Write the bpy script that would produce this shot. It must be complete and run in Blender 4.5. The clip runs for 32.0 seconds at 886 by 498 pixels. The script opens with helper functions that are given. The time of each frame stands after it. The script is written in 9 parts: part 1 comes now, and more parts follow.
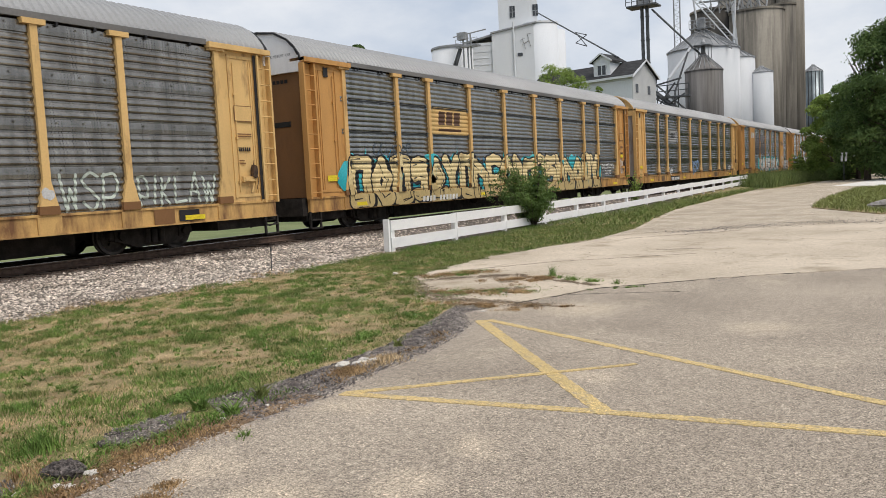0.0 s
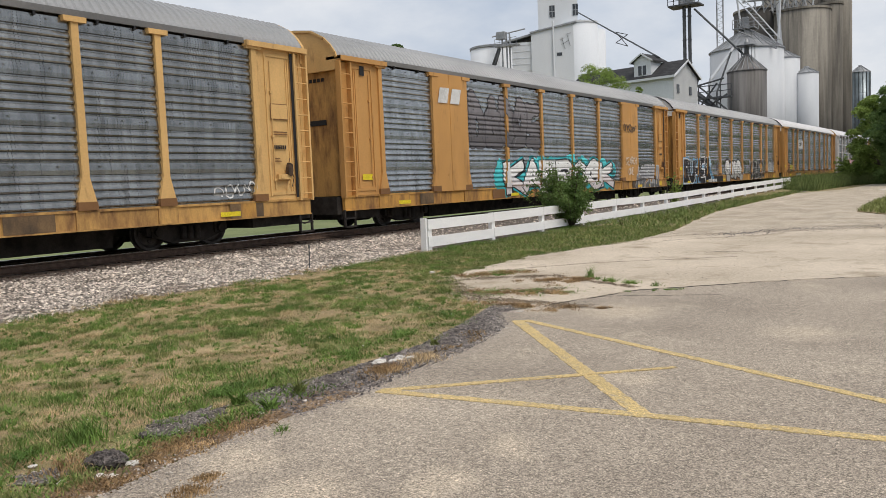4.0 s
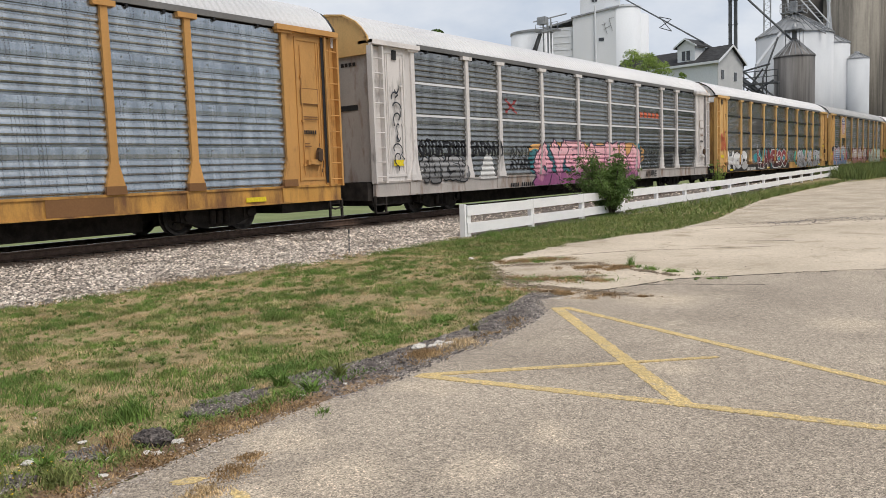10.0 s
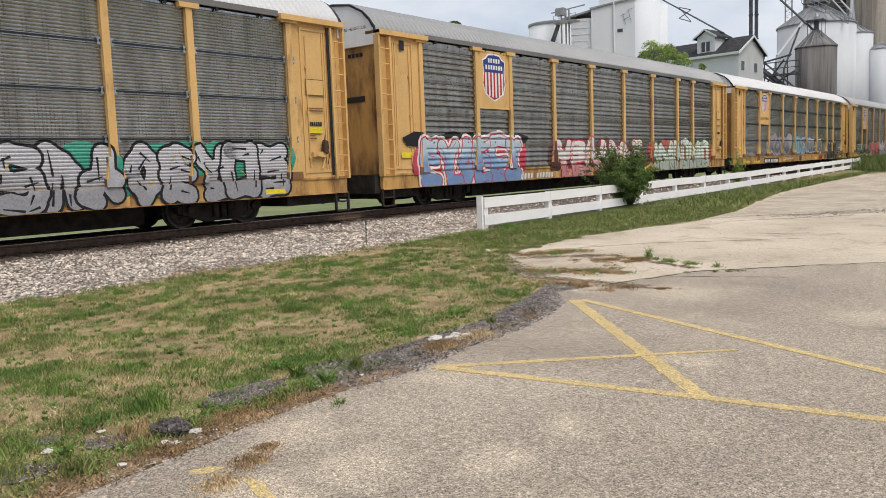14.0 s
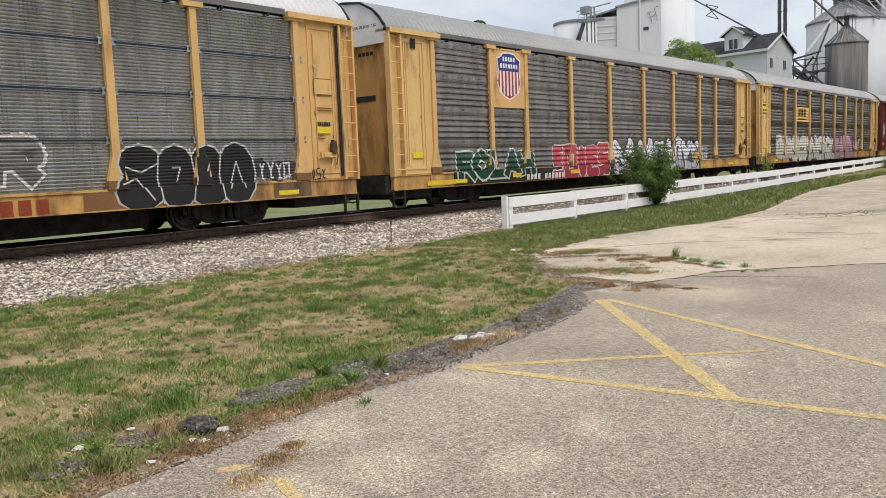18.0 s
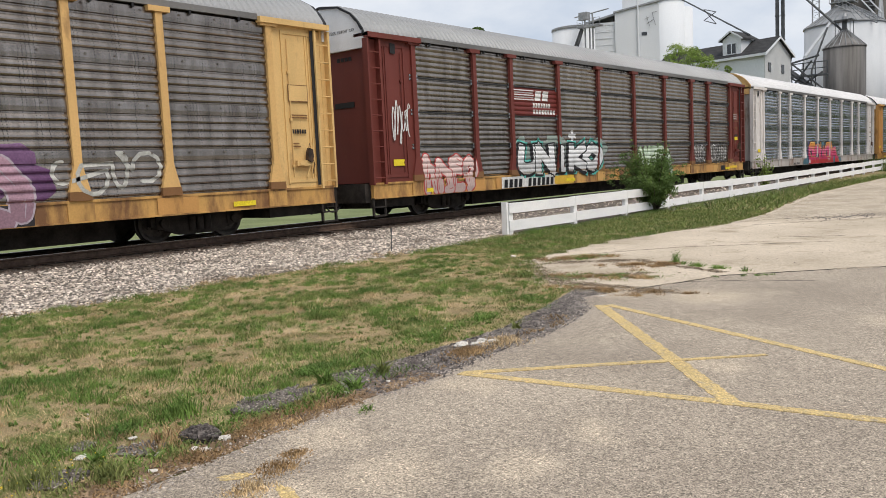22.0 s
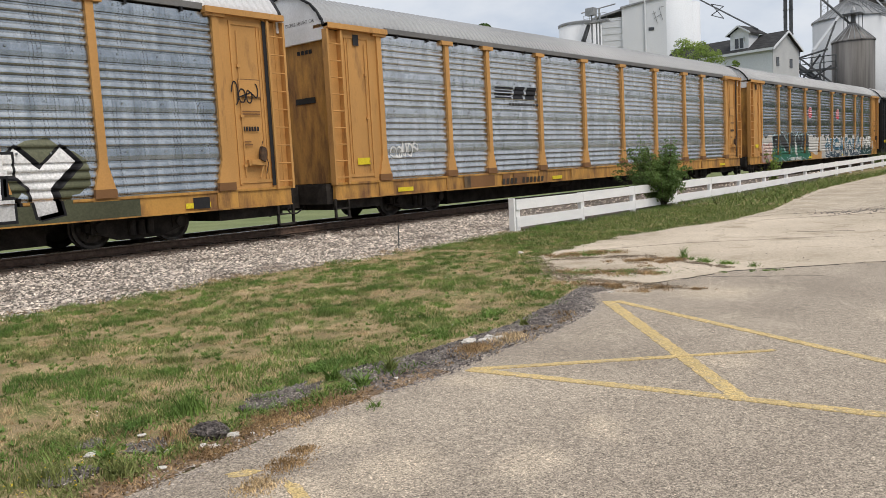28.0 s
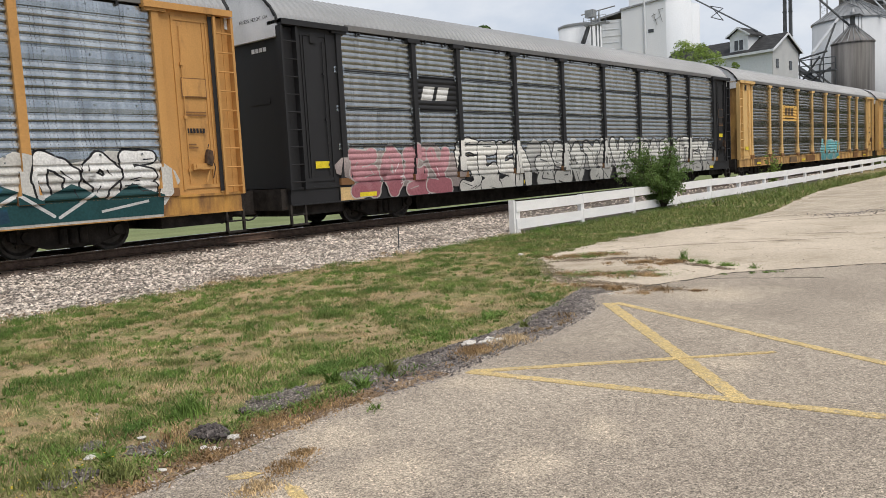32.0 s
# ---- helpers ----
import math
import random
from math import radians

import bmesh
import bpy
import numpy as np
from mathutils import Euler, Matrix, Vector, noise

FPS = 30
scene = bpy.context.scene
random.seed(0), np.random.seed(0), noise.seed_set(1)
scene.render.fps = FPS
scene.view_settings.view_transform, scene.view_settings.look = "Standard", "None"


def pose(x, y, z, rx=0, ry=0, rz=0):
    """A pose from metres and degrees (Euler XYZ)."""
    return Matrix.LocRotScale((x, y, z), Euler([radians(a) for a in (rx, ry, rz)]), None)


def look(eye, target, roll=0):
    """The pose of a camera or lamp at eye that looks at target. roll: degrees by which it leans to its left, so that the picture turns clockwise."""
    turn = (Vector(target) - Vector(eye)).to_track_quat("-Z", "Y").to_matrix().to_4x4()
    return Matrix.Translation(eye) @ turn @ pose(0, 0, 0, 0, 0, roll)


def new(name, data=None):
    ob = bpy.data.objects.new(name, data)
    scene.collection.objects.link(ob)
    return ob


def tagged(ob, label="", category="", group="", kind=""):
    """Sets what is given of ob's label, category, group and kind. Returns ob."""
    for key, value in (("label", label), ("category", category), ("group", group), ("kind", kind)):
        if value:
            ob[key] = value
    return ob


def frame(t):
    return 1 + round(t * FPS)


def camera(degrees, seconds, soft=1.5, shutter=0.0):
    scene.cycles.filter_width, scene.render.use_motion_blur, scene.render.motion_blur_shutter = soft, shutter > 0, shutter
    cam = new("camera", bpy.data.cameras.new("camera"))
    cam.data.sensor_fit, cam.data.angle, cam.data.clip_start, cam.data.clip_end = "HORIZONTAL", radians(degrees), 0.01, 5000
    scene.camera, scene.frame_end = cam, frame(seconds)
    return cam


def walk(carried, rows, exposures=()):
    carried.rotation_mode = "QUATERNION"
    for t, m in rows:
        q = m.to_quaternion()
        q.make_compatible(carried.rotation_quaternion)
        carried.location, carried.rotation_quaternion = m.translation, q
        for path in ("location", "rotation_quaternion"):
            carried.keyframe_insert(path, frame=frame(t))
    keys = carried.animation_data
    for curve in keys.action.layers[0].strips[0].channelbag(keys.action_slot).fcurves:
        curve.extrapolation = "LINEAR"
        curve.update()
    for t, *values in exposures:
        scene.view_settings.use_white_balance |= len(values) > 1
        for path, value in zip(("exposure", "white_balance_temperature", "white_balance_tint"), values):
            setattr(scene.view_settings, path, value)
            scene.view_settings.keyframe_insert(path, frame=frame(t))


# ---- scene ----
cam = camera(57.5, 32.0, soft=0.6, shutter=0.0)
PATH = [
    (0, (0.016, -0.031, 1.709), 31.848, -4.703, 2.957),
    (0.5, (0.013, -0.026, 1.712), 32.022, -4.728, 2.851),
    (1, (0.014, -0.027, 1.712), 32.221, -4.674, 2.962),
    (1.5, (0.011, -0.032, 1.710), 32.429, -4.642, 3.158),
    (2, (0.010, -0.027, 1.711), 32.625, -4.716, 3.152),
    (2.5, (0.012, -0.017, 1.709), 33.079, -4.747, 3.044),
    (3, (0.006, -0.017, 1.709), 33.750, -4.614, 2.788),
    (3.5, (0.008, -0.018, 1.707), 34.166, -4.505, 2.542),
    (5.5, (0.006, -0.002, 1.702), 35.007, -5.222, 2.394),
    (6, (0.010, -0.005, 1.704), 35.158, -5.261, 2.369),
    (6.5, (0.014, 0.003, 1.700), 35.266, -5.264, 2.345),
    (7, (0.012, -0.002, 1.702), 35.558, -5.345, 2.339),
    (7.5, (0.005, -0.006, 1.703), 35.847, -5.459, 2.314),
    (8, (0.005, -0.002, 1.700), 36.201, -5.439, 2.312),
    (8.5, (-0.002, -0.006, 1.703), 36.535, -5.432, 2.232),
    (9, (-0.000, 0.000, 1.700), 36.699, -5.365, 2.195),
    (9.5, (-0.007, -0.008, 1.703), 36.852, -5.362, 2.178),
    (10, (-0.007, 0.003, 1.701), 37.155, -5.480, 2.053),
    (10.5, (0.003, 0.006, 1.696), 37.700, -5.709, 2.170),
    (11, (0.004, 0.006, 1.696), 37.903, -5.777, 2.157),
    (11.5, (0.007, 0.007, 1.692), 37.905, -5.741, 2.184),
    (12, (0.005, 0.005, 1.695), 38.037, -5.764, 2.168),
    (12.5, (0.007, 0.005, 1.693), 38.226, -5.805, 2.173),
    (13, (0.001, -0.003, 1.697), 38.334, -5.872, 2.161),
    (13.5, (0.002, 0.006, 1.696), 38.396, -5.916, 2.124),
    (14, (0.008, 0.008, 1.693), 38.397, -5.981, 2.082),
    (14.5, (0.007, 0.008, 1.694), 38.508, -5.989, 2.055),
    (16.5, (-0.001, 0.005, 1.696), 39.608, -5.894, 2.351),
    (17, (0.003, 0.008, 1.692), 39.861, -5.921, 2.235),
    (17.5, (0.007, 0.013, 1.691), 39.973, -5.927, 2.234),
    (18, (0.005, 0.009, 1.694), 40.160, -5.939, 2.288),
    (18.5, (0.009, 0.008, 1.695), 40.285, -5.925, 2.246),
    (19, (0.010, 0.014, 1.692), 40.340, -5.826, 2.147),
    (19.5, (0.001, 0.002, 1.693), 40.393, -5.711, 2.339),
    (20, (-0.001, 0.000, 1.697), 40.352, -5.708, 2.550),
    (20.5, (-0.001, 0.003, 1.695), 40.310, -5.690, 2.669),
    (21, (-0.008, -0.004, 1.696), 40.371, -5.607, 2.801),
    (21.5, (-0.006, -0.002, 1.695), 40.339, -5.510, 2.751),
    (22, (-0.004, 0.001, 1.697), 40.165, -5.480, 2.742),
    (22.5, (-0.000, 0.006, 1.696), 40.104, -5.545, 2.743),
    (23, (0.005, 0.006, 1.694), 40.250, -5.651, 2.755),
    (23.5, (0.004, 0.005, 1.693), 40.475, -5.690, 2.803),
    (24, (0.004, 0.005, 1.693), 40.421, -5.753, 2.841),
    (24.5, (0.007, 0.005, 1.694), 40.315, -5.907, 2.892),
    (25, (0.015, 0.008, 1.690), 40.497, -6.020, 2.861),
    (25.5, (0.006, 0.008, 1.690), 40.707, -6.000, 2.882),
    (27.5, (0.000, -0.000, 1.691), 40.697, -5.815, 3.049),
    (28, (-0.001, -0.000, 1.694), 40.705, -5.676, 3.056),
    (28.5, (0.001, -0.002, 1.692), 40.759, -5.609, 3.203),
    (29, (0.004, -0.005, 1.692), 40.809, -5.654, 3.229),
    (29.5, (-0.003, -0.003, 1.695), 40.818, -5.785, 3.106),
    (30, (-0.002, -0.004, 1.693), 40.825, -5.841, 3.154),
    (30.5, (-0.001, 0.004, 1.694), 40.910, -5.794, 3.081),
    (31, (0.001, 0.002, 1.694), 40.880, -5.644, 3.127),
    (31.5, (-0.000, 0.003, 1.691), 40.678, -5.595, 3.178),
    (32, (-0.001, 0.002, 1.695), 40.690, -5.539, 3.094),
]


def aim(eye, yaw, pitch, roll):
    """Yaw from the track's direction, pitch and roll, in degrees."""
    a, b = radians(yaw), radians(pitch)
    way = Vector((math.cos(a) * math.cos(b), math.sin(a) * math.cos(b), math.sin(b)))
    return look(eye, Vector(eye) + way * 5, -roll)


walk(cam, [(t, aim(eye, yaw, pitch, roll)) for t, eye, yaw, pitch, roll in PATH], [(0, 0.13), (3, 0.05), (7, 0.08), (13, 0.18), (19, 0.22), (25, 0.19), (28, 0.12), (32, 0.16)])

# ---- sky and sun: a bright, thinly overcast noon ----
SUN_UP, SUN_TURN = 58.0, 194.0
world = bpy.data.worlds.new("world")
scene.world = world
world.use_nodes = True
wn, wl = world.node_tree.nodes, world.node_tree.links
wn.clear()
w_out, w_bg = wn.new("ShaderNodeOutputWorld"), wn.new("ShaderNodeBackground")
w_sky = wn.new("ShaderNodeTexSky")
w_sky.sky_type, w_sky.sun_disc = "NISHITA", False
w_sky.sun_elevation, w_sky.sun_rotation = radians(SUN_UP), radians(SUN_TURN)
w_sky.air_density, w_sky.dust_density = 1.0, 3.0
w_co, w_map = wn.new("ShaderNodeTexCoord"), wn.new("ShaderNodeMapping")
w_map.inputs["Scale"].default_value = (2.0, 2.0, 4.2)
w_no = wn.new("ShaderNodeTexNoise")
w_no.inputs["Scale"].default_value, w_no.inputs["Detail"].default_value = 1.6, 7.0
w_no.inputs["Roughness"].default_value = 0.55
w_ramp = wn.new("ShaderNodeValToRGB")
w_ramp.color_ramp.elements[0].position, w_ramp.color_ramp.elements[0].color = 0.36, (5.6, 6.45, 7.8, 1)
w_ramp.color_ramp.elements[1].position, w_ramp.color_ramp.elements[1].color = 0.62, (9.2, 9.45, 9.9, 1)
w_mix = wn.new("ShaderNodeMix")
w_mix.data_type = "RGBA"
w_mix.inputs["Factor"].default_value = 0.9
wl.new(w_co.outputs["Generated"], w_map.inputs["Vector"])
wl.new(w_map.outputs["Vector"], w_no.inputs["Vector"])
wl.new(w_no.outputs["Fac"], w_ramp.inputs["Fac"])
wl.new(w_sky.outputs["Color"], w_mix.inputs["A"])
wl.new(w_ramp.outputs["Color"], w_mix.inputs["B"])
wl.new(w_mix.outputs["Result"], w_bg.inputs["Color"])
w_bg.inputs["Strength"].default_value = 0.087
wl.new(w_bg.outputs["Background"], w_out.inputs["Surface"])

sun = new("sun", bpy.data.lights.new("sun", "SUN"))
sun.data.energy, sun.data.angle, sun.data.color = 2.3, radians(35), (1.0, 0.915, 0.815)
sa, se = radians(SUN_TURN), radians(SUN_UP)
sun.matrix_world = look((0, 0, 60), Vector((0, 0, 60)) - Vector((math.sin(sa) * math.cos(se), math.cos(sa) * math.cos(se), math.sin(se))) * 10)


# ---- mesh helpers ----
class M:
    """Gathers simple solids into one mesh."""

    def __init__(self):
        self.v, self.f = [], []

    def add(self, verts, faces):
        n = len(self.v)
        self.v += [tuple(p) for p in verts]
        self.f += [tuple(n + i for i in face) for face in faces]
        return self

    def box(self, x0, x1, y0, y1, z0, z1):
        return self.add([(x, y, z) for x in (x0, x1) for y in (y0, y1) for z in (z0, z1)],
                        [(0, 1, 3, 2), (4, 6, 7, 5), (0, 4, 5, 1), (2, 3, 7, 6), (0, 2, 6, 4), (1, 5, 7, 3)])

    def prism(self, poly, place, a, b):
        """poly: 2D outline; place(u, v, w) gives the point; w runs from a to b."""
        n = len(poly)
        verts = [place(u, v, a) for u, v in poly] + [place(u, v, b) for u, v in poly]
        faces = [tuple(range(n))[::-1], tuple(range(n, 2 * n))]
        faces += [(i, (i + 1) % n, n + (i + 1) % n, n + i) for i in range(n)]
        return self.add(verts, faces)

    def tube(self, p, q, r, n=8, r2=None, caps=True):
        p, q = Vector(p), Vector(q)
        d = (q - p).normalized()
        u = d.orthogonal().normalized()
        w = d.cross(u)
        r2 = r if r2 is None else r2
        ring = lambda c, s: [tuple(c + (u * math.cos(k) + w * math.sin(k)) * s) for k in (2 * math.pi * i / n for i in range(n))]
        faces = [(i, (i + 1) % n, n + (i + 1) % n, n + i) for i in range(n)]
        if caps:
            faces += [tuple(range(n))[::-1], tuple(range(n, 2 * n))]
        return self.add(ring(p, r) + ring(q, r2), faces)

    def lathe(self, centre, profile, n=32):
        """profile: (radius, z) from the bottom up, round a vertical axis."""
        cx, cy, cz = centre
        k = len(profile)
        verts = [(cx + r * math.cos(a), cy + r * math.sin(a), cz + z) for r, z in profile for a in (2 * math.pi * i / n for i in range(n))]
        faces = [(j * n + i, j * n + (i + 1) % n, (j + 1) * n + (i + 1) % n, (j + 1) * n + i) for j in range(k - 1) for i in range(n)]
        faces += [tuple(range(n))[::-1], tuple(range((k - 1) * n, k * n))]
        return self.add(verts, faces)

    def mesh(self, name, smooth=False):
        me = bpy.data.meshes.new(name)
        me.from_pydata(self.v, [], self.f)
        if smooth:
            me.polygons.foreach_set("use_smooth", [True] * len(me.polygons))
        me.update()
        return me


def piece(name, me, material, parent=None, label="", at=(0, 0, 0)):
    """One mesh object with its own material, under a thing or a part; alike pieces may share the mesh."""
    if isinstance(me, M):
        me = me.mesh(name)
    if not me.materials:
        me.materials.append(material)
    ob = new(name, me)
    if me.materials[0] != material:
        ob.material_slots[0].link = "OBJECT"
        ob.material_slots[0].material = material
    ob.location = at
    if parent is not None:
        ob.parent = parent
    if label:
        tagged(ob, label)
    return ob


def thing(name, label, category, at=(0, 0, 0), group="", kind=""):
    ob = new(name)
    ob.location = at
    ob.empty_display_size = 0.2
    return tagged(ob, label, category, group, kind)


# ---- materials ----
def surface(name, dark, light, scale=3.0, rough=0.8, metal=0.0, bump=0.15, grain=60.0, stretch=(1, 1, 1), spots=None, wild=True, spec=0.3, fleck=0.18):
    """Two tones mixed by broad noise, fine grain in the relief and the tone, and spots of a third colour (colour, low, high, scale)."""
    m = bpy.data.materials.new(name)
    m.use_nodes = True
    nodes, links = m.node_tree.nodes, m.node_tree.links
    bsdf = nodes["Principled BSDF"]
    bsdf.inputs["Roughness"].default_value, bsdf.inputs["Metallic"].default_value = rough, metal
    bsdf.inputs["Specular IOR Level"].default_value = spec
    co = nodes.new("ShaderNodeTexCoord")
    vec = co.outputs["Object"]
    if wild:
        info, comb = nodes.new("ShaderNodeObjectInfo"), nodes.new("ShaderNodeVectorMath")
        scl = nodes.new("ShaderNodeMath")
        scl.operation, scl.inputs[1].default_value = "MULTIPLY", 73.0
        links.new(info.outputs["Random"], scl.inputs[0])
        comb.operation = "ADD"
        links.new(vec, comb.inputs[0])
        links.new(scl.outputs[0], comb.inputs[1])
        vec = comb.outputs[0]
    mp = nodes.new("ShaderNodeMapping")
    mp.inputs["Scale"].default_value = stretch
    links.new(vec, mp.inputs["Vector"])
    n1 = nodes.new("ShaderNodeTexNoise")
    n1.inputs["Scale"].default_value, n1.inputs["Detail"].default_value = scale, 6
    links.new(mp.outputs[0], n1.inputs["Vector"])
    ramp = nodes.new("ShaderNodeValToRGB")
    ramp.color_ramp.elements[0].position, ramp.color_ramp.elements[1].position = 0.33, 0.67
    ramp.color_ramp.elements[0].color, ramp.color_ramp.elements[1].color = (*dark, 1), (*light, 1)
    links.new(n1.outputs["Fac"], ramp.inputs["Fac"])
    colour = ramp.outputs["Color"]
    n2 = nodes.new("ShaderNodeTexNoise")
    n2.inputs["Scale"].default_value, n2.inputs["Detail"].default_value = grain, 3
    links.new(vec, n2.inputs["Vector"])
    if spots:
        tone, low, high, sscale = spots
        n3 = nodes.new("ShaderNodeTexNoise")
        n3.inputs["Scale"].default_value, n3.inputs["Detail"].default_value = sscale, 8
        n3.inputs["Roughness"].default_value = 0.65
        links.new(mp.outputs[0], n3.inputs["Vector"])
        rng = nodes.new("ShaderNodeMapRange")
        rng.inputs["From Min"].default_value, rng.inputs["From Max"].default_value = low, high
        links.new(n3.outputs["Fac"], rng.inputs["Value"])
        mx = nodes.new("ShaderNodeMix")
        mx.data_type = "RGBA"
        links.new(rng.outputs[0], mx.inputs["Factor"])
        links.new(colour, mx.inputs["A"])
        mx.inputs["B"].default_value = (*tone, 1)
        colour = mx.outputs["Result"]
    hsv = nodes.new("ShaderNodeHueSaturation")
    r2 = nodes.new("ShaderNodeMapRange")
    r2.inputs["From Min"].default_value, r2.inputs["From Max"].default_value = 0.3, 0.7
    r2.inputs["To Min"].default_value, r2.inputs["To Max"].default_value = 1 - fleck, 1 + fleck
    links.new(n2.outputs["Fac"], r2.inputs["Value"])
    links.new(r2.outputs[0], hsv.inputs["Value"])
    links.new(colour, hsv.inputs["Color"])
    links.new(hsv.outputs["Color"], bsdf.inputs["Base Color"])
    bp = nodes.new("ShaderNodeBump")
    bp.inputs["Strength"].default_value, bp.inputs["Distance"].default_value = bump, 0.02
    links.new(n2.outputs["Fac"], bp.inputs["Height"])
    links.new(bp.outputs["Normal"], bsdf.inputs["Normal"])
    return m


def plain(name, colour, rough=0.6, metal=0.0):
    k = [max(0.0, c * 0.82) for c in colour]
    return surface(name, k, colour, 5.0, rough, metal, 0.05, 40.0)


RUST = (0.17, 0.085, 0.04)
GRIME = (0.055, 0.048, 0.042)


def paint(name, colour, dirt=0.57):
    """Old railway paint: streaked, dusty, with rust showing through."""
    k = [c * 0.84 for c in colour]
    return surface(name, k, colour, 1.6, 0.58, 0.0, 0.04, 30.0, (1, 1, 0.3), (RUST if max(colour) < 0.5 or colour[2] < 0.24 else GRIME, dirt, dirt + 0.22, 2.2), fleck=0.07)


def galvanised(name, dark, light, dirt, slots=0.8):
    """Perforated, ribbed zinc sheet: vertical streaks, dusty bands and fine dotted holes."""
    m = surface(name, dark, light, 1.6, 0.27, 0.92, 0.05, 25.0, (2.6, 2.6, 0.55), (dirt, 0.55, 0.80, 1.7), fleck=0.09)
    nodes, links = m.node_tree.nodes, m.node_tree.links
    bsdf = nodes["Principled BSDF"]
    src = bsdf.inputs["Base Color"].links[0].from_socket
    co, sep = nodes.new("ShaderNodeTexCoord"), nodes.new("ShaderNodeSeparateXYZ")
    links.new(co.outputs["Object"], sep.inputs[0])
    # short dark slots in upright columns; only some columns stay clear of dust
    info, off = nodes.new("ShaderNodeObjectInfo"), nodes.new("ShaderNodeVectorMath")
    links.new(co.outputs["Object"], off.inputs[0])
    links.new(info.outputs["Location"], off.inputs[1])
    last = None
    for axis, pitch, cut in (("X", 0.075, 0.70), ("Z", 0.056, 0.1)):
        a, b, c = (nodes.new("ShaderNodeMath") for _ in range(3))
        a.operation, a.inputs[1].default_value = "MULTIPLY", 2 * math.pi / pitch
        b.operation = "SINE"
        c.operation, c.inputs[1].default_value = "GREATER_THAN", cut
        links.new(sep.outputs[axis], a.inputs[0])
        links.new(a.outputs[0], b.inputs[0])
        links.new(b.outputs[0], c.inputs[0])
        if last:
            d = nodes.new("ShaderNodeMath")
            d.operation = "MULTIPLY"
            links.new(last, d.inputs[0])
            links.new(c.outputs[0], d.inputs[1])
            last = d.outputs[0]
        else:
            last = c.outputs[0]
    nz, mp2, rg, pr = nodes.new("ShaderNodeTexNoise"), nodes.new("ShaderNodeMapping"), nodes.new("ShaderNodeMapRange"), nodes.new("ShaderNodeMath")
    mp2.inputs["Scale"].default_value = (4.5, 1, 0.5)
    nz.inputs["Scale"].default_value = 1.3
    links.new(off.outputs[0], mp2.inputs["Vector"])
    links.new(mp2.outputs[0], nz.inputs["Vector"])
    rg.inputs["From Min"].default_value, rg.inputs["From Max"].default_value = 0.49, 0.60
    rg.inputs["To Max"].default_value = slots
    links.new(nz.outputs["Fac"], rg.inputs["Value"])
    pr.operation = "MULTIPLY"
    links.new(rg.outputs[0], pr.inputs[0])
    links.new(last, pr.inputs[1])
    mx = nodes.new("ShaderNodeMix")
    mx.data_type = "RGBA"
    links.new(pr.outputs[0], mx.inputs["Factor"])
    links.new(src, mx.inputs["A"])
    mx.inputs["B"].default_value = (0.03, 0.03, 0.03, 1)
    links.new(mx.outputs["Result"], bsdf.inputs["Base Color"])
    return m


ZINC = {
    "silver": galvanised("zinc_bright", (0.324, 0.351, 0.376), (0.479, 0.506, 0.523), (0.249, 0.263, 0.275), 0.55),
    "fresh": galvanised("zinc_fresh", (0.479, 0.485, 0.489), (0.627, 0.635, 0.636), (0.338, 0.342, 0.343), 0.4),
    "steel": galvanised("zinc_mid", (0.305, 0.316, 0.320), (0.433, 0.446, 0.451), (0.206, 0.211, 0.208)),
    "grey": galvanised("zinc_grey", (0.215, 0.218, 0.215), (0.329, 0.332, 0.323), (0.144, 0.138, 0.127)),
    "brown": galvanised("zinc_grimy", (0.209, 0.195, 0.174), (0.333, 0.314, 0.282), (0.134, 0.114, 0.093)),
    "rusty": galvanised("zinc_brown", (0.199, 0.171, 0.149), (0.318, 0.283, 0.253), (0.120, 0.089, 0.074)),
}
PAINT = {
    "yellow": paint("car_yellow", (0.671, 0.422, 0.168)),
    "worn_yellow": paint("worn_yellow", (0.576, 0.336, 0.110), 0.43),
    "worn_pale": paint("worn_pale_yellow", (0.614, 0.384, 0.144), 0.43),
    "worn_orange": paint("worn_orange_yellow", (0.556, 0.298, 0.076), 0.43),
    "chalk": paint("gable_white", (0.806, 0.806, 0.815), 0.66),
    "pale": paint("car_pale_yellow", (0.691, 0.460, 0.192)),
    "orange": paint("car_orange_yellow", (0.547, 0.292, 0.096)),
    "white": paint("car_white", (0.691, 0.657, 0.638)),
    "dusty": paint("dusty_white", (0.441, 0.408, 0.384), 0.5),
    "maroon": paint("car_maroon", (0.153, 0.037, 0.029), 0.62),
    "black": paint("car_black", (0.021, 0.021, 0.023), 0.66),
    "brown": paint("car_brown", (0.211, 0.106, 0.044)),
}
ROOF = {
    "grey": surface("roof_grey", (0.278, 0.283, 0.288), (0.346, 0.350, 0.355), 0.8, 0.55, 0.3, 0.03, 20, (0.3, 1, 1), fleck=0.05),
    "white": surface("roof_white", (0.518, 0.518, 0.528), (0.604, 0.604, 0.609), 0.8, 0.5, 0.1, 0.03, 20, (0.3, 1, 1), fleck=0.05),
}
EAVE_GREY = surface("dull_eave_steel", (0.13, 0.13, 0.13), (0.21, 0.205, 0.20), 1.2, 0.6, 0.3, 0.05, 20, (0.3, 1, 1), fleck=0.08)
SILLGRIME = surface("sill_grime", (0.07, 0.05, 0.035), (0.22, 0.14, 0.07), 2.5, 0.8, 0.0, 0.1, 40, (1, 1, 0.5))
RUSTIRON = surface("rusty_cast_iron", (0.03, 0.022, 0.018), (0.11, 0.065, 0.04), 7, 0.8, 0.1, 0.2, 40)
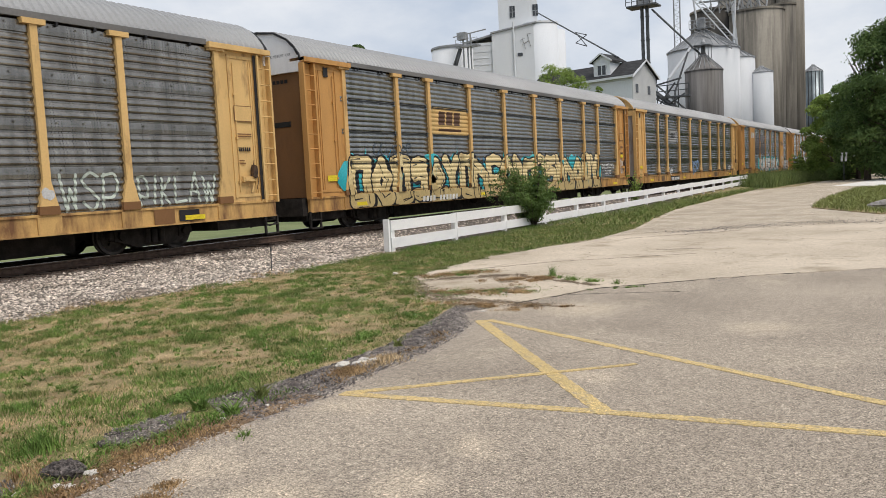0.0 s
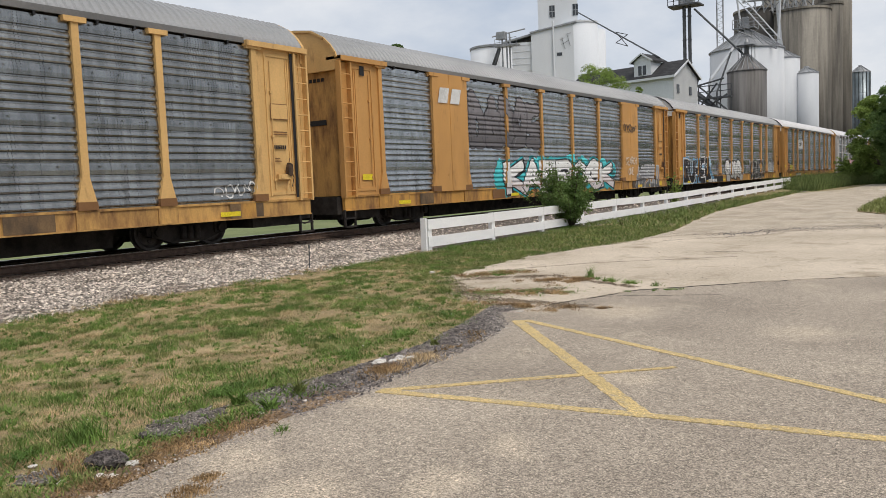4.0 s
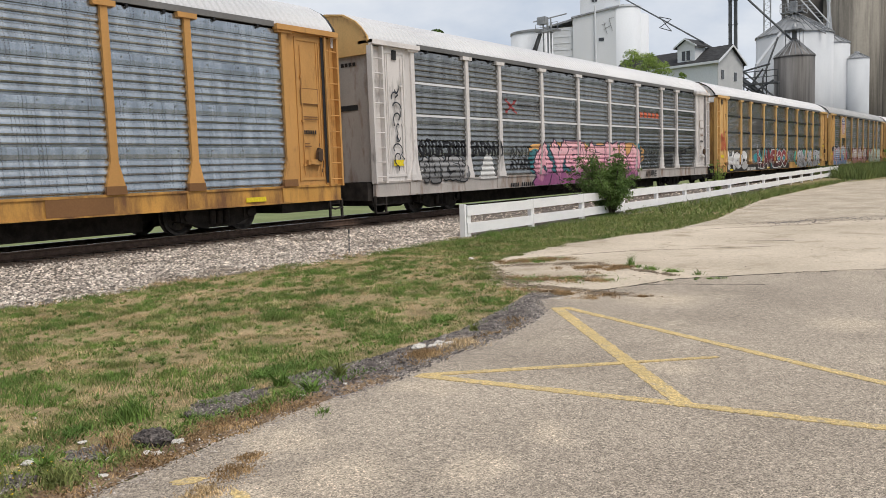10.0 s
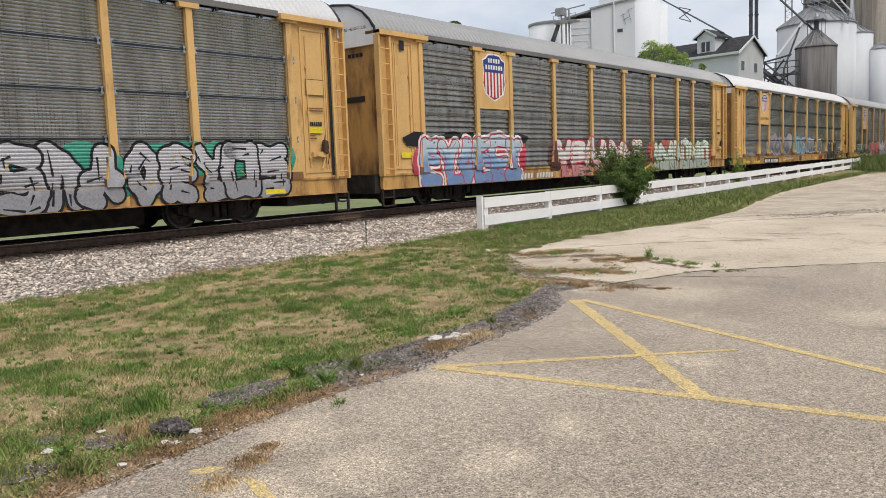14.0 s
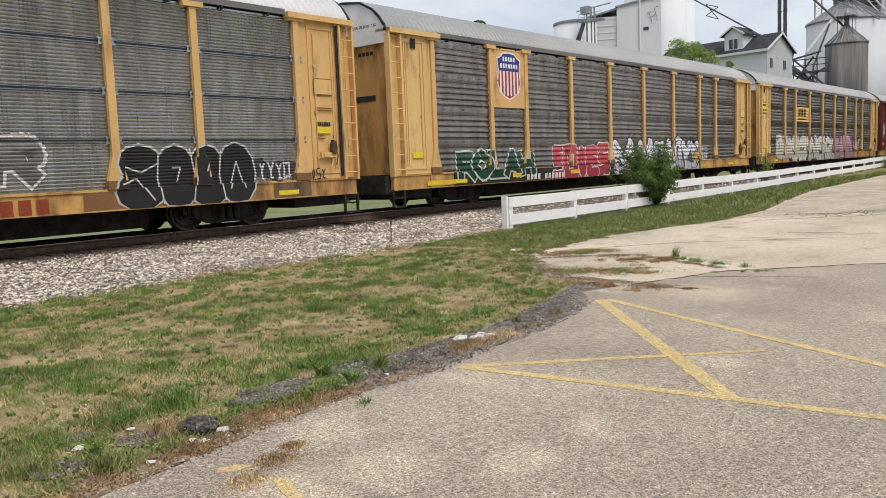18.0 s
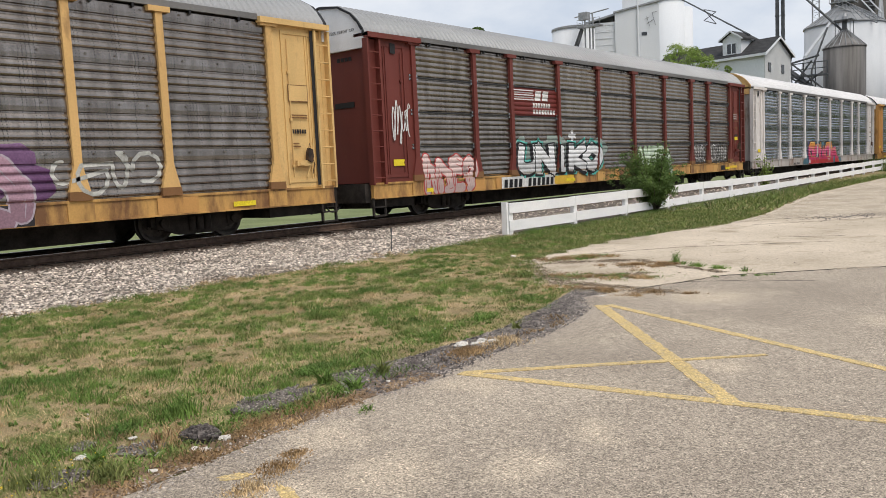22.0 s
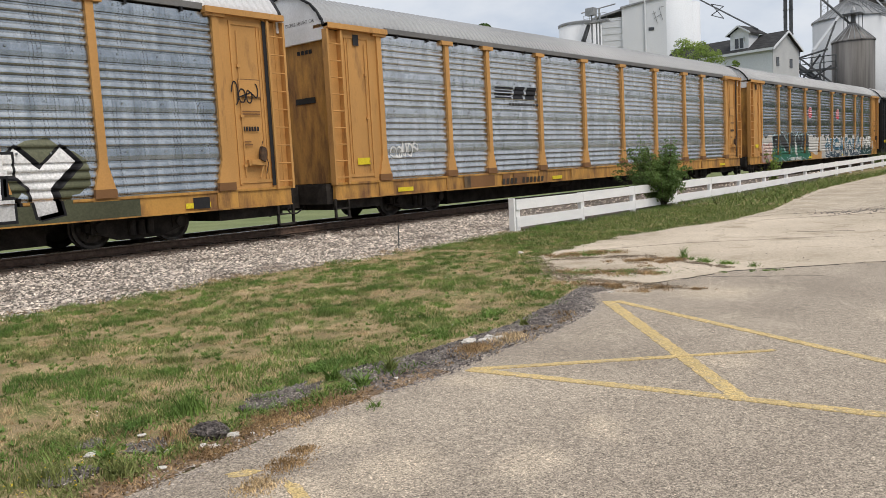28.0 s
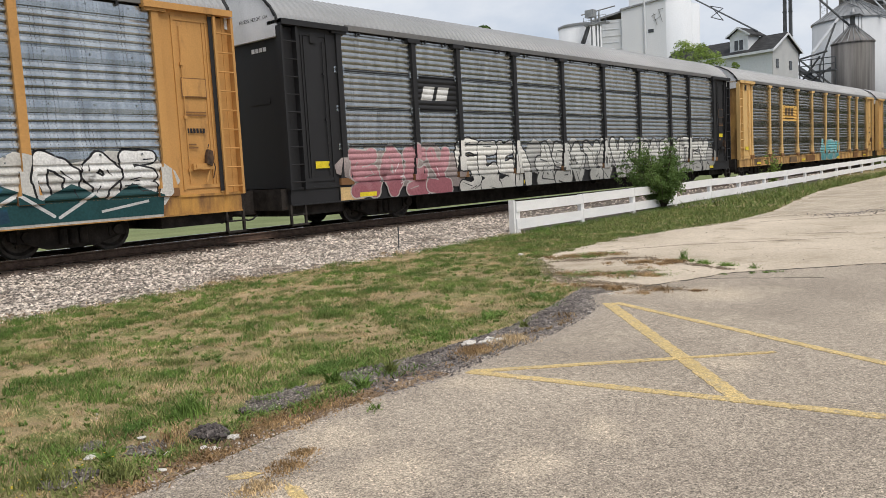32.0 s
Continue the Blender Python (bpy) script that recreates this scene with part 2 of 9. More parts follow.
BLACK = plain("black_paint", (0.02, 0.02, 0.022))
SOOT = surface("underframe_soot", (0.014, 0.012, 0.011), (0.04, 0.034, 0.03), 4, 0.9, 0.0, 0.3, 30)
STEEL = surface("worn_steel", (0.032, 0.028, 0.026), (0.085, 0.077, 0.072), 6, 0.55, 0.5, 0.1, 40)
WHITE = surface("white_stencil", (0.55, 0.55, 0.54), (0.78, 0.78, 0.77), 4, 0.6, 0, 0.05, 40)
LABEL = plain("yellow_label", (0.75, 0.60, 0.03))
INK = {}


def ink(r, g, b):
    """Sprayed paint of a colour."""
    key = (r, g, b)
    if key not in INK:
        INK[key] = surface("spray_paint", [c * 0.78 for c in key], key, 2.0, 0.55, 0.0, 0.05, 25, (1, 1, 0.4), (GRIME, 0.64, 0.9, 4.0))
    return INK[key]
# ---- ground ----
TRACK_Y, RAIL_Z, SIDE = 16.73, 0.46, 1.60


def ground_sheet():
    """Grass land to the horizon, finer near the lot."""
    xs = [-900, -300, -100, -40, -15] + [x * 2.0 for x in range(-5, 41)] + [95, 130, 200, 350, 700, 1600]
    ys = [-900, -300, -100, -40, -15] + [y * 2.0 for y in range(-5, 21)] + [50, 75, 120, 250, 600, 1600]
    n = len(ys)
    verts = [(x, y, 0.0) for x in xs for y in ys]
    faces = [(i * n + j, (i + 1) * n + j, (i + 1) * n + j + 1, i * n + j + 1) for i in range(len(xs) - 1) for j in range(n - 1)]
    return M().add(verts, faces).mesh("ground")


TURF = surface("lawn_soil", (0.17, 0.135, 0.068), (0.37, 0.28, 0.16), 1.6, 0.95, 0, 0.6, 35, spots=((0.11, 0.14, 0.035), 0.5, 0.6, 1.1), wild=False)
tagged(piece("ground", ground_sheet(), TURF), "short patchy lawn, half green and half dried straw", "ground", kind="structure")


def sheet(name, outline, z, material, label, category, depth=0.05):
    """A flat slab with that outline, its top at z."""
    m = M().prism(outline, lambda u, v, w: (u, v, w), z - depth, z)
    return tagged(piece(name, m, material), label, category, kind="structure")




def speckle(m, scale, low, high, calm=0.0):
    """Broken stone showing in a surface: each small cell has its own tone and height."""
    nodes, links = m.node_tree.nodes, m.node_tree.links
    bsdf = nodes["Principled BSDF"]
    src = bsdf.inputs["Base Color"].links[0].from_socket
    co, vo = nodes.new("ShaderNodeTexCoord"), nodes.new("ShaderNodeTexVoronoi")
    vo.inputs["Scale"].default_value = scale
    links.new(co.outputs["Object"], vo.inputs["Vector"])
    sep, rng, hsv = nodes.new("ShaderNodeSeparateColor"), nodes.new("ShaderNodeMapRange"), nodes.new("ShaderNodeHueSaturation")
    links.new(vo.outputs["Color"], sep.inputs[0])
    rng.inputs["To Min"].default_value, rng.inputs["To Max"].default_value = low, high
    links.new(sep.outputs[0], rng.inputs["Value"])
    # a few larger chips stand out pale or dark
    v2, s2, r2, mu = nodes.new("ShaderNodeTexVoronoi"), nodes.new("ShaderNodeSeparateColor"), nodes.new("ShaderNodeValToRGB"), nodes.new("ShaderNodeMath")
    v2.inputs["Scale"].default_value = scale * 0.62
    links.new(co.outputs["Object"], v2.inputs["Vector"])
    links.new(v2.outputs["Color"], s2.inputs[0])
    links.new(s2.outputs[1], r2.inputs["Fac"])
    ramp = r2.color_ramp
    ramp.interpolation = "CONSTANT"
    lo_, hi_ = 0.55 + 0.8 * calm, 1.45 - 0.8 * calm
    ramp.elements[0].position, ramp.elements[0].color = 0.0, (lo_, lo_, lo_, 1)
    ramp.elements[1].position, ramp.elements[1].color = 0.14, (1, 1, 1, 1)
    ramp.elements.new(0.88).color = (hi_, hi_, hi_, 1)
    mu.operation = "MULTIPLY"
    links.new(rng.outputs[0], mu.inputs[0])
    links.new(r2.outputs["Color"], mu.inputs[1])
    links.new(mu.outputs[0], hsv.inputs["Value"])
    links.new(src, hsv.inputs["Color"])
    links.new(hsv.outputs["Color"], bsdf.inputs["Base Color"])
    bp = nodes.new("ShaderNodeBump")
    bp.inputs["Strength"].default_value, bp.inputs["Distance"].default_value = 0.45, 0.005
    links.new(vo.outputs["Distance"], bp.inputs["Height"])
    links.new(bsdf.inputs["Normal"].links[0].from_socket, bp.inputs["Normal"])
    links.new(bp.outputs["Normal"], bsdf.inputs["Normal"])
    return m


def sanded(m, places, tone, height=0.012):
    """Drifts of pale sand at known places (x, y, radius)."""
    nodes, links = m.node_tree.nodes, m.node_tree.links
    bsdf = nodes["Principled BSDF"]
    src = bsdf.inputs["Base Color"].links[0].from_socket
    co, nz, add = nodes.new("ShaderNodeTexCoord"), nodes.new("ShaderNodeTexNoise"), nodes.new("ShaderNodeVectorMath")
    nz.inputs["Scale"].default_value, nz.inputs["Detail"].default_value = 3.0, 6
    links.new(co.outputs["Object"], nz.inputs["Vector"])
    add.operation = "MULTIPLY_ADD"
    add.inputs[1].default_value = (0.55, 0.55, 0)
    links.new(nz.outputs["Color"], add.inputs[0])
    links.new(co.outputs["Object"], add.inputs[2])
    total = None
    for x, y, r in places:
        far, rng = nodes.new("ShaderNodeVectorMath"), nodes.new("ShaderNodeMapRange")
        far.operation = "DISTANCE"
        far.inputs[1].default_value = (x + 0.275, y + 0.275, height)
        links.new(add.outputs[0], far.inputs[0])
        rng.inputs["From Min"].default_value, rng.inputs["From Max"].default_value = r, r * 0.35
        rng.inputs["To Max"].default_value = 0.75
        links.new(far.outputs["Value"], rng.inputs["Value"])
        if total is None:
            total = rng.outputs[0]
        else:
            mx = nodes.new("ShaderNodeMath")
            mx.operation = "MAXIMUM"
            links.new(total, mx.inputs[0])
            links.new(rng.outputs[0], mx.inputs[1])
            total = mx.outputs[0]
    mix = nodes.new("ShaderNodeMix")
    mix.data_type = "RGBA"
    links.new(total, mix.inputs["Factor"])
    links.new(src, mix.inputs["A"])
    mix.inputs["B"].default_value = (*tone, 1)
    links.new(mix.outputs["Result"], bsdf.inputs["Base Color"])
    return m


ASPHALT = surface("worn_asphalt", (0.275, 0.232, 0.186), (0.385, 0.328, 0.262), 0.45, 0.9, 0, 0.2, 30, spots=((0.44, 0.375, 0.29), 0.56, 0.76, 0.7), wild=False)
sanded(ASPHALT, ((4.41, 2.55, 0.3), (3.61, 2.57, 0.34), (3.13, 3.2, 0.42), (6.37, 2.48, 0.34), (3.4, 3.9, 0.35), (2.6, 3.3, 0.4), (9.6, 3.9, 0.7), (8.9, 1.6, 0.5), (4.9, 3.9, 0.35), (9.4, 4.9, 0.5)), (0.47, 0.395, 0.305))
speckle(ASPHALT, 150.0, 0.46, 1.54, 0.04)
CONCRETE = surface("dusty_concrete", (0.435, 0.368, 0.284), (0.585, 0.502, 0.40), 0.35, 0.95, 0, 0.5, 30, spots=((0.30, 0.245, 0.175), 0.53, 0.72, 0.9), wild=False)
sanded(CONCRETE, ((24.0, 5.2, 1.0), (22.8, 6.4, 0.9), (25.2, 3.2, 1.0), (30.0, 7.4, 1.1), (36.0, 8.2, 1.6), (28.0, 5.0, 1.3), (33.0, 6.6, 1.4), (11.0, 6.2, 0.6), (12.2, 7.4, 0.5), (44, 8.6, 2.0), (52, 8.4, 2.0)), (0.38, 0.315, 0.235), 0.018)
speckle(CONCRETE, 120.0, 0.86, 1.12, 0.5)
DARKEDGE = surface("crumbled_asphalt", (0.062, 0.052, 0.043), (0.125, 0.106, 0.088), 5, 0.95, 0, 0.3, 40, wild=False)
speckle(DARKEDGE, 85.0, 0.45, 1.9)
DARKCHUNK = speckle(surface("broken_asphalt_chunk", (0.036, 0.031, 0.03), (0.088, 0.076, 0.07), 2, 0.95, 0, 0.3, 8, wild=False), 13.0, 0.4, 2.1)

def ragged(outline, first, last, wobble, seed):
    """Break the edges from first to last into short uneven steps."""
    rng = random.Random(seed)
    out = []
    for i, (p, q) in enumerate(zip(outline, outline[1:] + outline[:1])):
        out.append(p)
        if first <= i < last:
            n_ = max(2, int(math.dist(p, q) / 0.3))
            g = wobble * min(1.0, 0.3 + math.dist(p, q) / 6)
            out += [(p[0] + (q[0] - p[0]) * k / n_ + rng.uniform(-g, g), p[1] + (q[1] - p[1]) * k / n_ + rng.uniform(-g, g)) for k in range(1, n_)]
    return out


EDGE = [(-6.0, 3.5), (0.5, 3.9), (2.2, 4.15), (2.75, 4.22), (3.3, 4.3), (3.95, 4.34), (4.98, 4.29), (5.65, 4.39), (6.75, 4.43), (7.6, 4.58), (8.25, 4.8), (8.9, 5.28)]
JOINT = [(9.84, 4.92), (11.43, 4.34), (12.72, 3.0), (13.6, 1.87), (17.0, -3.0), (24.0, -14.0)]
sheet("parking_lot", ragged(EDGE, 2, 11, 0.05, 4) + JOINT + [(24, -30), (-20, -30), (-20, 3.0)], 0.012, ASPHALT, "worn grey asphalt parking lot with faded yellow hatching", "parking lot")
BAND = [(4.2, 4.55), (4.56, 5.2), (5.4, 5.01), (6.84, 5.02), (8.22, 5.33), (9.52, 5.71)]
sheet("asphalt_edge", EDGE[5:] + [(9.6, 5.1)] + BAND[::-1], 0.006, DARKEDGE, "crumbled dark asphalt edge between lawn and lot", "verge")
def blob(cx, cy, rx, ry, turn, seed):
    """A ragged round outline."""
    rng = random.Random(seed)
    pts = []
    for k in range(26):
        a = 2 * math.pi * k / 26
        u, v = rx * math.cos(a) * rng.uniform(0.72, 1.15), ry * math.sin(a) * rng.uniform(0.72, 1.15)
        pts.append((cx + u * math.cos(turn) - v * math.sin(turn), cy + u * math.sin(turn) + v * math.cos(turn)))
    return pts


PATCHES = [blob(2.57, 4.80, 0.16, 0.17, 0.2, 1), blob(3.76, 4.98, 0.42, 0.21, 0.12, 2), blob(2.02, 4.74, 0.17, 0.16, 0, 3), blob(2.38, 5.2, 0.10, 0.09, 0.3, 4)]
for k, p in enumerate(PATCHES):
    sheet("asphalt_patch", p, 0.010 + 0.001 * k, DARKEDGE, "flat patch of crumbled dark asphalt in the grass", "verge")
APRON = [(9.55, 5.0)] + JOINT + [(60, -30), (170, -20), (170, 6.5), (110, 7.5), (86, 9.3), (67.2, 9.4), (60.1, 11.3), (44.7, 10.5), (36, 9.9), (28.2, 8.7), (24.0, 7.9), (20.4, 7.65), (17.5, 8.2), (15.5, 8.5), (13.6, 8.4), (12.2, 8.2), (11.2, 7.4), (10.2, 6.6), (9.6, 5.8)]


APRON = ragged(APRON, 12, len(APRON) + 1, 0.14, 3)
sheet("gravel_apron", APRON, 0.018, CONCRETE, "pale dusty concrete and gravel apron with faint cracks", "pavement")

GRAVEL = surface("sandy_road_gravel", (0.37, 0.312, 0.24), (0.50, 0.43, 0.34), 0.9, 0.95, 0, 0.6, 25, spots=((0.30, 0.25, 0.185), 0.52, 0.7, 0.5), wild=False)
speckle(GRAVEL, 70.0, 0.7, 1.3)
ROAD = [(20.6, 7.75), (21.4, 7.3), (22.1, 7.0), (22.8, 6.2), (23.5, 4.7), (24.4, 3.3), (26.0, 0.0), (30, -8), (40, -20), (168, -20), (168, 6.3), (110, 7.3), (86, 9.0), (67.2, 9.2), (60.1, 11.0), (44.7, 10.3), (36, 9.7), (28.2, 8.5), (24.0, 7.8)]
sheet("gravel_road", ragged(ROAD, 0, 6, 0.16, 5), 0.024, GRAVEL, "sandy gravel road beyond the concrete apron", "road", 0.004)

YELLOW_LINE = surface("faded_yellow_marking", (0.50, 0.375, 0.175), (0.60, 0.45, 0.205), 3, 0.85, 0, 0.5, 55, spots=((0.38, 0.32, 0.23), 0.52, 0.68, 17), wild=False)
speckle(YELLOW_LINE, 150.0, 0.66, 1.3, 0.2)


LINES = []


def stripe(p, q, width, material=YELLOW_LINE):
    p, q = Vector((*p, 0)), Vector((*q, 0))
    side = Vector((-(q - p).y, (q - p).x, 0)).normalized() * width / 2
    steps = max(2, int((q - p).length / 0.04))
    rng = random.Random(int(p.x * 100 + q.y * 10))
    top, low = [], []
    for i in range(steps + 1):
        c = p.lerp(q, i / steps)
        top.append(c + side * (1.06 + rng.uniform(-0.14, 0.14)))
        low.append(c - side * (1.06 + rng.uniform(-0.14, 0.14)))
    outline = [(v.x, v.y) for v in top] + [(v.x, v.y) for v in reversed(low)]
    LINES.append(1)
    m = M().prism(outline, lambda u, v, w: (u, v, w), 0.008, 0.0150 + 0.0007 * len(LINES))
    return tagged(piece("parking_line", m, material), "faded yellow painted line on the asphalt", "road marking", "parking lines", "structure")


for a, b, wd in (((8.50, 4.76), (5.38, 2.00), 0.13), ((8.55, 4.67), (6.05, -0.2), 0.095), ((5.12, 4.20), (5.40, 2.03), 0.10), ((5.40, 2.03), (5.68, -0.6), 0.10),
                 ((5.14, 4.17), (6.30, 2.92), 0.08), ((6.30, 2.92), (6.90, 2.28), 0.055)):
    stripe(a, b, wd)
for q, (cx, cy, rx, ry, turn) in enumerate(((2.61, 3.86, 0.10, 0.055, -0.6), (2.60, 3.34, 0.22, 0.05, 1.2))):
    tagged(sheet("paint_spot", blob(cx, cy, rx, ry, turn, 20 + q), 0.0155 + 0.001 * q, YELLOW_LINE, "worn spot of yellow paint on the asphalt", "road marking", 0.004), group="parking lines")

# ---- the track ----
# bed coloured dark to stand for shade in the gaps between stones
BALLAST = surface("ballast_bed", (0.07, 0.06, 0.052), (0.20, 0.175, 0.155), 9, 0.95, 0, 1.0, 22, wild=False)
STONE = surface("ballast_stone", (0.37, 0.31, 0.26), (0.80, 0.715, 0.625), 7, 0.9, 0, 0.3, 40, spots=((0.25, 0.20, 0.16), 0.52, 0.70, 0.8), wild=False)


def tint_islands(m, low, high):
    """Vary the tone stone by stone."""
    nodes, links = m.node_tree.nodes, m.node_tree.links
    bsdf = nodes["Principled BSDF"]
    src = bsdf.inputs["Base Color"].links[0].from_socket
    geo, rng, hsv = nodes.new("ShaderNodeNewGeometry"), nodes.new("ShaderNodeMapRange"), nodes.new("ShaderNodeHueSaturation")
    rng.inputs["To Min"].default_value, rng.inputs["To Max"].default_value = low, high
    links.new(geo.outputs["Random Per Island"], rng.inputs["Value"])
    links.new(rng.outputs[0], hsv.inputs["Value"])
    links.new(src, hsv.inputs["Color"])
    links.new(hsv.outputs["Color"], bsdf.inputs["Base Color"])
    return m


tint_islands(STONE, 0.24, 1.34)
BED = [(11.2, -0.02), (12.0, 0.02), (13.6, 0.10), (15.0, 0.22), (15.5, 0.26), (18.0, 0.26), (18.6, 0.22), (20.6, 0.0), (20.8, -0.05)]


def ballast_bed():
    xs = [-120, -40, -10] + [x * 1.0 for x in range(-4, 60)] + [80, 150, 300, 700]
    n = len(BED)
    rng = random.Random(4)
    verts = [(x, y + (rng.uniform(-0.12, 0.12) if j == 0 else 0), z) for x in xs for j, (y, z) in enumerate(BED)]
    faces = [(i * n + j, (i + 1) * n + j, (i + 1) * n + j + 1, i * n + j + 1) for i in range(len(xs) - 1) for j in range(n - 1)]
    return M().add(verts, faces).mesh("ballast_bed")


tagged(piece("ballast_bed", ballast_bed(), BALLAST), "crushed-stone railway ballast bed, coloured dark for the shade between its stones", "ballast", kind="structure")
RAILSTEEL = surface("rusty_rail", (0.085, 0.055, 0.042), (0.15, 0.10, 0.075), 8, 0.7, 0.2, 0.15, 30, wild=False)
RAILTOP = surface("polished_rail_head", (0.35, 0.34, 0.33), (0.55, 0.54, 0.53), 3, 0.25, 1.0, 0.03, 20, wild=False)
TIE = surface("creosoted_tie", (0.03, 0.022, 0.018), (0.075, 0.055, 0.042), 3, 0.95, 0, 0.6, 30, (0.5, 6, 6))
RAIL = [(-0.07, 0), (0.07, 0), (0.07, 0.012), (0.012, 0.03), (0.010, 0.125), (0.036, 0.14), (0.036, 0.168), (-0.036, 0.168), (-0.036, 0.14), (-0.010, 0.125), (-0.012, 0.03), (-0.07, 0.012)]
for y in (TRACK_Y - 0.755, TRACK_Y + 0.755):
    rail = thing("rail", "rusty steel rail with a worn bright head", "rail", (0, y, RAIL_Z - 0.172), "rails", "structure")
    piece("rail_web", M().prism(RAIL, lambda u, v, w: (w, u, v), -120, 700), RAILSTEEL, rail)
    piece("rail_head", M().box(-120, 700, -0.034, 0.034, 0.1675, 0.172), RAILTOP, rail)
tie_mesh = M().box(-0.11, 0.11, -1.3, 1.3, -0.15, 0.03).mesh("tie")
ties = thing("ties", "dark creosoted wooden ties under the rails", "ties", (0, TRACK_Y, RAIL_Z - 0.2), kind="structure")
for i in range(150):
    piece("tie", tie_mesh, TIE, ties, at=(-6 + i * 0.54, random.uniform(-0.04, 0.04), 0))
far_ties = M()
for i in range(150, 700):
    far_ties.box(-6 + i * 0.54 - 0.11, -6 + i * 0.54 + 0.11, -1.3, 1.3, -0.15, 0.03)
tagged(piece("far_tie", far_ties, TIE, ties), kind="stuff")

# ---- the train of covered car carriers ----
LENGTH, PITCH = 27.3, 28.6
MID = LENGTH / 2
POSTS = [MID + s for s in (-11.82, -9.06, -7.13, -4.28, -1.43, 1.43, 4.28, 7.13, 9.06, 11.82)]
SILL0, SILL1, EAVE = 0.59, 1.02, 4.89
ROWH = (EAVE - 0.07 - SILL1) / 4
ARCH = [(-1.60, 4.89), (-1.56, 5.02), (-1.38, 5.26), (-1.15, 5.47), (-0.7, 5.70), (0, 5.80)]
ARCH = ARCH + [(-y, z) for y, z in ARCH[-2::-1]]
CACHE = {}


def cached(key, build):
    if key not in CACHE:
        CACHE[key] = build()
    return CACHE[key]


BROAD = [(0.0, 0.0)]
for k in range(4):
    z = 0.028 + 0.168 * k
    BROAD += [(z, 0.0), (z + 0.020, -0.034), (z + 0.045, -0.043), (z + 0.08, -0.036), (z + 0.14, -0.003)]
BROAD += [(0.70, 0.0), (0.712, -0.034), (0.80, -0.036), (0.91, -0.027), (ROWH - 0.01, -0.020), (ROWH, 0.0)]
NARROW = [(0.0, 0.0), (0.035, 0.0)]
for k in range(13):
    z = 0.03 + 0.068 * k
    NARROW += [(z + 0.014, -0.015), (z + 0.034, -0.018), (z + 0.056, 0.0)]
NARROW += [(ROWH - 0.012, 0.0), (ROWH, 0.0)]
MIDDLE = [(0.0, 0.0), (0.03, 0.0)]
for k in range(6):
    z = 0.03 + 0.15 * k
    MIDDLE += [(z + 0.022, -0.021), (z + 0.05, -0.027), (z + 0.085, -0.021), (z + 0.13, 0.0)]
MIDDLE += [(ROWH - 0.012, 0.0), (ROWH, 0.0)]
RIBBING = {False: BROAD, True: NARROW, 2: MIDDLE}


def panel_mesh(width, prof):
    """One ribbed side sheet, outside faces -y; the broad kind has a plain bolted band above its four ribs."""
    n = len(prof)
    verts = [(x, y, z) for x in (0.0, width) for z, y in prof]
    m = M().add(verts, [(i, n + i, n + i + 1, i + 1) for i in range(n - 1)])
    if prof is BROAD:
        for i in range(3):
            x = width * (i + 0.6) / 3.2
            m.box(x - 0.018, x + 0.018, -0.066, -0.03, 0.855, 0.89)
            m.box(x - 0.014, x + 0.014, -0.04, -0.012, 0.745, 0.772)
    return m.mesh("panel")


def eave_rail_mesh():
    """A plain strip under the roof's edge."""
    return M().box(2.1, LENGTH - 2.1, -1.635, -1.56, EAVE - 0.03, EAVE + 0.10).mesh("eave_rail")


def bracket_mesh():
    m = M().box(-0.26, 0.2, 0.02, 0.1, -0.22, -0.09).box(-0.2, -0.06, 0.0, 0.02, -0.2, -0.11)
    return m.tube((0.16, 0.06, -0.2), (0.05, 0.06, -0.5), 0.02, 6).mesh("brake_bracket")


def door_gap_mesh():
    return M().box(0.49, 0.60, -1.652, -1.645, SILL1 + 0.04, 4.76).mesh("door_gap")


def post_mesh():
    m = M()
    side = lambda u, v, w: (u, w, v)
    half = [(0.205, SILL1 + 0.16), (0.085, 1.66), (0.08, 4.74)]
    m.prism(half + [(-u, v) for u, v in reversed(half)], side, -0.10, 0.02)
    m.prism([(-0.24, 4.74), (0.24, 4.74), (0.25, 4.85), (-0.25, 4.85)], side, -0.135, 0.02)
    return m.mesh("post")


def foot_mesh():
    return M().prism([(-0.225, SILL1 - 0.01), (0.225, SILL1 - 0.01), (0.215, SILL1 + 0.16), (-0.215, SILL1 + 0.16)], lambda u, v, w: (u, w, v), -0.115, 0.02).mesh("post_foot")


def roof_mesh():
    n = int(LENGTH / 0.2)
    xs = []
    for i in range(n):
        x = i * LENGTH / n
        xs += [(x, 0.0), (x + 0.035, 0.03), (x + 0.11, 0.03), (x + 0.145, 0.0)]
    xs.append((LENGTH, 0.0))
    k = len(ARCH)
    verts = [(x, y * (1 + lift * 0.5), z + lift) for x, lift in xs for y, z in ARCH]
    return M().add(verts, [(i * k + j, i * k + j + 1, (i + 1) * k + j + 1, (i + 1) * k + j) for i in range(len(xs) - 1) for j in range(k - 1)]).mesh("roof")


def shell_mesh():
    """Dark inner box, decks and the plain far side."""
    m = M().box(0.9, LENGTH - 0.9, -1.5, 1.52, SILL1 - 0.1, EAVE)
    m.box(0.25, LENGTH - 0.25, 1.52, 1.58, SILL1, EAVE)
    return m.mesh("inner_wall")


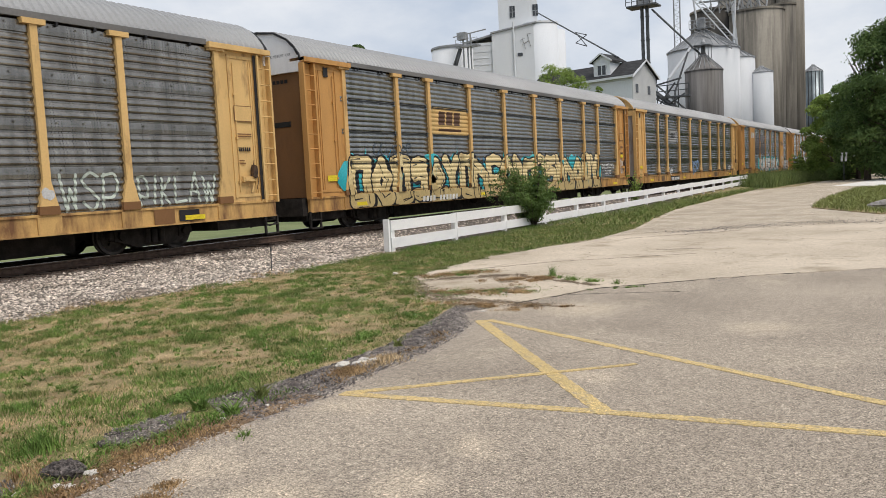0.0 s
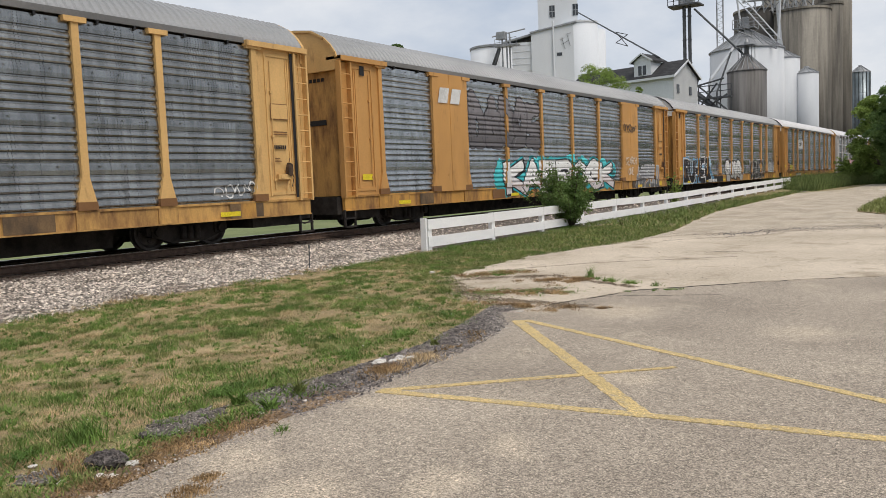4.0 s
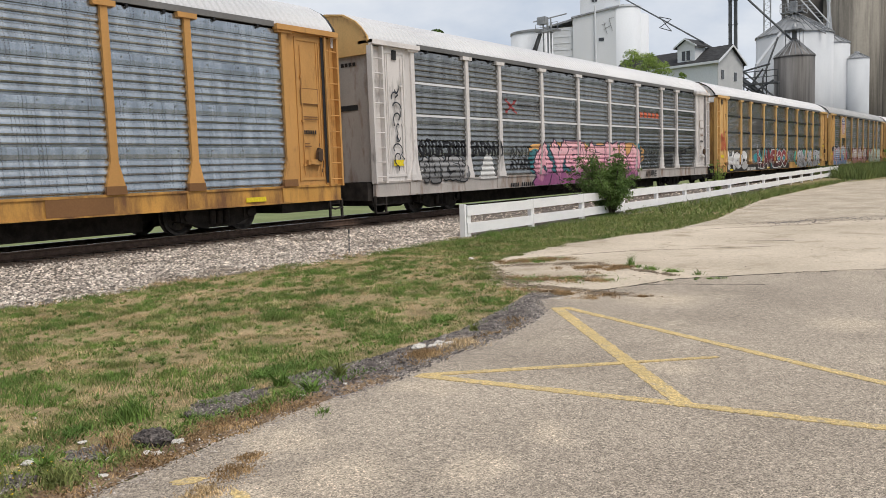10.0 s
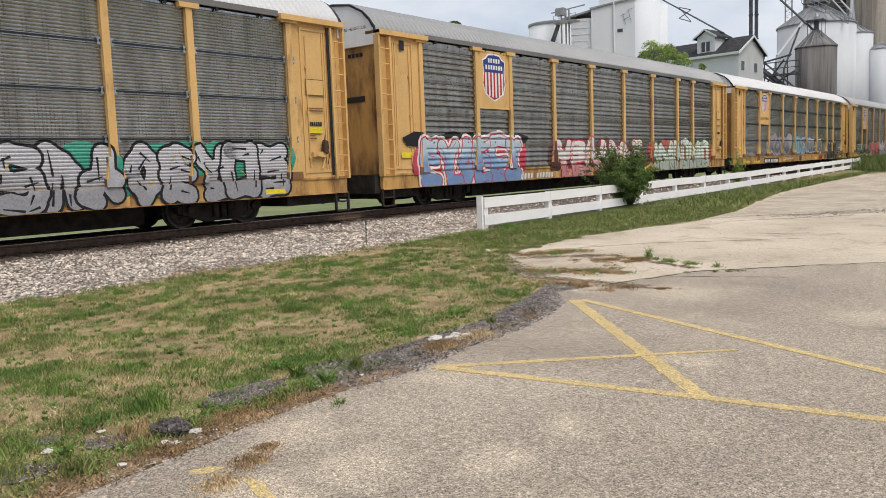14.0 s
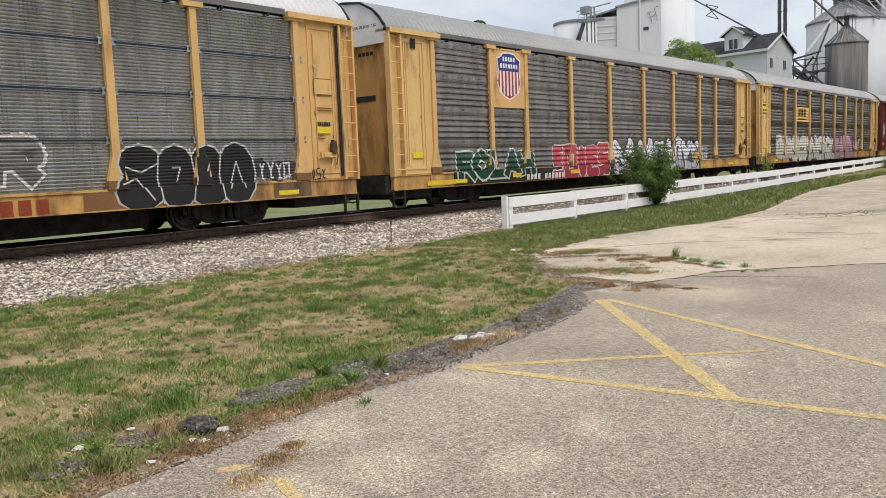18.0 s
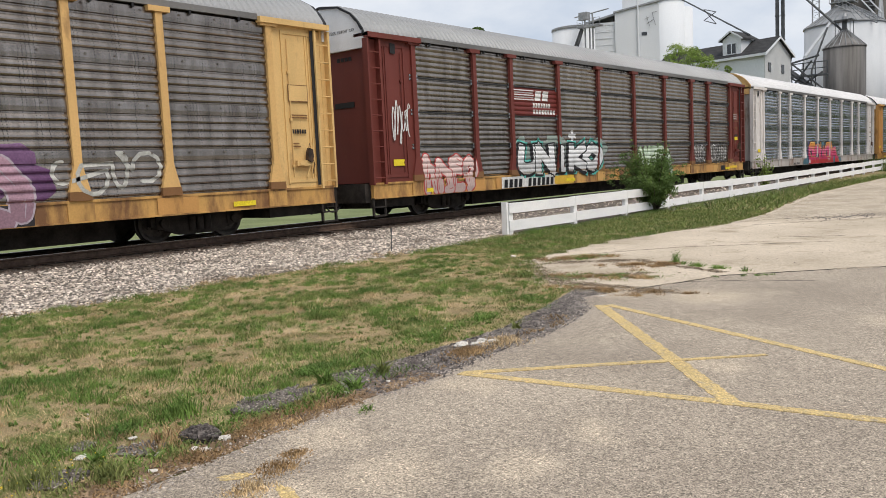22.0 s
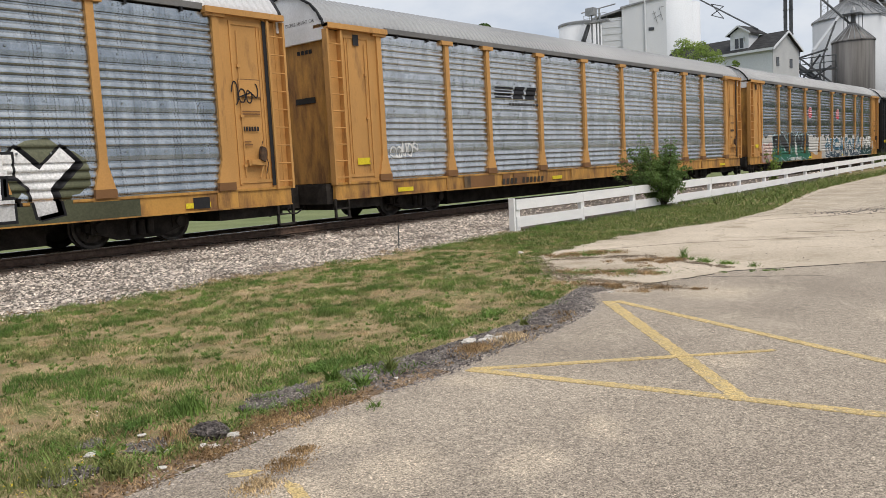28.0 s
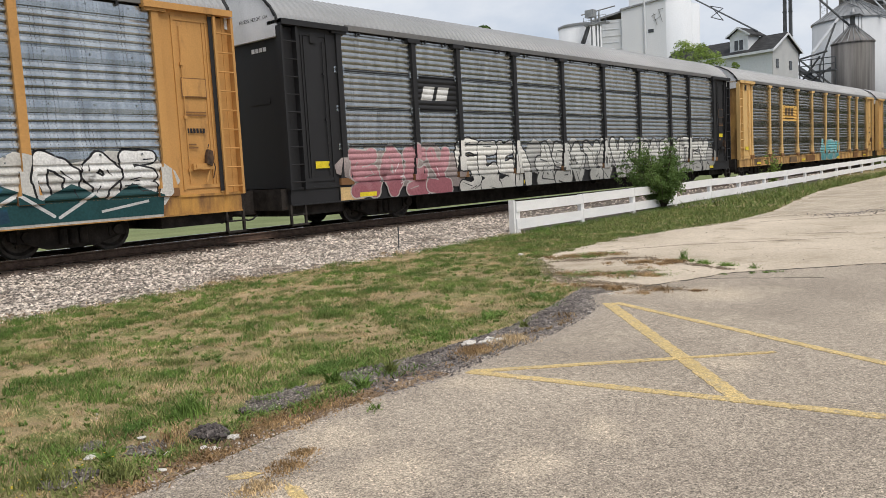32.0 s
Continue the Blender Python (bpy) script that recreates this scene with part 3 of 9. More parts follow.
def sill_mesh():
    """A channel: web with a flange along its top and bottom."""
    prof = [(-1.50, SILL0), (-1.63, SILL0), (-1.63, SILL0 + 0.03), (-1.60, SILL0 + 0.03), (-1.60, SILL1 - 0.05), (-1.63, SILL1 - 0.05), (-1.63, SILL1), (-1.50, SILL1)]
    return M().prism(prof, lambda u, v, w: (w, u, v), 0.05, LENGTH - 0.05).mesh("side_sill")


def far_sill_mesh():
    return M().box(0.05, LENGTH - 0.05, 1.50, 1.60, SILL0, SILL1).mesh("far_sill")


def underframe_mesh():
    m = M().box(0.1, LENGTH - 0.1, -0.35, 0.35, 0.36, 0.95).box(5.4, LENGTH - 5.4, -0.7, 0.7, 0.15, 0.9).box(0.15, 1.9, -1.35, 1.35, 0.34, 0.95).box(LENGTH - 1.9, LENGTH - 0.15, -1.35, 1.35, 0.34, 0.95).box(0.05, LENGTH - 0.05, -1.5, 1.5, 0.9, 1.0)
    for i in range(12):
        x = 1.5 + i * (LENGTH - 3) / 11
        m.box(x - 0.06, x + 0.06, -1.5, 1.5, 0.62, 0.92)
    m.tube((MID - 3, -0.9, 0.55), (MID - 1.6, -0.9, 0.55), 0.19, 12).tube((MID + 1.5, -1.0, 0.58), (MID + 2.0, -1.0, 0.58), 0.14, 10)
    m.tube((3, -0.6, 0.6), (LENGTH - 3, -0.6, 0.6), 0.025, 6)
    return m.mesh("underframe")


def end_wall_mesh():
    """The curved-in end doors below the gable, seen between two cars."""
    out = [(y * 0.97, z) for y, z in ARCH] + [(1.55, SILL1), (-1.55, SILL1)]
    return M().prism(out, lambda u, v, w: (w, u, v), 0.12, 0.2).mesh("end_wall")


def gable_mesh():
    out = [(y * 0.985, z) for y, z in ARCH if z > 4.6] + [(1.58, 4.55), (-1.58, 4.55)]
    return M().prism(out, lambda u, v, w: (w, u, v), 0.02, 0.125).mesh("gable")


def hoop_mesh():
    """The dark rim round the roof's end."""
    m = M()
    for (y0, z0), (y1, z1) in zip(ARCH, ARCH[1:]):
        m.prism([(y0 * 1.01, z0 + 0.01), (y1 * 1.01, z1 + 0.01), (y1 * 1.0, z1 - 0.05), (y0 * 0.97, z0 - 0.03)], lambda u, v, w: (w, u, v), -0.03, 0.05)
    return m.mesh("roof_rim")


def door_mesh():
    """The flat end sheet between ladder and first post, with its frame."""
    return M().box(0.50, 1.75, -1.60, -1.54, SILL1, 4.80).mesh("end_panel")


def door_frame_mesh():
    m = M().box(0.5, 0.58, -1.64, -1.59, SILL1, 4.8).box(1.42, 1.47, -1.63, -1.59, SILL1 + 0.1, 4.7)
    m.box(0.58, 1.42, -1.62, -1.59, SILL1 + 0.12, SILL1 + 0.2).box(0.58, 1.42, -1.62, -1.59, 4.62, 4.7)
    for x in (0.64, 0.72):
        m.box(x, x + 0.025, -1.622, -1.59, SILL1 + 0.2, 4.62)
    m.tube((1.3, -1.63, SILL1 + 0.25), (1.3, -1.63, 4.5), 0.014, 6)
    for z in (1.5, 2.6, 3.7):
        m.box(1.26, 1.34, -1.65, -1.59, z, z + 0.06)
    return m.mesh("door_frame")


def slot_mesh():
    return M().box(0.105, 0.13, -1.0, -0.25, 3.05, 3.2).mesh("end_slot")


def ladder_mesh():
    return M().box(0.06, 0.44, -1.54, -1.51, SILL1 - 0.05, 4.78).mesh("ladder")


def stile_mesh():
    return M().box(0.0, 0.06, -1.70, -1.52, SILL1 - 0.05, 4.78).mesh("stile")


def rung_mesh():
    return M().tube((0.03, -1.68, 0), (0.47, -1.68, 0), 0.016, 6).mesh("rung")


def beam_mesh():
    return M().box(0.02, 2.1, -1.74, -1.56, 4.80, 4.93).box(0.02, 0.2, -1.72, -1.2, 4.84, 4.92).mesh("eave_beam")


def side_frame_mesh():
    """Truck side: arched casting with a spring nest."""
    side = lambda u, v, w: (u, w, v)
    m = M()
    m.prism([(-1.15, 0.36), (-0.95, 0.30), (-0.45, 0.14), (0.45, 0.14), (0.95, 0.30), (1.15, 0.36), (1.15, 0.52), (0.75, 0.56), (0.45, 0.70), (-0.45, 0.70), (-0.75, 0.56), (-1.15, 0.52)], side, -0.08, 0.08)
    for s in (-1, 1):
        m.box(s * 0.89 - 0.16, s * 0.89 + 0.16, -0.12, 0.12, 0.30, 0.58)
        m.tube((s * 0.89, -0.2, 0.42), (s * 0.89, 0, 0.42), 0.10, 12)
    for i in (-0.2, 0.0, 0.2):
        m.tube((i, -0.13, 0.22), (i, -0.13, 0.52), 0.075, 10)
    return m.mesh("side_frame")


def wheelset_mesh():
    m = M()
    for s in (-1, 1):
        rim = [(0.0, 0.0), (0.10, 0), (0.12, 0.04), (0.30, 0.05), (0.36, 0.0), (0.42, 0.0), (0.42, 0.10), (0.445, 0.11), (0.445, 0.14), (0.36, 0.14), (0.30, 0.09), (0.12, 0.10), (0.1, 0.14), (0, 0.14)]
        k, n = len(rim), 24
        verts = [(r * math.cos(a), s * (0.83 - w), r * math.sin(a)) for r, w in rim for a in (2 * math.pi * i / n for i in range(n))]
        m.add(verts, [(j * n + i, j * n + (i + 1) % n, (j + 1) * n + (i + 1) % n, (j + 1) * n + i) for j in range(k - 1) for i in range(n)])
        for a in range(4):
            c, sn = math.cos(a * math.pi / 2), math.sin(a * math.pi / 2)
            m.tube((0.2 * c, s * 0.84, 0.2 * sn), (0.2 * c, s * 0.76, 0.2 * sn), 0.035, 6)
    m.tube((0, -0.95, 0), (0, 0.95, 0), 0.075, 10)
    return m.mesh("wheelset")


def platform_mesh():
    """The dark end of the frame: draft gear, end beam and the step hung below the ladder."""
    m = M().box(-0.5, 0.6, -0.36, 0.36, 0.42, 1.0).box(-0.12, 0.3, -1.45, 1.45, 0.5, 1.0)
    for x in (0.0, 0.44):
        m.box(x, x + 0.05, -1.62, -1.56, 0.12, 0.62)
    m.box(0.0, 0.49, -1.66, -1.5, 0.12, 0.16).box(0.0, 0.49, -1.64, -1.54, 0.36, 0.39)
    return m.mesh("end_platform")


def coupler_mesh():
    m = M().box(-0.62, 0.6, -0.1, 0.1, 0.62, 0.86).box(-0.72, -0.42, -0.2, 0.2, 0.58, 0.90)
    return m.mesh("coupler")


def hose_mesh():
    m = M()
    pts = [(0.1 - 0.75 * i / 8, -0.35 - 0.05 * math.sin(i), 0.62 - 0.34 * math.sin(math.pi * i / 8)) for i in range(9)]
    for p, q in zip(pts, pts[1:]):
        m.tube(p, q, 0.022, 6)
    return m.mesh("air_hose")


def handbrake_mesh():
    """A dark cast housing with a chain hanging from it."""
    m = M().prism([(-0.10, -0.12), (0.06, -0.2), (0.13, 0.0), (0.11, 0.22), (-0.02, 0.27), (-0.08, 0.12)], lambda u, v, w: (u, w, v), -0.03, 0.1)
    m.tube((0.1, 0.02, 0.0), (0.2, 0.03, -0.24), 0.014, 5).tube((0.2, 0.03, -0.24), (0.12, 0.05, -0.55), 0.014, 5).tube((-0.04, 0.0, 0.25), (0.02, 0.02, 0.42), 0.012, 5)
    return m.mesh("handbrake")


def flat(car, name, x0, x1, z0, z1, material, label="", y=-1.635, slant=0.0):
    """A thin sheet of paint or a plate on the near side."""
    m = M().prism([(x0, z0), (x1, z0), (x1 + slant, z1), (x0 + slant, z1)], lambda u, v, w: (u, w, v), y, y + 0.004)
    return piece(name, m, material, car, label)


def lettering(car, x0, x1, z0, z1, count, material, y=-1.637, seed=1, name="stencil"):
    """Lettering as plain bars, one for each character."""
    step = (x1 - x0) / count
    m = M()
    for i in range(count):
        if count > 6 and i == 4:
            continue
        m.box(x0 + i * step, x0 + (i + 0.72) * step, y, y + 0.003, z0, z1)
    return piece(name, m, material, car)


CARS, WHEELS, SKIN = [], [], [BROAD]


def autorack(index, sheets, colour, roof, label, end="yellow", top="white", seams=False, sill=None, dress=None, doors=None):
    car = thing("autorack", label, "rail car", (0, 0, 0), "train of car carriers")
    pc, zc = PAINT[colour], ZINC[sheets]
    sc = PAINT["worn_" + (sill or colour)] if (sill or colour) in ("yellow", "pale", "orange") else PAINT[sill or colour]
    dc = PAINT[doors or colour]
    piece("side_sill", cached("sill", sill_mesh), sc, car)
    piece("far_sill", cached("farsill", far_sill_mesh), sc, car)
    piece("underframe", cached("under", underframe_mesh), SOOT, car)
    piece("inner_wall", cached("shell", shell_mesh), SOOT, car)
    piece("roof", cached("roof", roof_mesh), ROOF[roof], car)
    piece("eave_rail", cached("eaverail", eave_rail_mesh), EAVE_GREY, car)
    for a, b in zip(POSTS, POSTS[1:]):
        for f in (0.27, 0.72):
            piece("hook", cached("hook", lambda: M().box(-0.024, 0.024, -1.65, -1.6, EAVE - 0.12, EAVE - 0.03).mesh("hook")), BLACK, car, at=(a + (b - a) * f, 0, 0))
    SKIN[0] = RIBBING[seams]
    for a, b in zip(POSTS, POSTS[1:]):
        me = cached(("panel", round(b - a, 3), seams), lambda: panel_mesh(b - a, RIBBING[seams]))
        for r in range(4):
            piece("side_panel", me, zc, car, at=(a, -1.56, SILL1 + r * ROWH))
        if seams:
            for r in (1, 2, 3):
                piece("seam", cached(("seam", round(b - a, 3)), lambda: M().box(0.05, b - a - 0.05, -0.035, 0.0, -0.016, 0.014).mesh("seam")), BLACK, car, at=(a, -1.56, SILL1 + r * ROWH))
    for x in POSTS:
        post = piece("post", cached("post", post_mesh), pc, car, at=(x, -1.56, 0))
        piece("post_foot", cached("foot", foot_mesh), PAINT["brown"] if colour != "white" else pc, post)
        if seams:
            for r in (1, 2, 3):
                for s in (-0.135, 0.135):
                    piece("clip", cached("clip", lambda: M().box(-0.04, 0.04, -0.06, 0.0, 0.03, 0.075).box(-0.04, 0.04, -0.06, 0.0, -0.075, -0.03).box(-0.02, 0.02, -0.045, 0.0, -0.04, 0.04).mesh("clip")), ZINC["silver"], post, at=(s, 0, SILL1 + r * ROWH))
    for x in POSTS:
        piece("gusset", cached("gusset", lambda: M().box(-0.26, 0.26, -1.632, -1.6, SILL0 + 0.03, SILL1 - 0.05).mesh("gusset")), sc, car, at=(x, 0, 0))
    for flip in (0, 1):
        place = Matrix.Translation((MID, 0, 0)) @ Matrix.Diagonal((-1 if flip else 1, 1, 1, 1)) @ Matrix.Translation((-MID, 0, 0))

        def both(name, key, build, material, lab=""):
            def flipped():
                me = cached(key, build)
                if not flip:
                    return me
                me = me.copy()
                me.materials.clear()
                me.transform(place)
                me.flip_normals()
                return me
            return piece(name, cached((key, flip), flipped), material, car, lab)

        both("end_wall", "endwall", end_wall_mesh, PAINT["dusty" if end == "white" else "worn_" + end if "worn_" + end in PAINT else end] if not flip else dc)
        both("gable", "gable", gable_mesh, PAINT["chalk" if top == "white" else top])
        both("roof_rim", "rim", hoop_mesh, BLACK if top == "white" else PAINT[top])
        both("end_panel", "door", door_mesh, dc)
        both("door_frame", "doorframe", door_frame_mesh, dc)
        both("end_slot", "slot", slot_mesh, BLACK)
        lad = both("ladder", "ladder", ladder_mesh, dc)
        if flip:
            both("door_gap", "gap", door_gap_mesh, BLACK)
        for s in (0.0, 0.44):
            piece("stile", cached("stile", stile_mesh), dc, lad, at=(s + (LENGTH - 0.5 if flip else 0), 0, 0))
        both("eave_beam", "beam", beam_mesh, dc)
        for r in range(9):
            piece("rung", cached("rung", rung_mesh), dc, lad, at=(LENGTH - 0.5 if flip else 0, 0, 1.15 + r * 0.41))
        both("coupler", "coupler", coupler_mesh, SOOT)
        both("end_platform", "endplatform", platform_mesh, SOOT)
        both("air_hose", "hose", hose_mesh, BLACK)
        c = MID + (10.0 if flip else -10.0)
        truck = piece("truck", cached("bolster", lambda: M().box(-0.3, 0.3, -1.0, 1.0, 0.35, 0.6).mesh("truck")), SOOT, car, at=(c, 0, 0))
        for y in (-1.0, 1.0):
            piece("side_frame", cached("frame", side_frame_mesh), SOOT, truck, at=(0, y, 0))
        for s in (-0.89, 0.89):
            WHEELS.append((index, c + s, piece("wheelset", cached("wheels", wheelset_mesh), STEEL, car, at=(c + s, 0, 0.42))))
    flat(car, "label_plate", 0.85, 1.3, 1.45, 1.62, LABEL, "small yellow notice plate")
    flat(car, "inspection_hole", 0.92, 1.12, 4.45, 4.72, BLACK)
    flat(car, "stencil_box", LENGTH - 1.35, LENGTH - 0.75, 3.05, 3.45, PAINT["brown"])
    flat(car, "stencil_field", LENGTH - 1.33, LENGTH - 0.77, 3.07, 3.43, dc, y=-1.639)
    piece("handbrake", cached("brake", handbrake_mesh), RUSTIRON, car, at=(LENGTH - 0.88, -1.74, 1.75)).scale = (0.75, 0.8, 0.75)
    piece("brake_bracket", cached("bracket", bracket_mesh), dc, car, at=(LENGTH - 1.0, -1.74, 1.75))
    for z0, w in ((2.72, 0.5), (2.66, 0.5), (2.05, 0.2), (1.98, 0.24)):
        flat(car, "stencil_line", LENGTH - 1.3, LENGTH - 1.3 + w, z0, z0 + 0.03, PAINT["brown"])
    lettering(car, LENGTH - 1.3, LENGTH - 0.85, 2.3, 2.4, 6, BLACK, seed=index)
    flat(car, "label_plate", LENGTH - 1.3, LENGTH - 0.86, 2.12, 2.28, LABEL, "small yellow notice plate") if seams else None
    if colour != "white":
        for x in (2.5, 9.8, 17.2, 24.4):
            piece("reflector", cached("reflector", lambda: M().box(0, 0.6, -1.638, -1.63, 0.68, 0.79).mesh("reflector")), LABEL, car, at=(x + 0.35 * math.sin(index * 2.3 + x), 0, 0))
    if top == "white":
        m = M()
        for tri in lettered("EXCESS HEIGHT CAR", 0.15, 1.25, 5.0, 5.08):
            m.add([(0.016, -u, v) for u, v in tri], [(0, 1, 2)])
        tagged(piece("height_notice", m, BLACK, car), "small black stencilled height notice", kind="stuff")
    for k in range(4):
        piece("end_mark", M().box(0.108, 0.118, -0.98 + 0.15 * k, -0.87 + 0.15 * k, 4.28, 4.38), BLACK if colour != "black" else PAINT["chalk"], car)
    if colour not in ("white", "black"):
        rng = random.Random(900 + index)
        for k in range(7):
            a = rng.uniform(1.0, LENGTH - 2.5)
            spray(car, "sill_stain", [rect(a, a + rng.uniform(0.3, 1.5), SILL0 + 0.035, SILL1 - 0.055)], rng.choice((PAINT["brown"], PAINT["orange"], PAINT["worn_orange"], SILLGRIME)), 0.02 + 0.01 * k)
    if dress:
        dress(car)
    CARS.append((index, car))
    return car


# ---- paint on the cars: emblems, stencils and sprayed pieces, lying on ribs, posts and sill ----
ZCUTS = {}
for prof in (BROAD, NARROW, MIDDLE):
    ZCUTS[id(prof)] = sorted(set([round(SILL1 + row * ROWH + z, 4) for row in range(4) for z, _ in prof] + [1.18, 1.62]))


def on_post(x, z):
    half = 0.225 if z < 1.18 else (0.15 if z < 1.62 else 0.086)
    return any(abs(x - p) < half for p in POSTS)


BAYS = ((4.5, 6.5), (20.75, 22.75))
FLUSH = []


def skin(x, z, cx, cz):
    """Depth of the car's outer skin at a point of the cell round (cx, cz)."""
    if cz < SILL1:
        return -1.634
    if any(a < cx < b for a, b in FLUSH):
        return -1.69
    if cx < POSTS[0] - 0.09 or cx > POSTS[-1] + 0.09:
        return -1.645
    if on_post(cx, cz):
        return -1.676 if cz < 1.18 else -1.662
    v = (cz - SILL1) % ROWH
    for (a, ya), (b, yb) in zip(SKIN[0], SKIN[0][1:]):
        if a <= v <= b and b > a:
            w = z - cz + v
            return -1.563 + ya + (yb - ya) * (w - a) / (b - a)
    return -1.62


def clip(poly, axis, value, keep_low):
    out = []
    for p, q in zip(poly, poly[1:] + poly[:1]):
        a, b = p[axis] <= value, q[axis] <= value
        if not keep_low:
            a, b = not a, not b
        if a:
            out.append(p)
        if a != b:
            f = (value - p[axis]) / (q[axis] - p[axis])
            out.append((p[0] + (q[0] - p[0]) * f, p[1] + (q[1] - p[1]) * f))
    return out


def slices(poly, axis, cuts):
    lo, hi = min(p[axis] for p in poly), max(p[axis] for p in poly)
    done = []
    for c in cuts:
        if lo + 1e-6 < c < hi - 1e-6:
            low = clip(poly, axis, c, True)
            if len(low) > 2:
                done.append(low)
            poly = clip(poly, axis, c, False)
            if len(poly) < 3:
                return done
    return done + [poly]


XCUTS = sorted([p + s * h for p in POSTS for s in (-1, 1) for h in (0.086, 0.15, 0.225)] + [4.5, 6.5, 20.75, 22.75])


def spray(car, name, polys, material, layer=0, label=""):
    """Convex outlines (x, z) wrapped over the car's side as one coat of paint."""
    m = M()
    base = layer
    for n_, poly in enumerate(polys):
        layer = base + (n_ % 7) * 0.13
        poly = clip(list(poly), 1, SILL0 + 0.015, False)
        if len(poly) < 3:
            continue
        for strip in slices(poly, 1, ZCUTS[id(SKIN[0])]):
            for cell in slices(strip, 0, XCUTS):
                cx, cz = sum(p[0] for p in cell) / len(cell), sum(p[1] for p in cell) / len(cell)
                m.add([(x, skin(x, z, cx, cz) - 0.0016 * layer, z) for x, z in cell], [tuple(range(len(cell)))])
    return piece(name, m, material, car, label)


GLYPH = {}


def glyph(char, offset):
    """Triangles of a letter of the built-in font, in a box one unit high."""
    if (char, offset) not in GLYPH:
        curve = bpy.data.curves.new("letter", "FONT")
        curve.body, curve.offset, curve.resolution_u = char, offset, 3
        ob = bpy.data.objects.new("letter", curve)
        me = bpy.data.meshes.new_from_object(ob)
        me.calc_loop_triangles()
        co = [v.co.copy() for v in me.vertices]
        GLYPH[(char, offset)] = [[(co[i].x, co[i].y) for i in tri.vertices] for tri in me.loop_triangles]
        bpy.data.objects.remove(ob)
        bpy.data.curves.remove(curve)
        bpy.data.meshes.remove(me)
    return GLYPH[(char, offset)]


def lettered(word, x0, x1, z0, z1, offset=0.0, seed=0, wild=0.0, lean=0.0):
    """A word fitted into a box; wild shakes the letters about."""
    rng = random.Random(seed)
    step = (x1 - x0) / len(word)
    out = []
    for i, c in enumerate(word):
        if c == " ":
            continue
        flat_ = [p for t in glyph(c, 0.0) for p in t]
        ax, bx = min(p[0] for p in flat_), max(p[0] for p in flat_)
        az, bz = min(p[1] for p in flat_), max(p[1] for p in flat_)
        thin = bx - ax < 0.3 * (bz - az)
        sx, sz = step * (0.28 if thin else 0.9) / (bx - ax), (z1 - z0) / (bz - az)
        side = step * (0.36 if thin else 0.05)
        dz, grow = rng.uniform(-wild, wild) * (z1 - z0), 1 + rng.uniform(-wild, wild)
        tilt = rng.uniform(-wild, wild) * 0.5 + lean
        for t in glyph(c, offset):
            out.append([(x0 + i * step + side + (x - ax) * sx + tilt * (z - az) * sz, z0 + dz + (z - az) * sz * grow) for x, z in t])
    return out


def stroke(p, q, w, taper=1.0, block=False):
    """A round-ended bar from p to q, thinner at q by taper."""
    d = Vector((q[0] - p[0], q[1] - p[1]))
    if d.length < 1e-4:
        return None
    a = math.atan2(d.y, d.x)
    if block:
        n, e = Vector((-d.y, d.x)).normalized() * w / 2, d.normalized() * w * 0.42
        return [(p[0] - e.x + n.x, p[1] - e.y + n.y), (p[0] - e.x - n.x, p[1] - e.y - n.y), (q[0] + e.x - n.x, q[1] + e.y - n.y), (q[0] + e.x + n.x, q[1] + e.y + n.y)]
    if w < 0.06:
        n = Vector((-d.y, d.x)).normalized() * w / 2
        return [(p[0] + n.x, p[1] + n.y), (p[0] - n.x, p[1] - n.y), (q[0] - n.x * taper, q[1] - n.y * taper), (q[0] + n.x * taper, q[1] + n.y * taper)]
    out = [(p[0] + math.cos(a + k) * w / 2, p[1] + math.sin(a + k) * w / 2) for k in (1.57, 2.1, 2.62, 3.14, 3.66, 4.19, 4.71)]
    return out + [(q[0] + math.cos(a + k) * w / 2 * taper, q[1] + math.sin(a + k) * w / 2 * taper) for k in (-1.57, -1.05, -0.52, 0, 0.52, 1.05, 1.57)]


HAND = {  # arm strokes of each letter on a grid 4 wide and 6 high; ~ marks a swung curve
    "A": "00 26 40,12 32", "B": "00 06,~06 36 45 33 03,~03 33 42 40 00", "C": "~45 26 04 02 20 41", "D": "00 06,~06 36 43 30 00", "E": "46 06 00 40,03 33", "F": "46 06 00,03 33",
    "G": "~45 26 04 02 20 41 43,43 23", "H": "00 06,40 46,03 43", "I": "20 26", "K": "00 06,46 03 40", "L": "06 00 40", "M": "00 06 22 46 40", "N": "00 06 40 46", "O": "~26 04 02 20 42 44 26",
    "P": "00 06,~06 36 44 32 02", "R": "00 06,~06 36 44 33 03,23 40", "S": "~45 26 05 23 42 20 01", "T": "06 46,26 20", "U": "~06 02 20 42 46", "V": "06 20 46", "W": "06 10 24 30 46", "X": "00 46,06 40", "Y": "06 23 46,23 20",
}


def swing(points):
    """A smooth line through the points."""
    out = []
    for i in range(len(points) - 1):
        p0, p1, p2, p3 = (Vector(points[min(max(k, 0), len(points) - 1)]) for k in (i - 1, i, i + 1, i + 2))
        for j in range(5):
            t = j / 5
            out.append(tuple(0.5 * (2 * p1 + (p2 - p0) * t + (2 * p0 - 5 * p1 + 4 * p2 - p3) * t * t + (3 * p1 - p0 - 3 * p2 + p3) * t ** 3)))
    return out + [tuple(points[-1])]


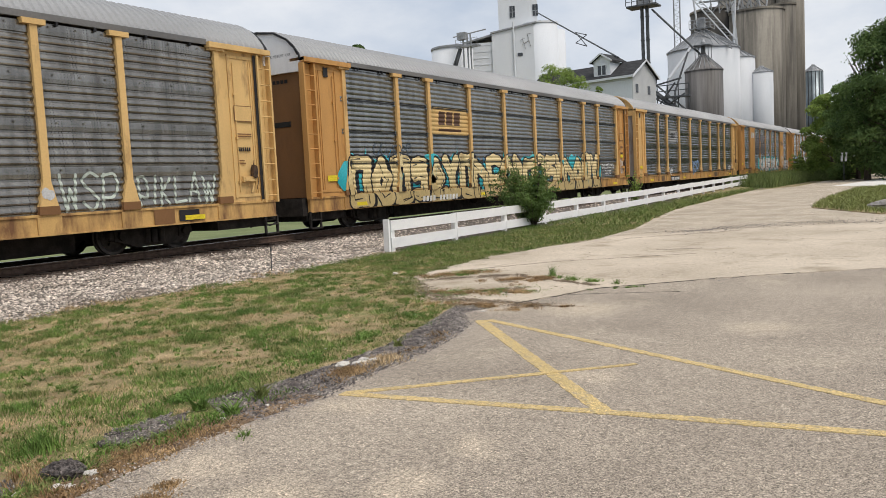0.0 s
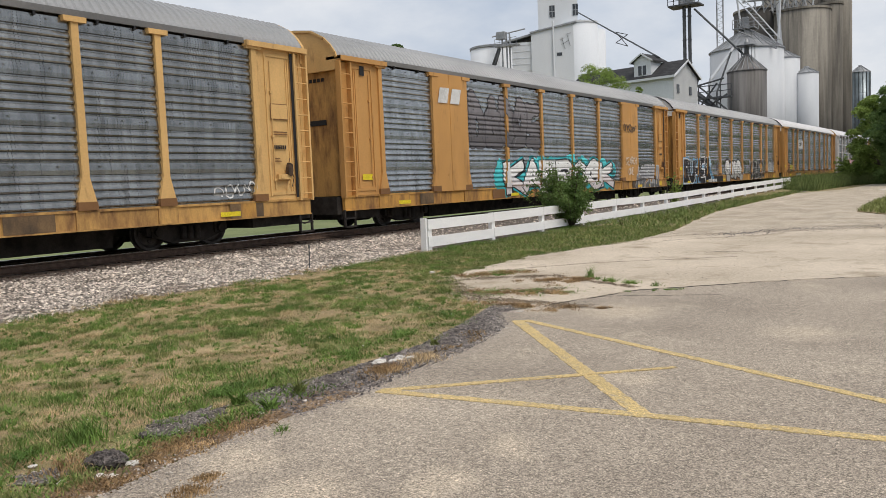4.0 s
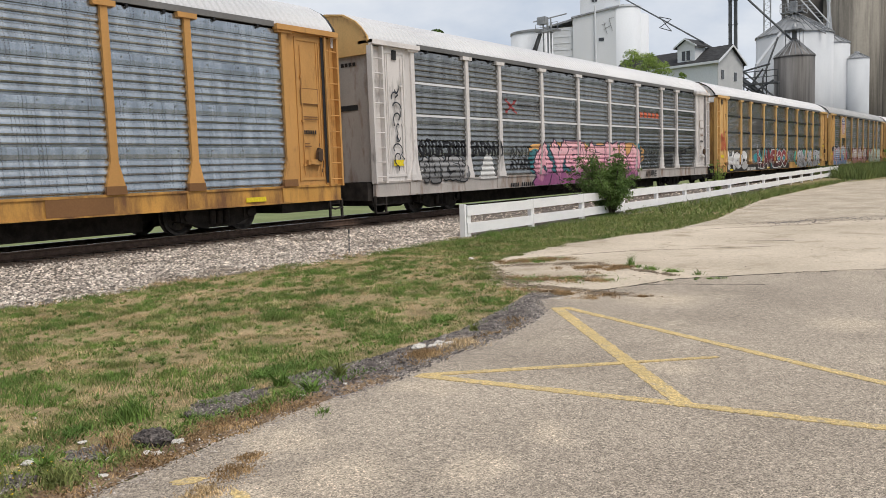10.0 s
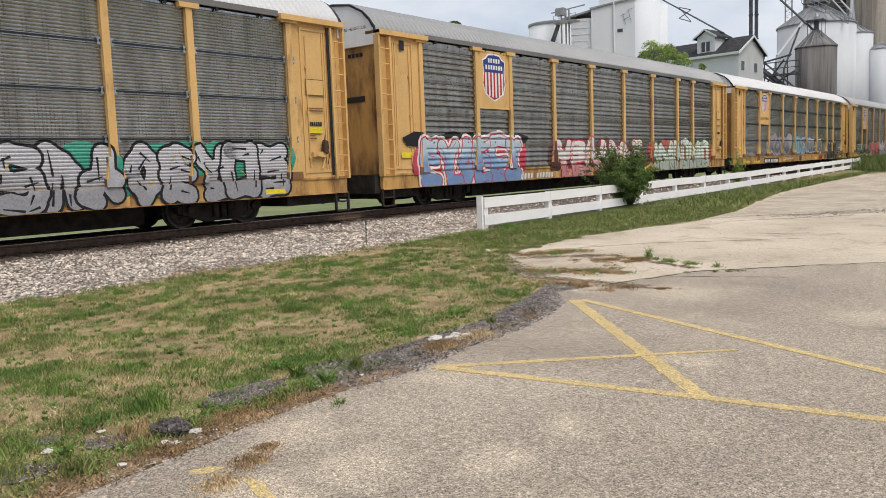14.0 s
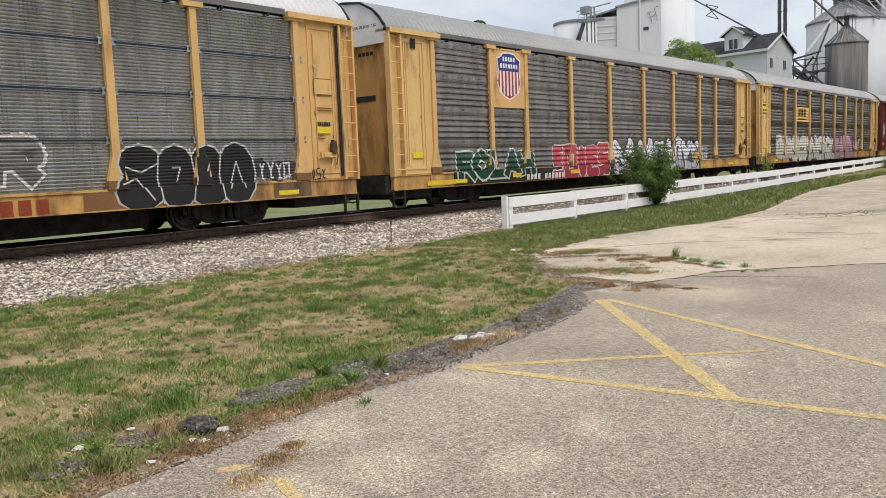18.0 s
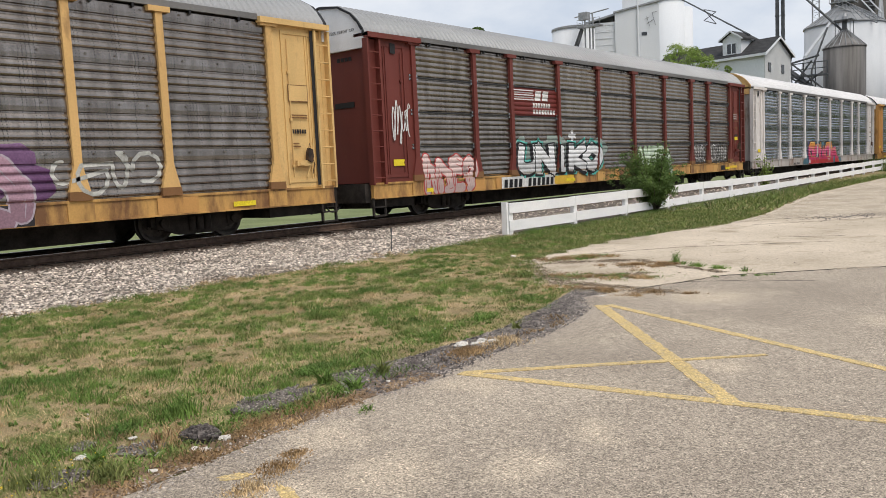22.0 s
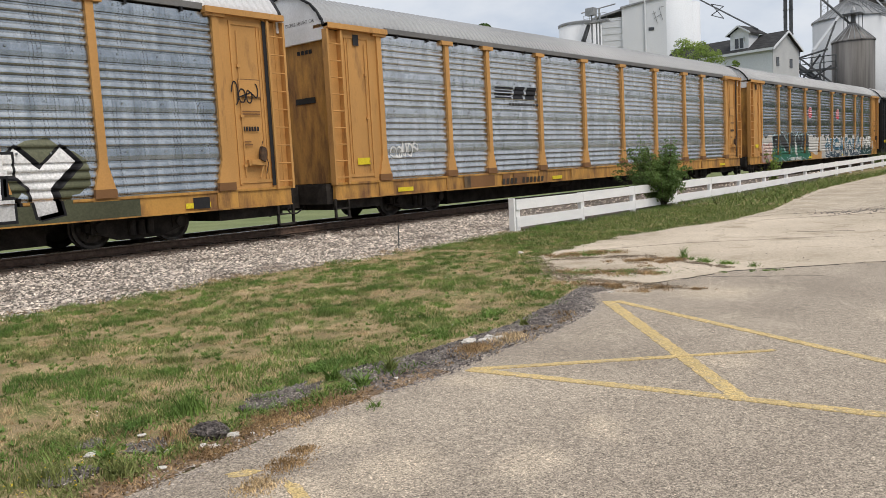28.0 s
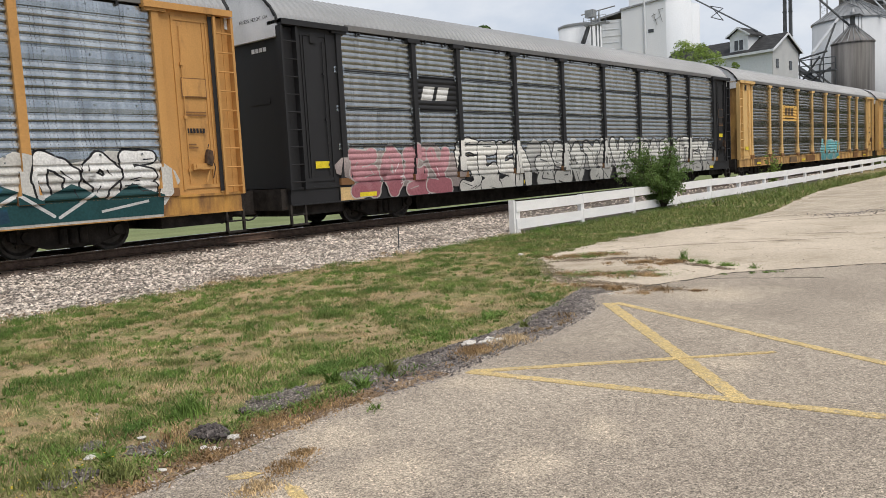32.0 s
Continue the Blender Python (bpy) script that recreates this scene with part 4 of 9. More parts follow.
def handwriting(word, x0, x1, z0, z1, seed, wild=0.06, lap=1.0):
    """Centre lines of hand-drawn letters, letter by letter, fitted into a box."""
    rng = random.Random(seed)
    step, h = (x1 - x0) / len(word), z1 - z0
    letters = []
    for i, c in enumerate(word):
        if c not in HAND:
            continue
        wide, tilt, lift, tall = step * lap, rng.uniform(-wild, wild) * 1.3, rng.uniform(0, wild) * h, 1 - rng.uniform(0, wild) * 1.6
        lines = []
        for run in HAND[c].split(","):
            pts = [(int(q[0]) / 4, int(q[1]) / 6) for q in run.strip("~").split()]
            pts = [(u + rng.uniform(-wild, wild) * 0.7, min(1, max(0, v + rng.uniform(-wild, wild) * 0.7))) for u, v in pts]
            if run[0] == "~":
                pts = swing(pts)
            pts = [(x0 + i * step + (step - wide) / 2 + u * wide + tilt * (v - 0.5) * h, z0 + lift * (1 - v) + v * h * tall) for u, v in pts]
            lines += list(zip(pts, pts[1:]))
        letters.append(lines)
    return letters


def tangle(x0, x1, z0, z1, count, seed):
    """Centre lines of bold abstract forms, each a few bent strokes, side by side."""
    rng = random.Random(seed)
    step, h = (x1 - x0) / count, z1 - z0
    groups = []
    for i in range(count):
        lines = []
        groups.append(lines)
        a = x0 + (i + 0.5) * step
        u = lambda: a + rng.uniform(-0.52, 0.52) * step
        low, high = z0 + rng.uniform(0.02, 0.14) * h, z1 - rng.uniform(0.02, 0.18) * h
        l, r = a - step * rng.uniform(0.25, 0.42), a + step * rng.uniform(0.25, 0.42)
        mid = z0 + h * rng.uniform(0.4, 0.6)
        form = rng.choice((
            [((l, low), (l, high)), ((l, high), (r, mid)), ((r, mid), (r, low))],
            [((l, low), (l, high)), ((l, high), (r, high)), ((l, mid), (r, mid)), ((l, low), (r, low))],
            [((l, low), (a, high)), ((a, high), (r, low)), ((l, mid), (r, mid))],
            [((r, high), (l, high)), ((l, high), (l, mid)), ((l, mid), (r, mid)), ((r, mid), (r, low)), ((r, low), (l, low))],
            [((l, high), (l, low)), ((l, low), (r, low)), ((r, low), (r, high)), ((r, high), (l, high))],
            [((l, mid), (a, high)), ((a, high), (r, mid)), ((r, mid), (a, low)), ((a, low), (l, mid))],
            [((l, high), (a, mid)), ((r, high), (a, mid)), ((a, mid), (a, low)), ((a, low), (r, low))],
        ))
        for p, q in form:
            # bow each bar a little, as an arm swings
            c = ((p[0] + q[0]) / 2 + rng.uniform(-0.12, 0.12) * step, (p[1] + q[1]) / 2 + rng.uniform(-0.1, 0.1) * h)
            lines += [(p, c), (c, q)]
        if rng.random() < 0.6:
            lines.append(((u(), low), (u(), z0)))
    return groups


def mist(x0, x1, z0, z1, seed, n=14):
    """Soft-edged background: overlapping many-sided puffs."""
    rng = random.Random(seed)
    out = []
    for i in range(n):
        cx, cz = x0 + (x1 - x0) * (i + rng.random()) / n, z0 + (z1 - z0) * rng.uniform(0.35, 0.75)
        rx, rz = (x1 - x0) / n * rng.uniform(0.9, 1.5), (z1 - z0) * rng.uniform(0.25, 0.5)
        out.append([(cx + rx * math.cos(a) * rng.uniform(0.8, 1.15), min(z1 + 0.1, max(z0, cz + rz * math.sin(a) * rng.uniform(0.8, 1.15)))) for a in (2 * math.pi * k / 11 for k in range(11))])
    return [convex(p) for p in out]


def convex(points):
    """The outline round some points."""
    pts = sorted(set(points))
    def half(ps):
        out = []
        for p in ps:
            while len(out) > 1 and (out[-1][0] - out[-2][0]) * (p[1] - out[-2][1]) - (out[-1][1] - out[-2][1]) * (p[0] - out[-2][0]) <= 0:
                out.pop()
            out.append(p)
        return out[:-1]
    return half(pts) + half(pts[::-1])


def fade(low, mid, high, z0, z1):
    """Sprayed paint that runs from one colour to the next up the car's side, streaky and thin in places."""
    key = (low, mid, high, z0, z1)
    if key in INK:
        return INK[key]
    m = surface("faded_spray_paint", [c * 0.8 for c in mid], mid, 2.0, 0.55, 0.0, 0.05, 25, (1, 1, 0.4), None)
    nodes, links = m.node_tree.nodes, m.node_tree.links
    bsdf = nodes["Principled BSDF"]
    co, sep, nz, ad, rg, rp = (nodes.new("ShaderNode" + k) for k in ("TexCoord", "SeparateXYZ", "TexNoise", "Math", "MapRange", "ValToRGB"))
    links.new(co.outputs["Object"], sep.inputs[0])
    links.new(co.outputs["Object"], nz.inputs["Vector"])
    nz.inputs["Scale"].default_value, nz.inputs["Detail"].default_value = 2.2, 6
    ad.operation, ad.inputs[1].default_value = "MULTIPLY_ADD", (z1 - z0) * 1.1
    links.new(nz.outputs["Fac"], ad.inputs[0])
    links.new(sep.outputs["Z"], ad.inputs[2])
    rg.inputs["From Min"].default_value, rg.inputs["From Max"].default_value = z0 + 0.55 * (z1 - z0), z1 + 0.55 * (z1 - z0)
    links.new(ad.outputs[0], rg.inputs["Value"])
    links.new(rg.outputs[0], rp.inputs["Fac"])
    e = rp.color_ramp.elements
    e[0].position, e[0].color = 0.18, (*low, 1)
    e[1].position, e[1].color = 0.85, (*high, 1)
    e.new(0.5).color = (*mid, 1)
    hsv = bsdf.inputs["Base Color"].links[0].from_node
    links.new(rp.outputs["Color"], hsv.inputs["Color"])
    INK[key] = m
    return m


def art(car, box, fill, edge, seed, word="", count=5, cloud=None, tone=None, shine=(0.75, 0.75, 0.74), bold=0.24, label="", top=None, drop=0.0, halo=None, block=False):
    """A sprayed piece: mist behind, thin outline round each overlapping letter, a fading body and thin highlights."""
    x0, x1, z0, z1 = box
    h = z1 - z0
    rng = random.Random(seed)
    if cloud:
        haze = spray(car, "graffiti_mist", mist(x0 - 0.2, x1 + 0.2, z0, z1 + 0.08, seed, max(9, int((x1 - x0) * 2.4))), fade(tuple(c * 0.8 for c in cloud), tuple(cloud), tuple(min(1, c * 1.25 + 0.03) for c in cloud), z0, z1), 0)
        tagged(haze, kind="stuff")
    if word:
        width = min(h * bold * 1.05, (x1 - x0) / len(word) * 0.36)
        pad = width * 0.5 + 0.05
        groups, thin, extra = handwriting(word, x0 + pad * 0.6, x1 - pad * 0.6, z0 + pad, z1 - pad, seed, 0.08, 0.84), 1.0, 0.11
    else:
        width = min(h * bold * 1.45, (x1 - x0) / count * 0.46)
        groups, thin, extra = tangle(x0, x1, z0, z1, count, seed), 0.86, 0.12 if count >= 7 else 0.085
    lines = [l for g in groups for l in g]
    forms = lambda mine, w: [s for p, q in mine if (s := stroke(p, q, w, thin, block))]
    if halo:
        spray(car, "graffiti_halo", forms(lines, width + 0.24), ink(*halo), 0.4)
    if drop:
        spray(car, "graffiti_shadow", [[(x + drop * g, z - 0.4 * abs(drop) * g) for x, z in p] for g in (0.5, 1.0) for p in forms(lines, width + extra)], ink(*edge), 0.6)
    low = tone or tuple(c * 0.7 for c in fill)
    high = top or tuple(min(0.8, c * 1.12 + 0.02) for c in fill)
    coat = fade(tuple(low), tuple(fill), tuple(high), z0, z1)
    for i, mine in enumerate(groups):
        spray(car, "letter_outline", forms(mine, width + extra), ink(*edge), 1 + 2 * (i % 2))
        spray(car, "letter", forms(mine, width), coat, 2 + 2 * (i % 2), label if i == 0 else "")
    inner = []
    for p, q in lines:
        if not word and rng.random() < (0.55 if count >= 7 else 0.3):
            dx, dz = rng.uniform(-0.3, 0.3) * width, rng.uniform(-0.3, 0.3) * width
            inner.append(stroke((p[0] + dx, p[1] + dz), (q[0] + dx, q[1] + dz), 0.05 if count >= 7 else 0.03, 0.4))
    inner = [i for i in inner if i]
    if inner:
        tagged(spray(car, "graffiti_contour", inner, ink(*edge), 5), kind="stuff")
    marks = []
    for k in range(int((x1 - x0) * 1.2)):
        x, z = rng.uniform(x0, x1), rng.uniform(z0 + 0.1 * h, z1)
        s = stroke((x, z), (x + rng.uniform(-0.22, 0.22), z + rng.uniform(-0.25, 0.25) * h), 0.026, 0.5)
        if s:
            marks.append(s)
    if marks:
        tagged(spray(car, "graffiti_highlight", marks, ink(*shine), 6), kind="stuff")


def scribble(car, box, colour, seed, n=9, w=0.05, label="", word=""):
    """A quick looping one-line tag that cannot be read."""
    x0, x1, z0, z1 = box
    rng = random.Random(seed)
    mid, amp = (z0 + z1) / 2, (z1 - z0) / 2
    pts, loops = [], max(3, n // 2)
    for i in range(loops):
        a = x0 + (x1 - x0) * (i + 0.5) / loops
        rx, rz = (x1 - x0) / loops * rng.uniform(0.4, 0.95), amp * rng.uniform(0.45, 1.0)
        c, turn, sweep = mid + rng.uniform(-0.35, 0.35) * amp, rng.uniform(0, 6.28), rng.choice((1, -1)) * rng.uniform(3.2, 6.5)
        pts += [(a + rx * math.cos(turn + sweep * k / 8) * 0.6, min(z1, max(z0, c + rz * math.sin(turn + sweep * k / 8)))) for k in range(9)]
    if word:
        for g in handwriting(word, *box, seed, 0.1, 0.78):
            spray(car, "tag_letter", [s for p, q in g if (s := stroke(p, q, w))], ink(*colour), 2, label)
        return
    tagged(spray(car, "tag", [s for p, q in zip(pts, pts[1:]) if (s := stroke(p, q, w))], ink(*colour), 2, label), label, kind="stuff")


def scrawl(car, box, colour, seed, count, w=0.07, label=""):
    """Bold angular strokes dashed side by side."""
    lines = [l for g in tangle(*box, count, seed) for l in g]
    tagged(spray(car, "tag", [s for p, q in lines if (s := stroke(p, q, w, 0.8))], ink(*colour), 3, label), label, kind="stuff")


def rect(x0, x1, z0, z1):
    return [(x0, z0), (x1, z0), (x1, z1), (x0, z1)]


def ring(x, z, rx, rz):
    return [(x + rx * math.cos(2 * math.pi * k / 12), max(SILL0 + 0.02, z + rz * math.sin(2 * math.pi * k / 12))) for k in range(12)]


def rims(car, curves, colour, w, layer):
    """Sprayed lines along a piece's letters."""
    for curve in curves:
        spray(car, "letter_rim", [c for p, q in zip(curve, curve[1:]) if (c := stroke(p, q, w, 0.92))], ink(*colour), layer)


def number_bars(car, x0, x1, z0=0.62, z1=0.84, back=None, colour=(0.72, 0.72, 0.7)):
    """The car's number as plain bars on its dark field."""
    if back:
        spray(car, "number_field", [rect(x0 - 0.12, x1 + 0.12, z0 - 0.06, z1 + 0.06)], ink(*back), 1)
    step = (x1 - x0) / 11
    for i in range(11):
        if i != 4:
            spray(car, "number_bar", [[(x0 + i * step, z0 + 0.02), (x0 + i * step + step * 0.66, z0 + 0.02), (x0 + i * step + step * 0.78, z1 - 0.02), (x0 + i * step + step * 0.12, z1 - 0.02)]], ink(*colour), 7)


def bars(car, x0, x1, z0, z1, count, material):
    """A line of lettering as plain bars on the ribs."""
    step = (x1 - x0) / count
    for i in range(count):
        spray(car, "emblem_bar", [rect(x0 + i * step, x0 + (i + 0.7) * step, z0, z1)], material, 3)


def slabs(car, x0, x1, z0, z1, count, material, slant=0.15):
    """Heavy slanted blocks side by side."""
    step = (x1 - x0) / count
    for i in range(count):
        u = x0 + i * step
        spray(car, "emblem", [[(u, z0), (u + step * 0.76, z0), (u + step * 0.76 + slant, z1), (u + slant, z1)]], material, 6)


def block_emblem(car, x0, x1, z0, z1, field, dark):
    """A painted field with three heavy slanted blocks and an underline."""
    if field:
        spray(car, "emblem_field", [rect(x0, x1, z0, z1)], ink(*field), 1, "painted emblem field")
    a, b, c, d = x0 + 0.2 * (x1 - x0), x1 - 0.2 * (x1 - x0), z0 + 0.36 * (z1 - z0), z1 - 0.14 * (z1 - z0)
    w = (b - a) / 3
    for i in range(3):
        u = a + i * w
        spray(car, "emblem", [[(u, c), (u + w * 0.8, c), (u + w * 0.92, d), (u + w * 0.12, d)]], ink(*dark), 2)
    if field:
        spray(car, "emblem_bar", [rect(a, b, z0 + 0.12 * (z1 - z0), z0 + 0.22 * (z1 - z0))], ink(*dark), 2)


def bracket_emblem(car, x0, x1, z0, z1, dark=(0.03, 0.03, 0.035), field=(0.42, 0.43, 0.44)):
    spray(car, "emblem_field", [rect(x0 - 0.35, x1 + 0.35, z0 + 0.05, z1 + 0.1)], ink(*field), 0)
    block_emblem(car, x0 + 0.0, x1 - 0.0, z0 + 0.12, z1, None, dark)
    t = 0.05
    for a, b, c, d in ((x0, x0 + t, z0 + 0.1, z1), (x1 - t, x1, z0 + 0.1, z1), (x0 + t, x0 + 0.16, z1 - t, z1), (x1 - 0.16, x1 - t, z1 - t, z1), (x0 + t, x0 + 0.16, z0 + 0.1, z0 + 0.15), (x1 - 0.16, x1 - t, z0 + 0.1, z0 + 0.15)):
        spray(car, "emblem_bracket", [rect(a, b, c, d)], ink(*dark), 3)
    for a in (x0 + 0.25, x0 + 0.4, x1 - 0.33, x1 - 0.48):
        spray(car, "emblem_wheel", [rect(a, a + 0.08, z0, z0 + 0.08)], ink(*dark), 3)


def shield(car, x0, x1, z0, z1, plate, slogan=False):
    """A flat yellow sheet with a striped red, white and blue shield."""
    px0, px1, pz0 = plate
    m = M().box(px0 + 0.06, px1 - 0.06, -1.616, -1.585, pz0, EAVE - 0.09)
    sheet_ = piece("emblem_sheet", m, PAINT["yellow"], car, "flat yellow steel sheet with a shield")
    for z in (pz0, EAVE - 0.14):
        piece("sheet_trim", M().box(px0 + 0.06, px1 - 0.06, -1.626, -1.6, z, z + 0.05), PAINT["yellow"], sheet_)
    c, w, h = (x0 + x1) / 2, x1 - x0, z1 - z0
    def out(g):
        a = [(-0.5, 0.86), (-0.36, 0.9), (-0.25, 0.98), (0, 1.0), (0.25, 0.98), (0.36, 0.9), (0.5, 0.86), (0.46, 0.62), (0.5, 0.36), (0.42, 0.17), (0.2, 0.06), (0, 0), (-0.2, 0.06), (-0.42, 0.17), (-0.5, 0.36), (-0.46, 0.62)]
        return [(c + u * w * g, z0 + h / 2 + (v - 0.5) * h * g) for u, v in a]
    place = lambda u, v, wv: (u, wv, v)
    piece("shield_rim", M().prism(out(1.0), place, -1.622, -1.61), ink(0.75, 0.75, 0.74), sheet_)
    low = clip(out(0.93), 1, z0 + h * 0.6, True)
    piece("shield_stripe", M().prism(low, place, -1.626, -1.61), ink(0.42, 0.035, 0.04), sheet_)
    for i in range(6):
        u = c + (-0.36 + i * 0.144) * w
        piece("shield_bar", M().box(u - 0.035 * w, u + 0.035 * w, -1.629, -1.61, z0 + h * (0.08 + 0.02 * abs(i - 2.5)), z0 + h * 0.6), ink(0.75, 0.75, 0.74), sheet_)
    piece("shield_chief", M().prism(clip(out(0.93), 1, z0 + h * 0.6, False), place, -1.626, -1.61), ink(0.03, 0.05, 0.22), sheet_)
    for r, n in ((0.80, 5), (0.66, 7)):
        for i in range(n):
            u = c + (i - (n - 1) / 2) * 0.11 * w
            piece("shield_letter", M().box(u - 0.035 * w, u + 0.035 * w, -1.63, -1.61, z0 + h * r, z0 + h * (r + 0.09)), ink(0.75, 0.75, 0.74), sheet_)
    if slogan:
        tri = lettered("BUILDING AMERICA", px0 + 0.12, px1 - 0.12, pz0 + 0.28, pz0 + 0.44)
        lt = M()
        for t in tri:
            lt.add([(u, -1.6195, v) for u, v in t], [(0, 1, 2)])
        tagged(piece("slogan", lt, BLACK, sheet_), kind="stuff")


def plank_doors(car, spans, material):
    """Flat yellow steel bays in place of ribbed sheets."""
    for a, b in spans:
        m = M().box(a, b, -1.672, -1.58, SILL1 - 0.02, EAVE - 0.03)
        m.box((a + b) / 2 - 0.015, (a + b) / 2 + 0.015, -1.684, -1.67, SILL1, EAVE - 0.05)
        for z in (1.5, 2.6, 3.9, 4.2):
            for i in range(4):
                x = a + (i + 0.5) * (b - a) / 4
                m.box(x - 0.02, x + 0.02, -1.678, -1.67, z, z + 0.04)
        piece("flat_bay", m, material, car, "flat yellow steel bay")


CREAM, TEAL, INKY, CHALK = (0.62, 0.50, 0.26), (0.02, 0.33, 0.38), (0.012, 0.012, 0.015), (0.66, 0.66, 0.65)
GLOW = (0.75, 0.50, 0.04)


def dress_0(car):
    scribble(car, (21.05, 22.48, 1.0, 1.85), (0.48, 0.54, 0.48), 3, 10, 0.06, "pale green scrawled tag", "WSP")
    scribble(car, (22.95, 23.85, 1.05, 1.75), (0.48, 0.54, 0.48), 4, 13, 0.06, "", "PIK")
    scribble(car, (23.9, 25.2, 1.05, 1.8), (0.48, 0.54, 0.48), 5, 13, 0.06, "", "LAW")
    spray(car, "chalk_smear", mist(POSTS[7] - 0.12, POSTS[7] + 0.12, 1.2, 1.55, 6, 3), ink(0.6, 0.6, 0.6), 3)
    spray(car, "reflector", [rect(16.4, 17.6, 0.68, 0.78)], ink(*GLOW), 2)
    flat(car, "chalk_board", 24.0, 24.6, 0.66, 0.92, BLACK)


def dress_1(car):
    block_emblem(car, 6.62, 9.27, 2.95, 3.9, (0.60, 0.40, 0.16), (0.10, 0.05, 0.03))
    art(car, (1.95, 22.6, 0.72, 2.12), CREAM, INKY, 11, count=19, cloud=TEAL, tone=(0.46, 0.35, 0.16), shine=(0.02, 0.30, 0.36), bold=0.22, drop=0.12, label="long cream graffiti piece edged black on teal")
    rng = random.Random(17)
    for k in range(30):
        x, z = 2.2 + 20.0 * (k + rng.random()) / 30, 2.0 + rng.uniform(-0.1, 0.1)
        spray(car, "spray_flame", [[(x, z - 0.5), (x + rng.uniform(0.2, 0.45), z - 0.45), (x + rng.uniform(0.15, 0.5), z + rng.uniform(0.1, 0.45))]], ink(*rng.choice((TEAL, (0.03, 0.20, 0.36), (0.10, 0.45, 0.48)))), 0.7)
    spray(car, "graffiti_base", [rect(2.2, 22.4, SILL0 + 0.02, 0.9)], ink(0.52, 0.42, 0.2), 1)
    spray(car, "graffiti_mist", [[(22.05, 0.62), (22.72, 0.62), (22.72, 1.75), (22.15, 1.6)]], ink(0.03, 0.22, 0.24), 0.8, "teal end of the piece")
    scrawl(car, (23.2, 25.0, 1.55, 1.8), (0.6, 0.6, 0.58), 5, 9, 0.04, "small white scrawled letters")
    scribble(car, (23.65, 24.6, 1.22, 1.46), (0.6, 0.6, 0.58), 8, 9, 0.04, "", "OCK")
    scrawl(car, (25.9, 26.35, 1.2, 2.0), (0.62, 0.62, 0.6), 9, 4, 0.03, "white scrawl on the door panel")
    scribble(car, (3.2, 5.4, 2.2, 2.6), (0.08, 0.1, 0.12), 6, 12, 0.05)
    number_bars(car, 5.8, 8.2, back=INKY)


def dress_2(car):
    bracket_emblem(car, 7.1, 8.75, 3.02, 3.82, field=(0.26, 0.265, 0.27))
    number_bars(car, 7.2, 9.1, back=INKY)
    scribble(car, (6.72, 7.7, 0.97, 1.56), CHALK, 7, 6, 0.06)
    scribble(car, (12.4, 14.5, 0.95, 2.0), (0.16, 0.26, 0.42), 8, 5, 0.12)
    scribble(car, (24.0, 25.4, 1.1, 1.5), CHALK, 9, 9, 0.035)


def dress_3(car):
    plank_doors(car, BAYS, PAINT["orange"])
    FLUSH.extend(BAYS)
    slabs(car, 4.75, 6.2, 3.9, 4.4, 2, ink(*CHALK))
    art(car, (6.8, 12.0, 2.65, 4.3), (0.16, 0.15, 0.16), (0.05, 0.045, 0.05), 31, count=5, shine=(0.3, 0.3, 0.31), bold=0.32, label="faded dark block graffiti")
    art(car, (9.0, 19.6, 0.66, 2.1), CHALK, INKY, 32, word="KAEROGK", cloud=(0.05, 0.42, 0.45), tone=(0.55, 0.5, 0.5), drop=0.08, halo=(0.03, 0.36, 0.40), block=True, bold=0.26, label="big white block-letter graffiti edged black and turquoise")
    scribble(car, (20.8, 22.5, 3.4, 3.8), (0.07, 0.05, 0.04), 33, 15, 0.05)
    scribble(car, (21.0, 22.45, 1.78, 2.2), (0.72, 0.62, 0.5), 34, 13, 0.05, "", "SEARCH")
    scribble(car, (21.3, 22.05, 1.28, 1.68), (0.72, 0.62, 0.5), 36, 13, 0.05, "", "ONE")
    scrawl(car, (19.3, 19.85, 1.55, 1.72), (0.06, 0.06, 0.06), 37, 4, 0.035)
    scrawl(car, (19.3, 19.85, 1.33, 1.5), (0.06, 0.06, 0.06), 38, 4, 0.035)
    scrawl(car, (19.3, 19.8, 1.12, 1.28), (0.06, 0.06, 0.06), 39, 4, 0.035)
    art(car, (22.5, 25.8, 0.62, 1.75), (0.24, 0.24, 0.25), (0.6, 0.6, 0.6), 35, count=5, tone=(0.10, 0.10, 0.105), bold=0.42, label="grey bubble graffiti with a white rim")
    for patch in (rect(22.7, 23.3, 0.66, 0.78), rect(25.9, 26.3, 0.66, 0.88)):
        spray(car, "reflector", [patch], ink(*GLOW), 7)


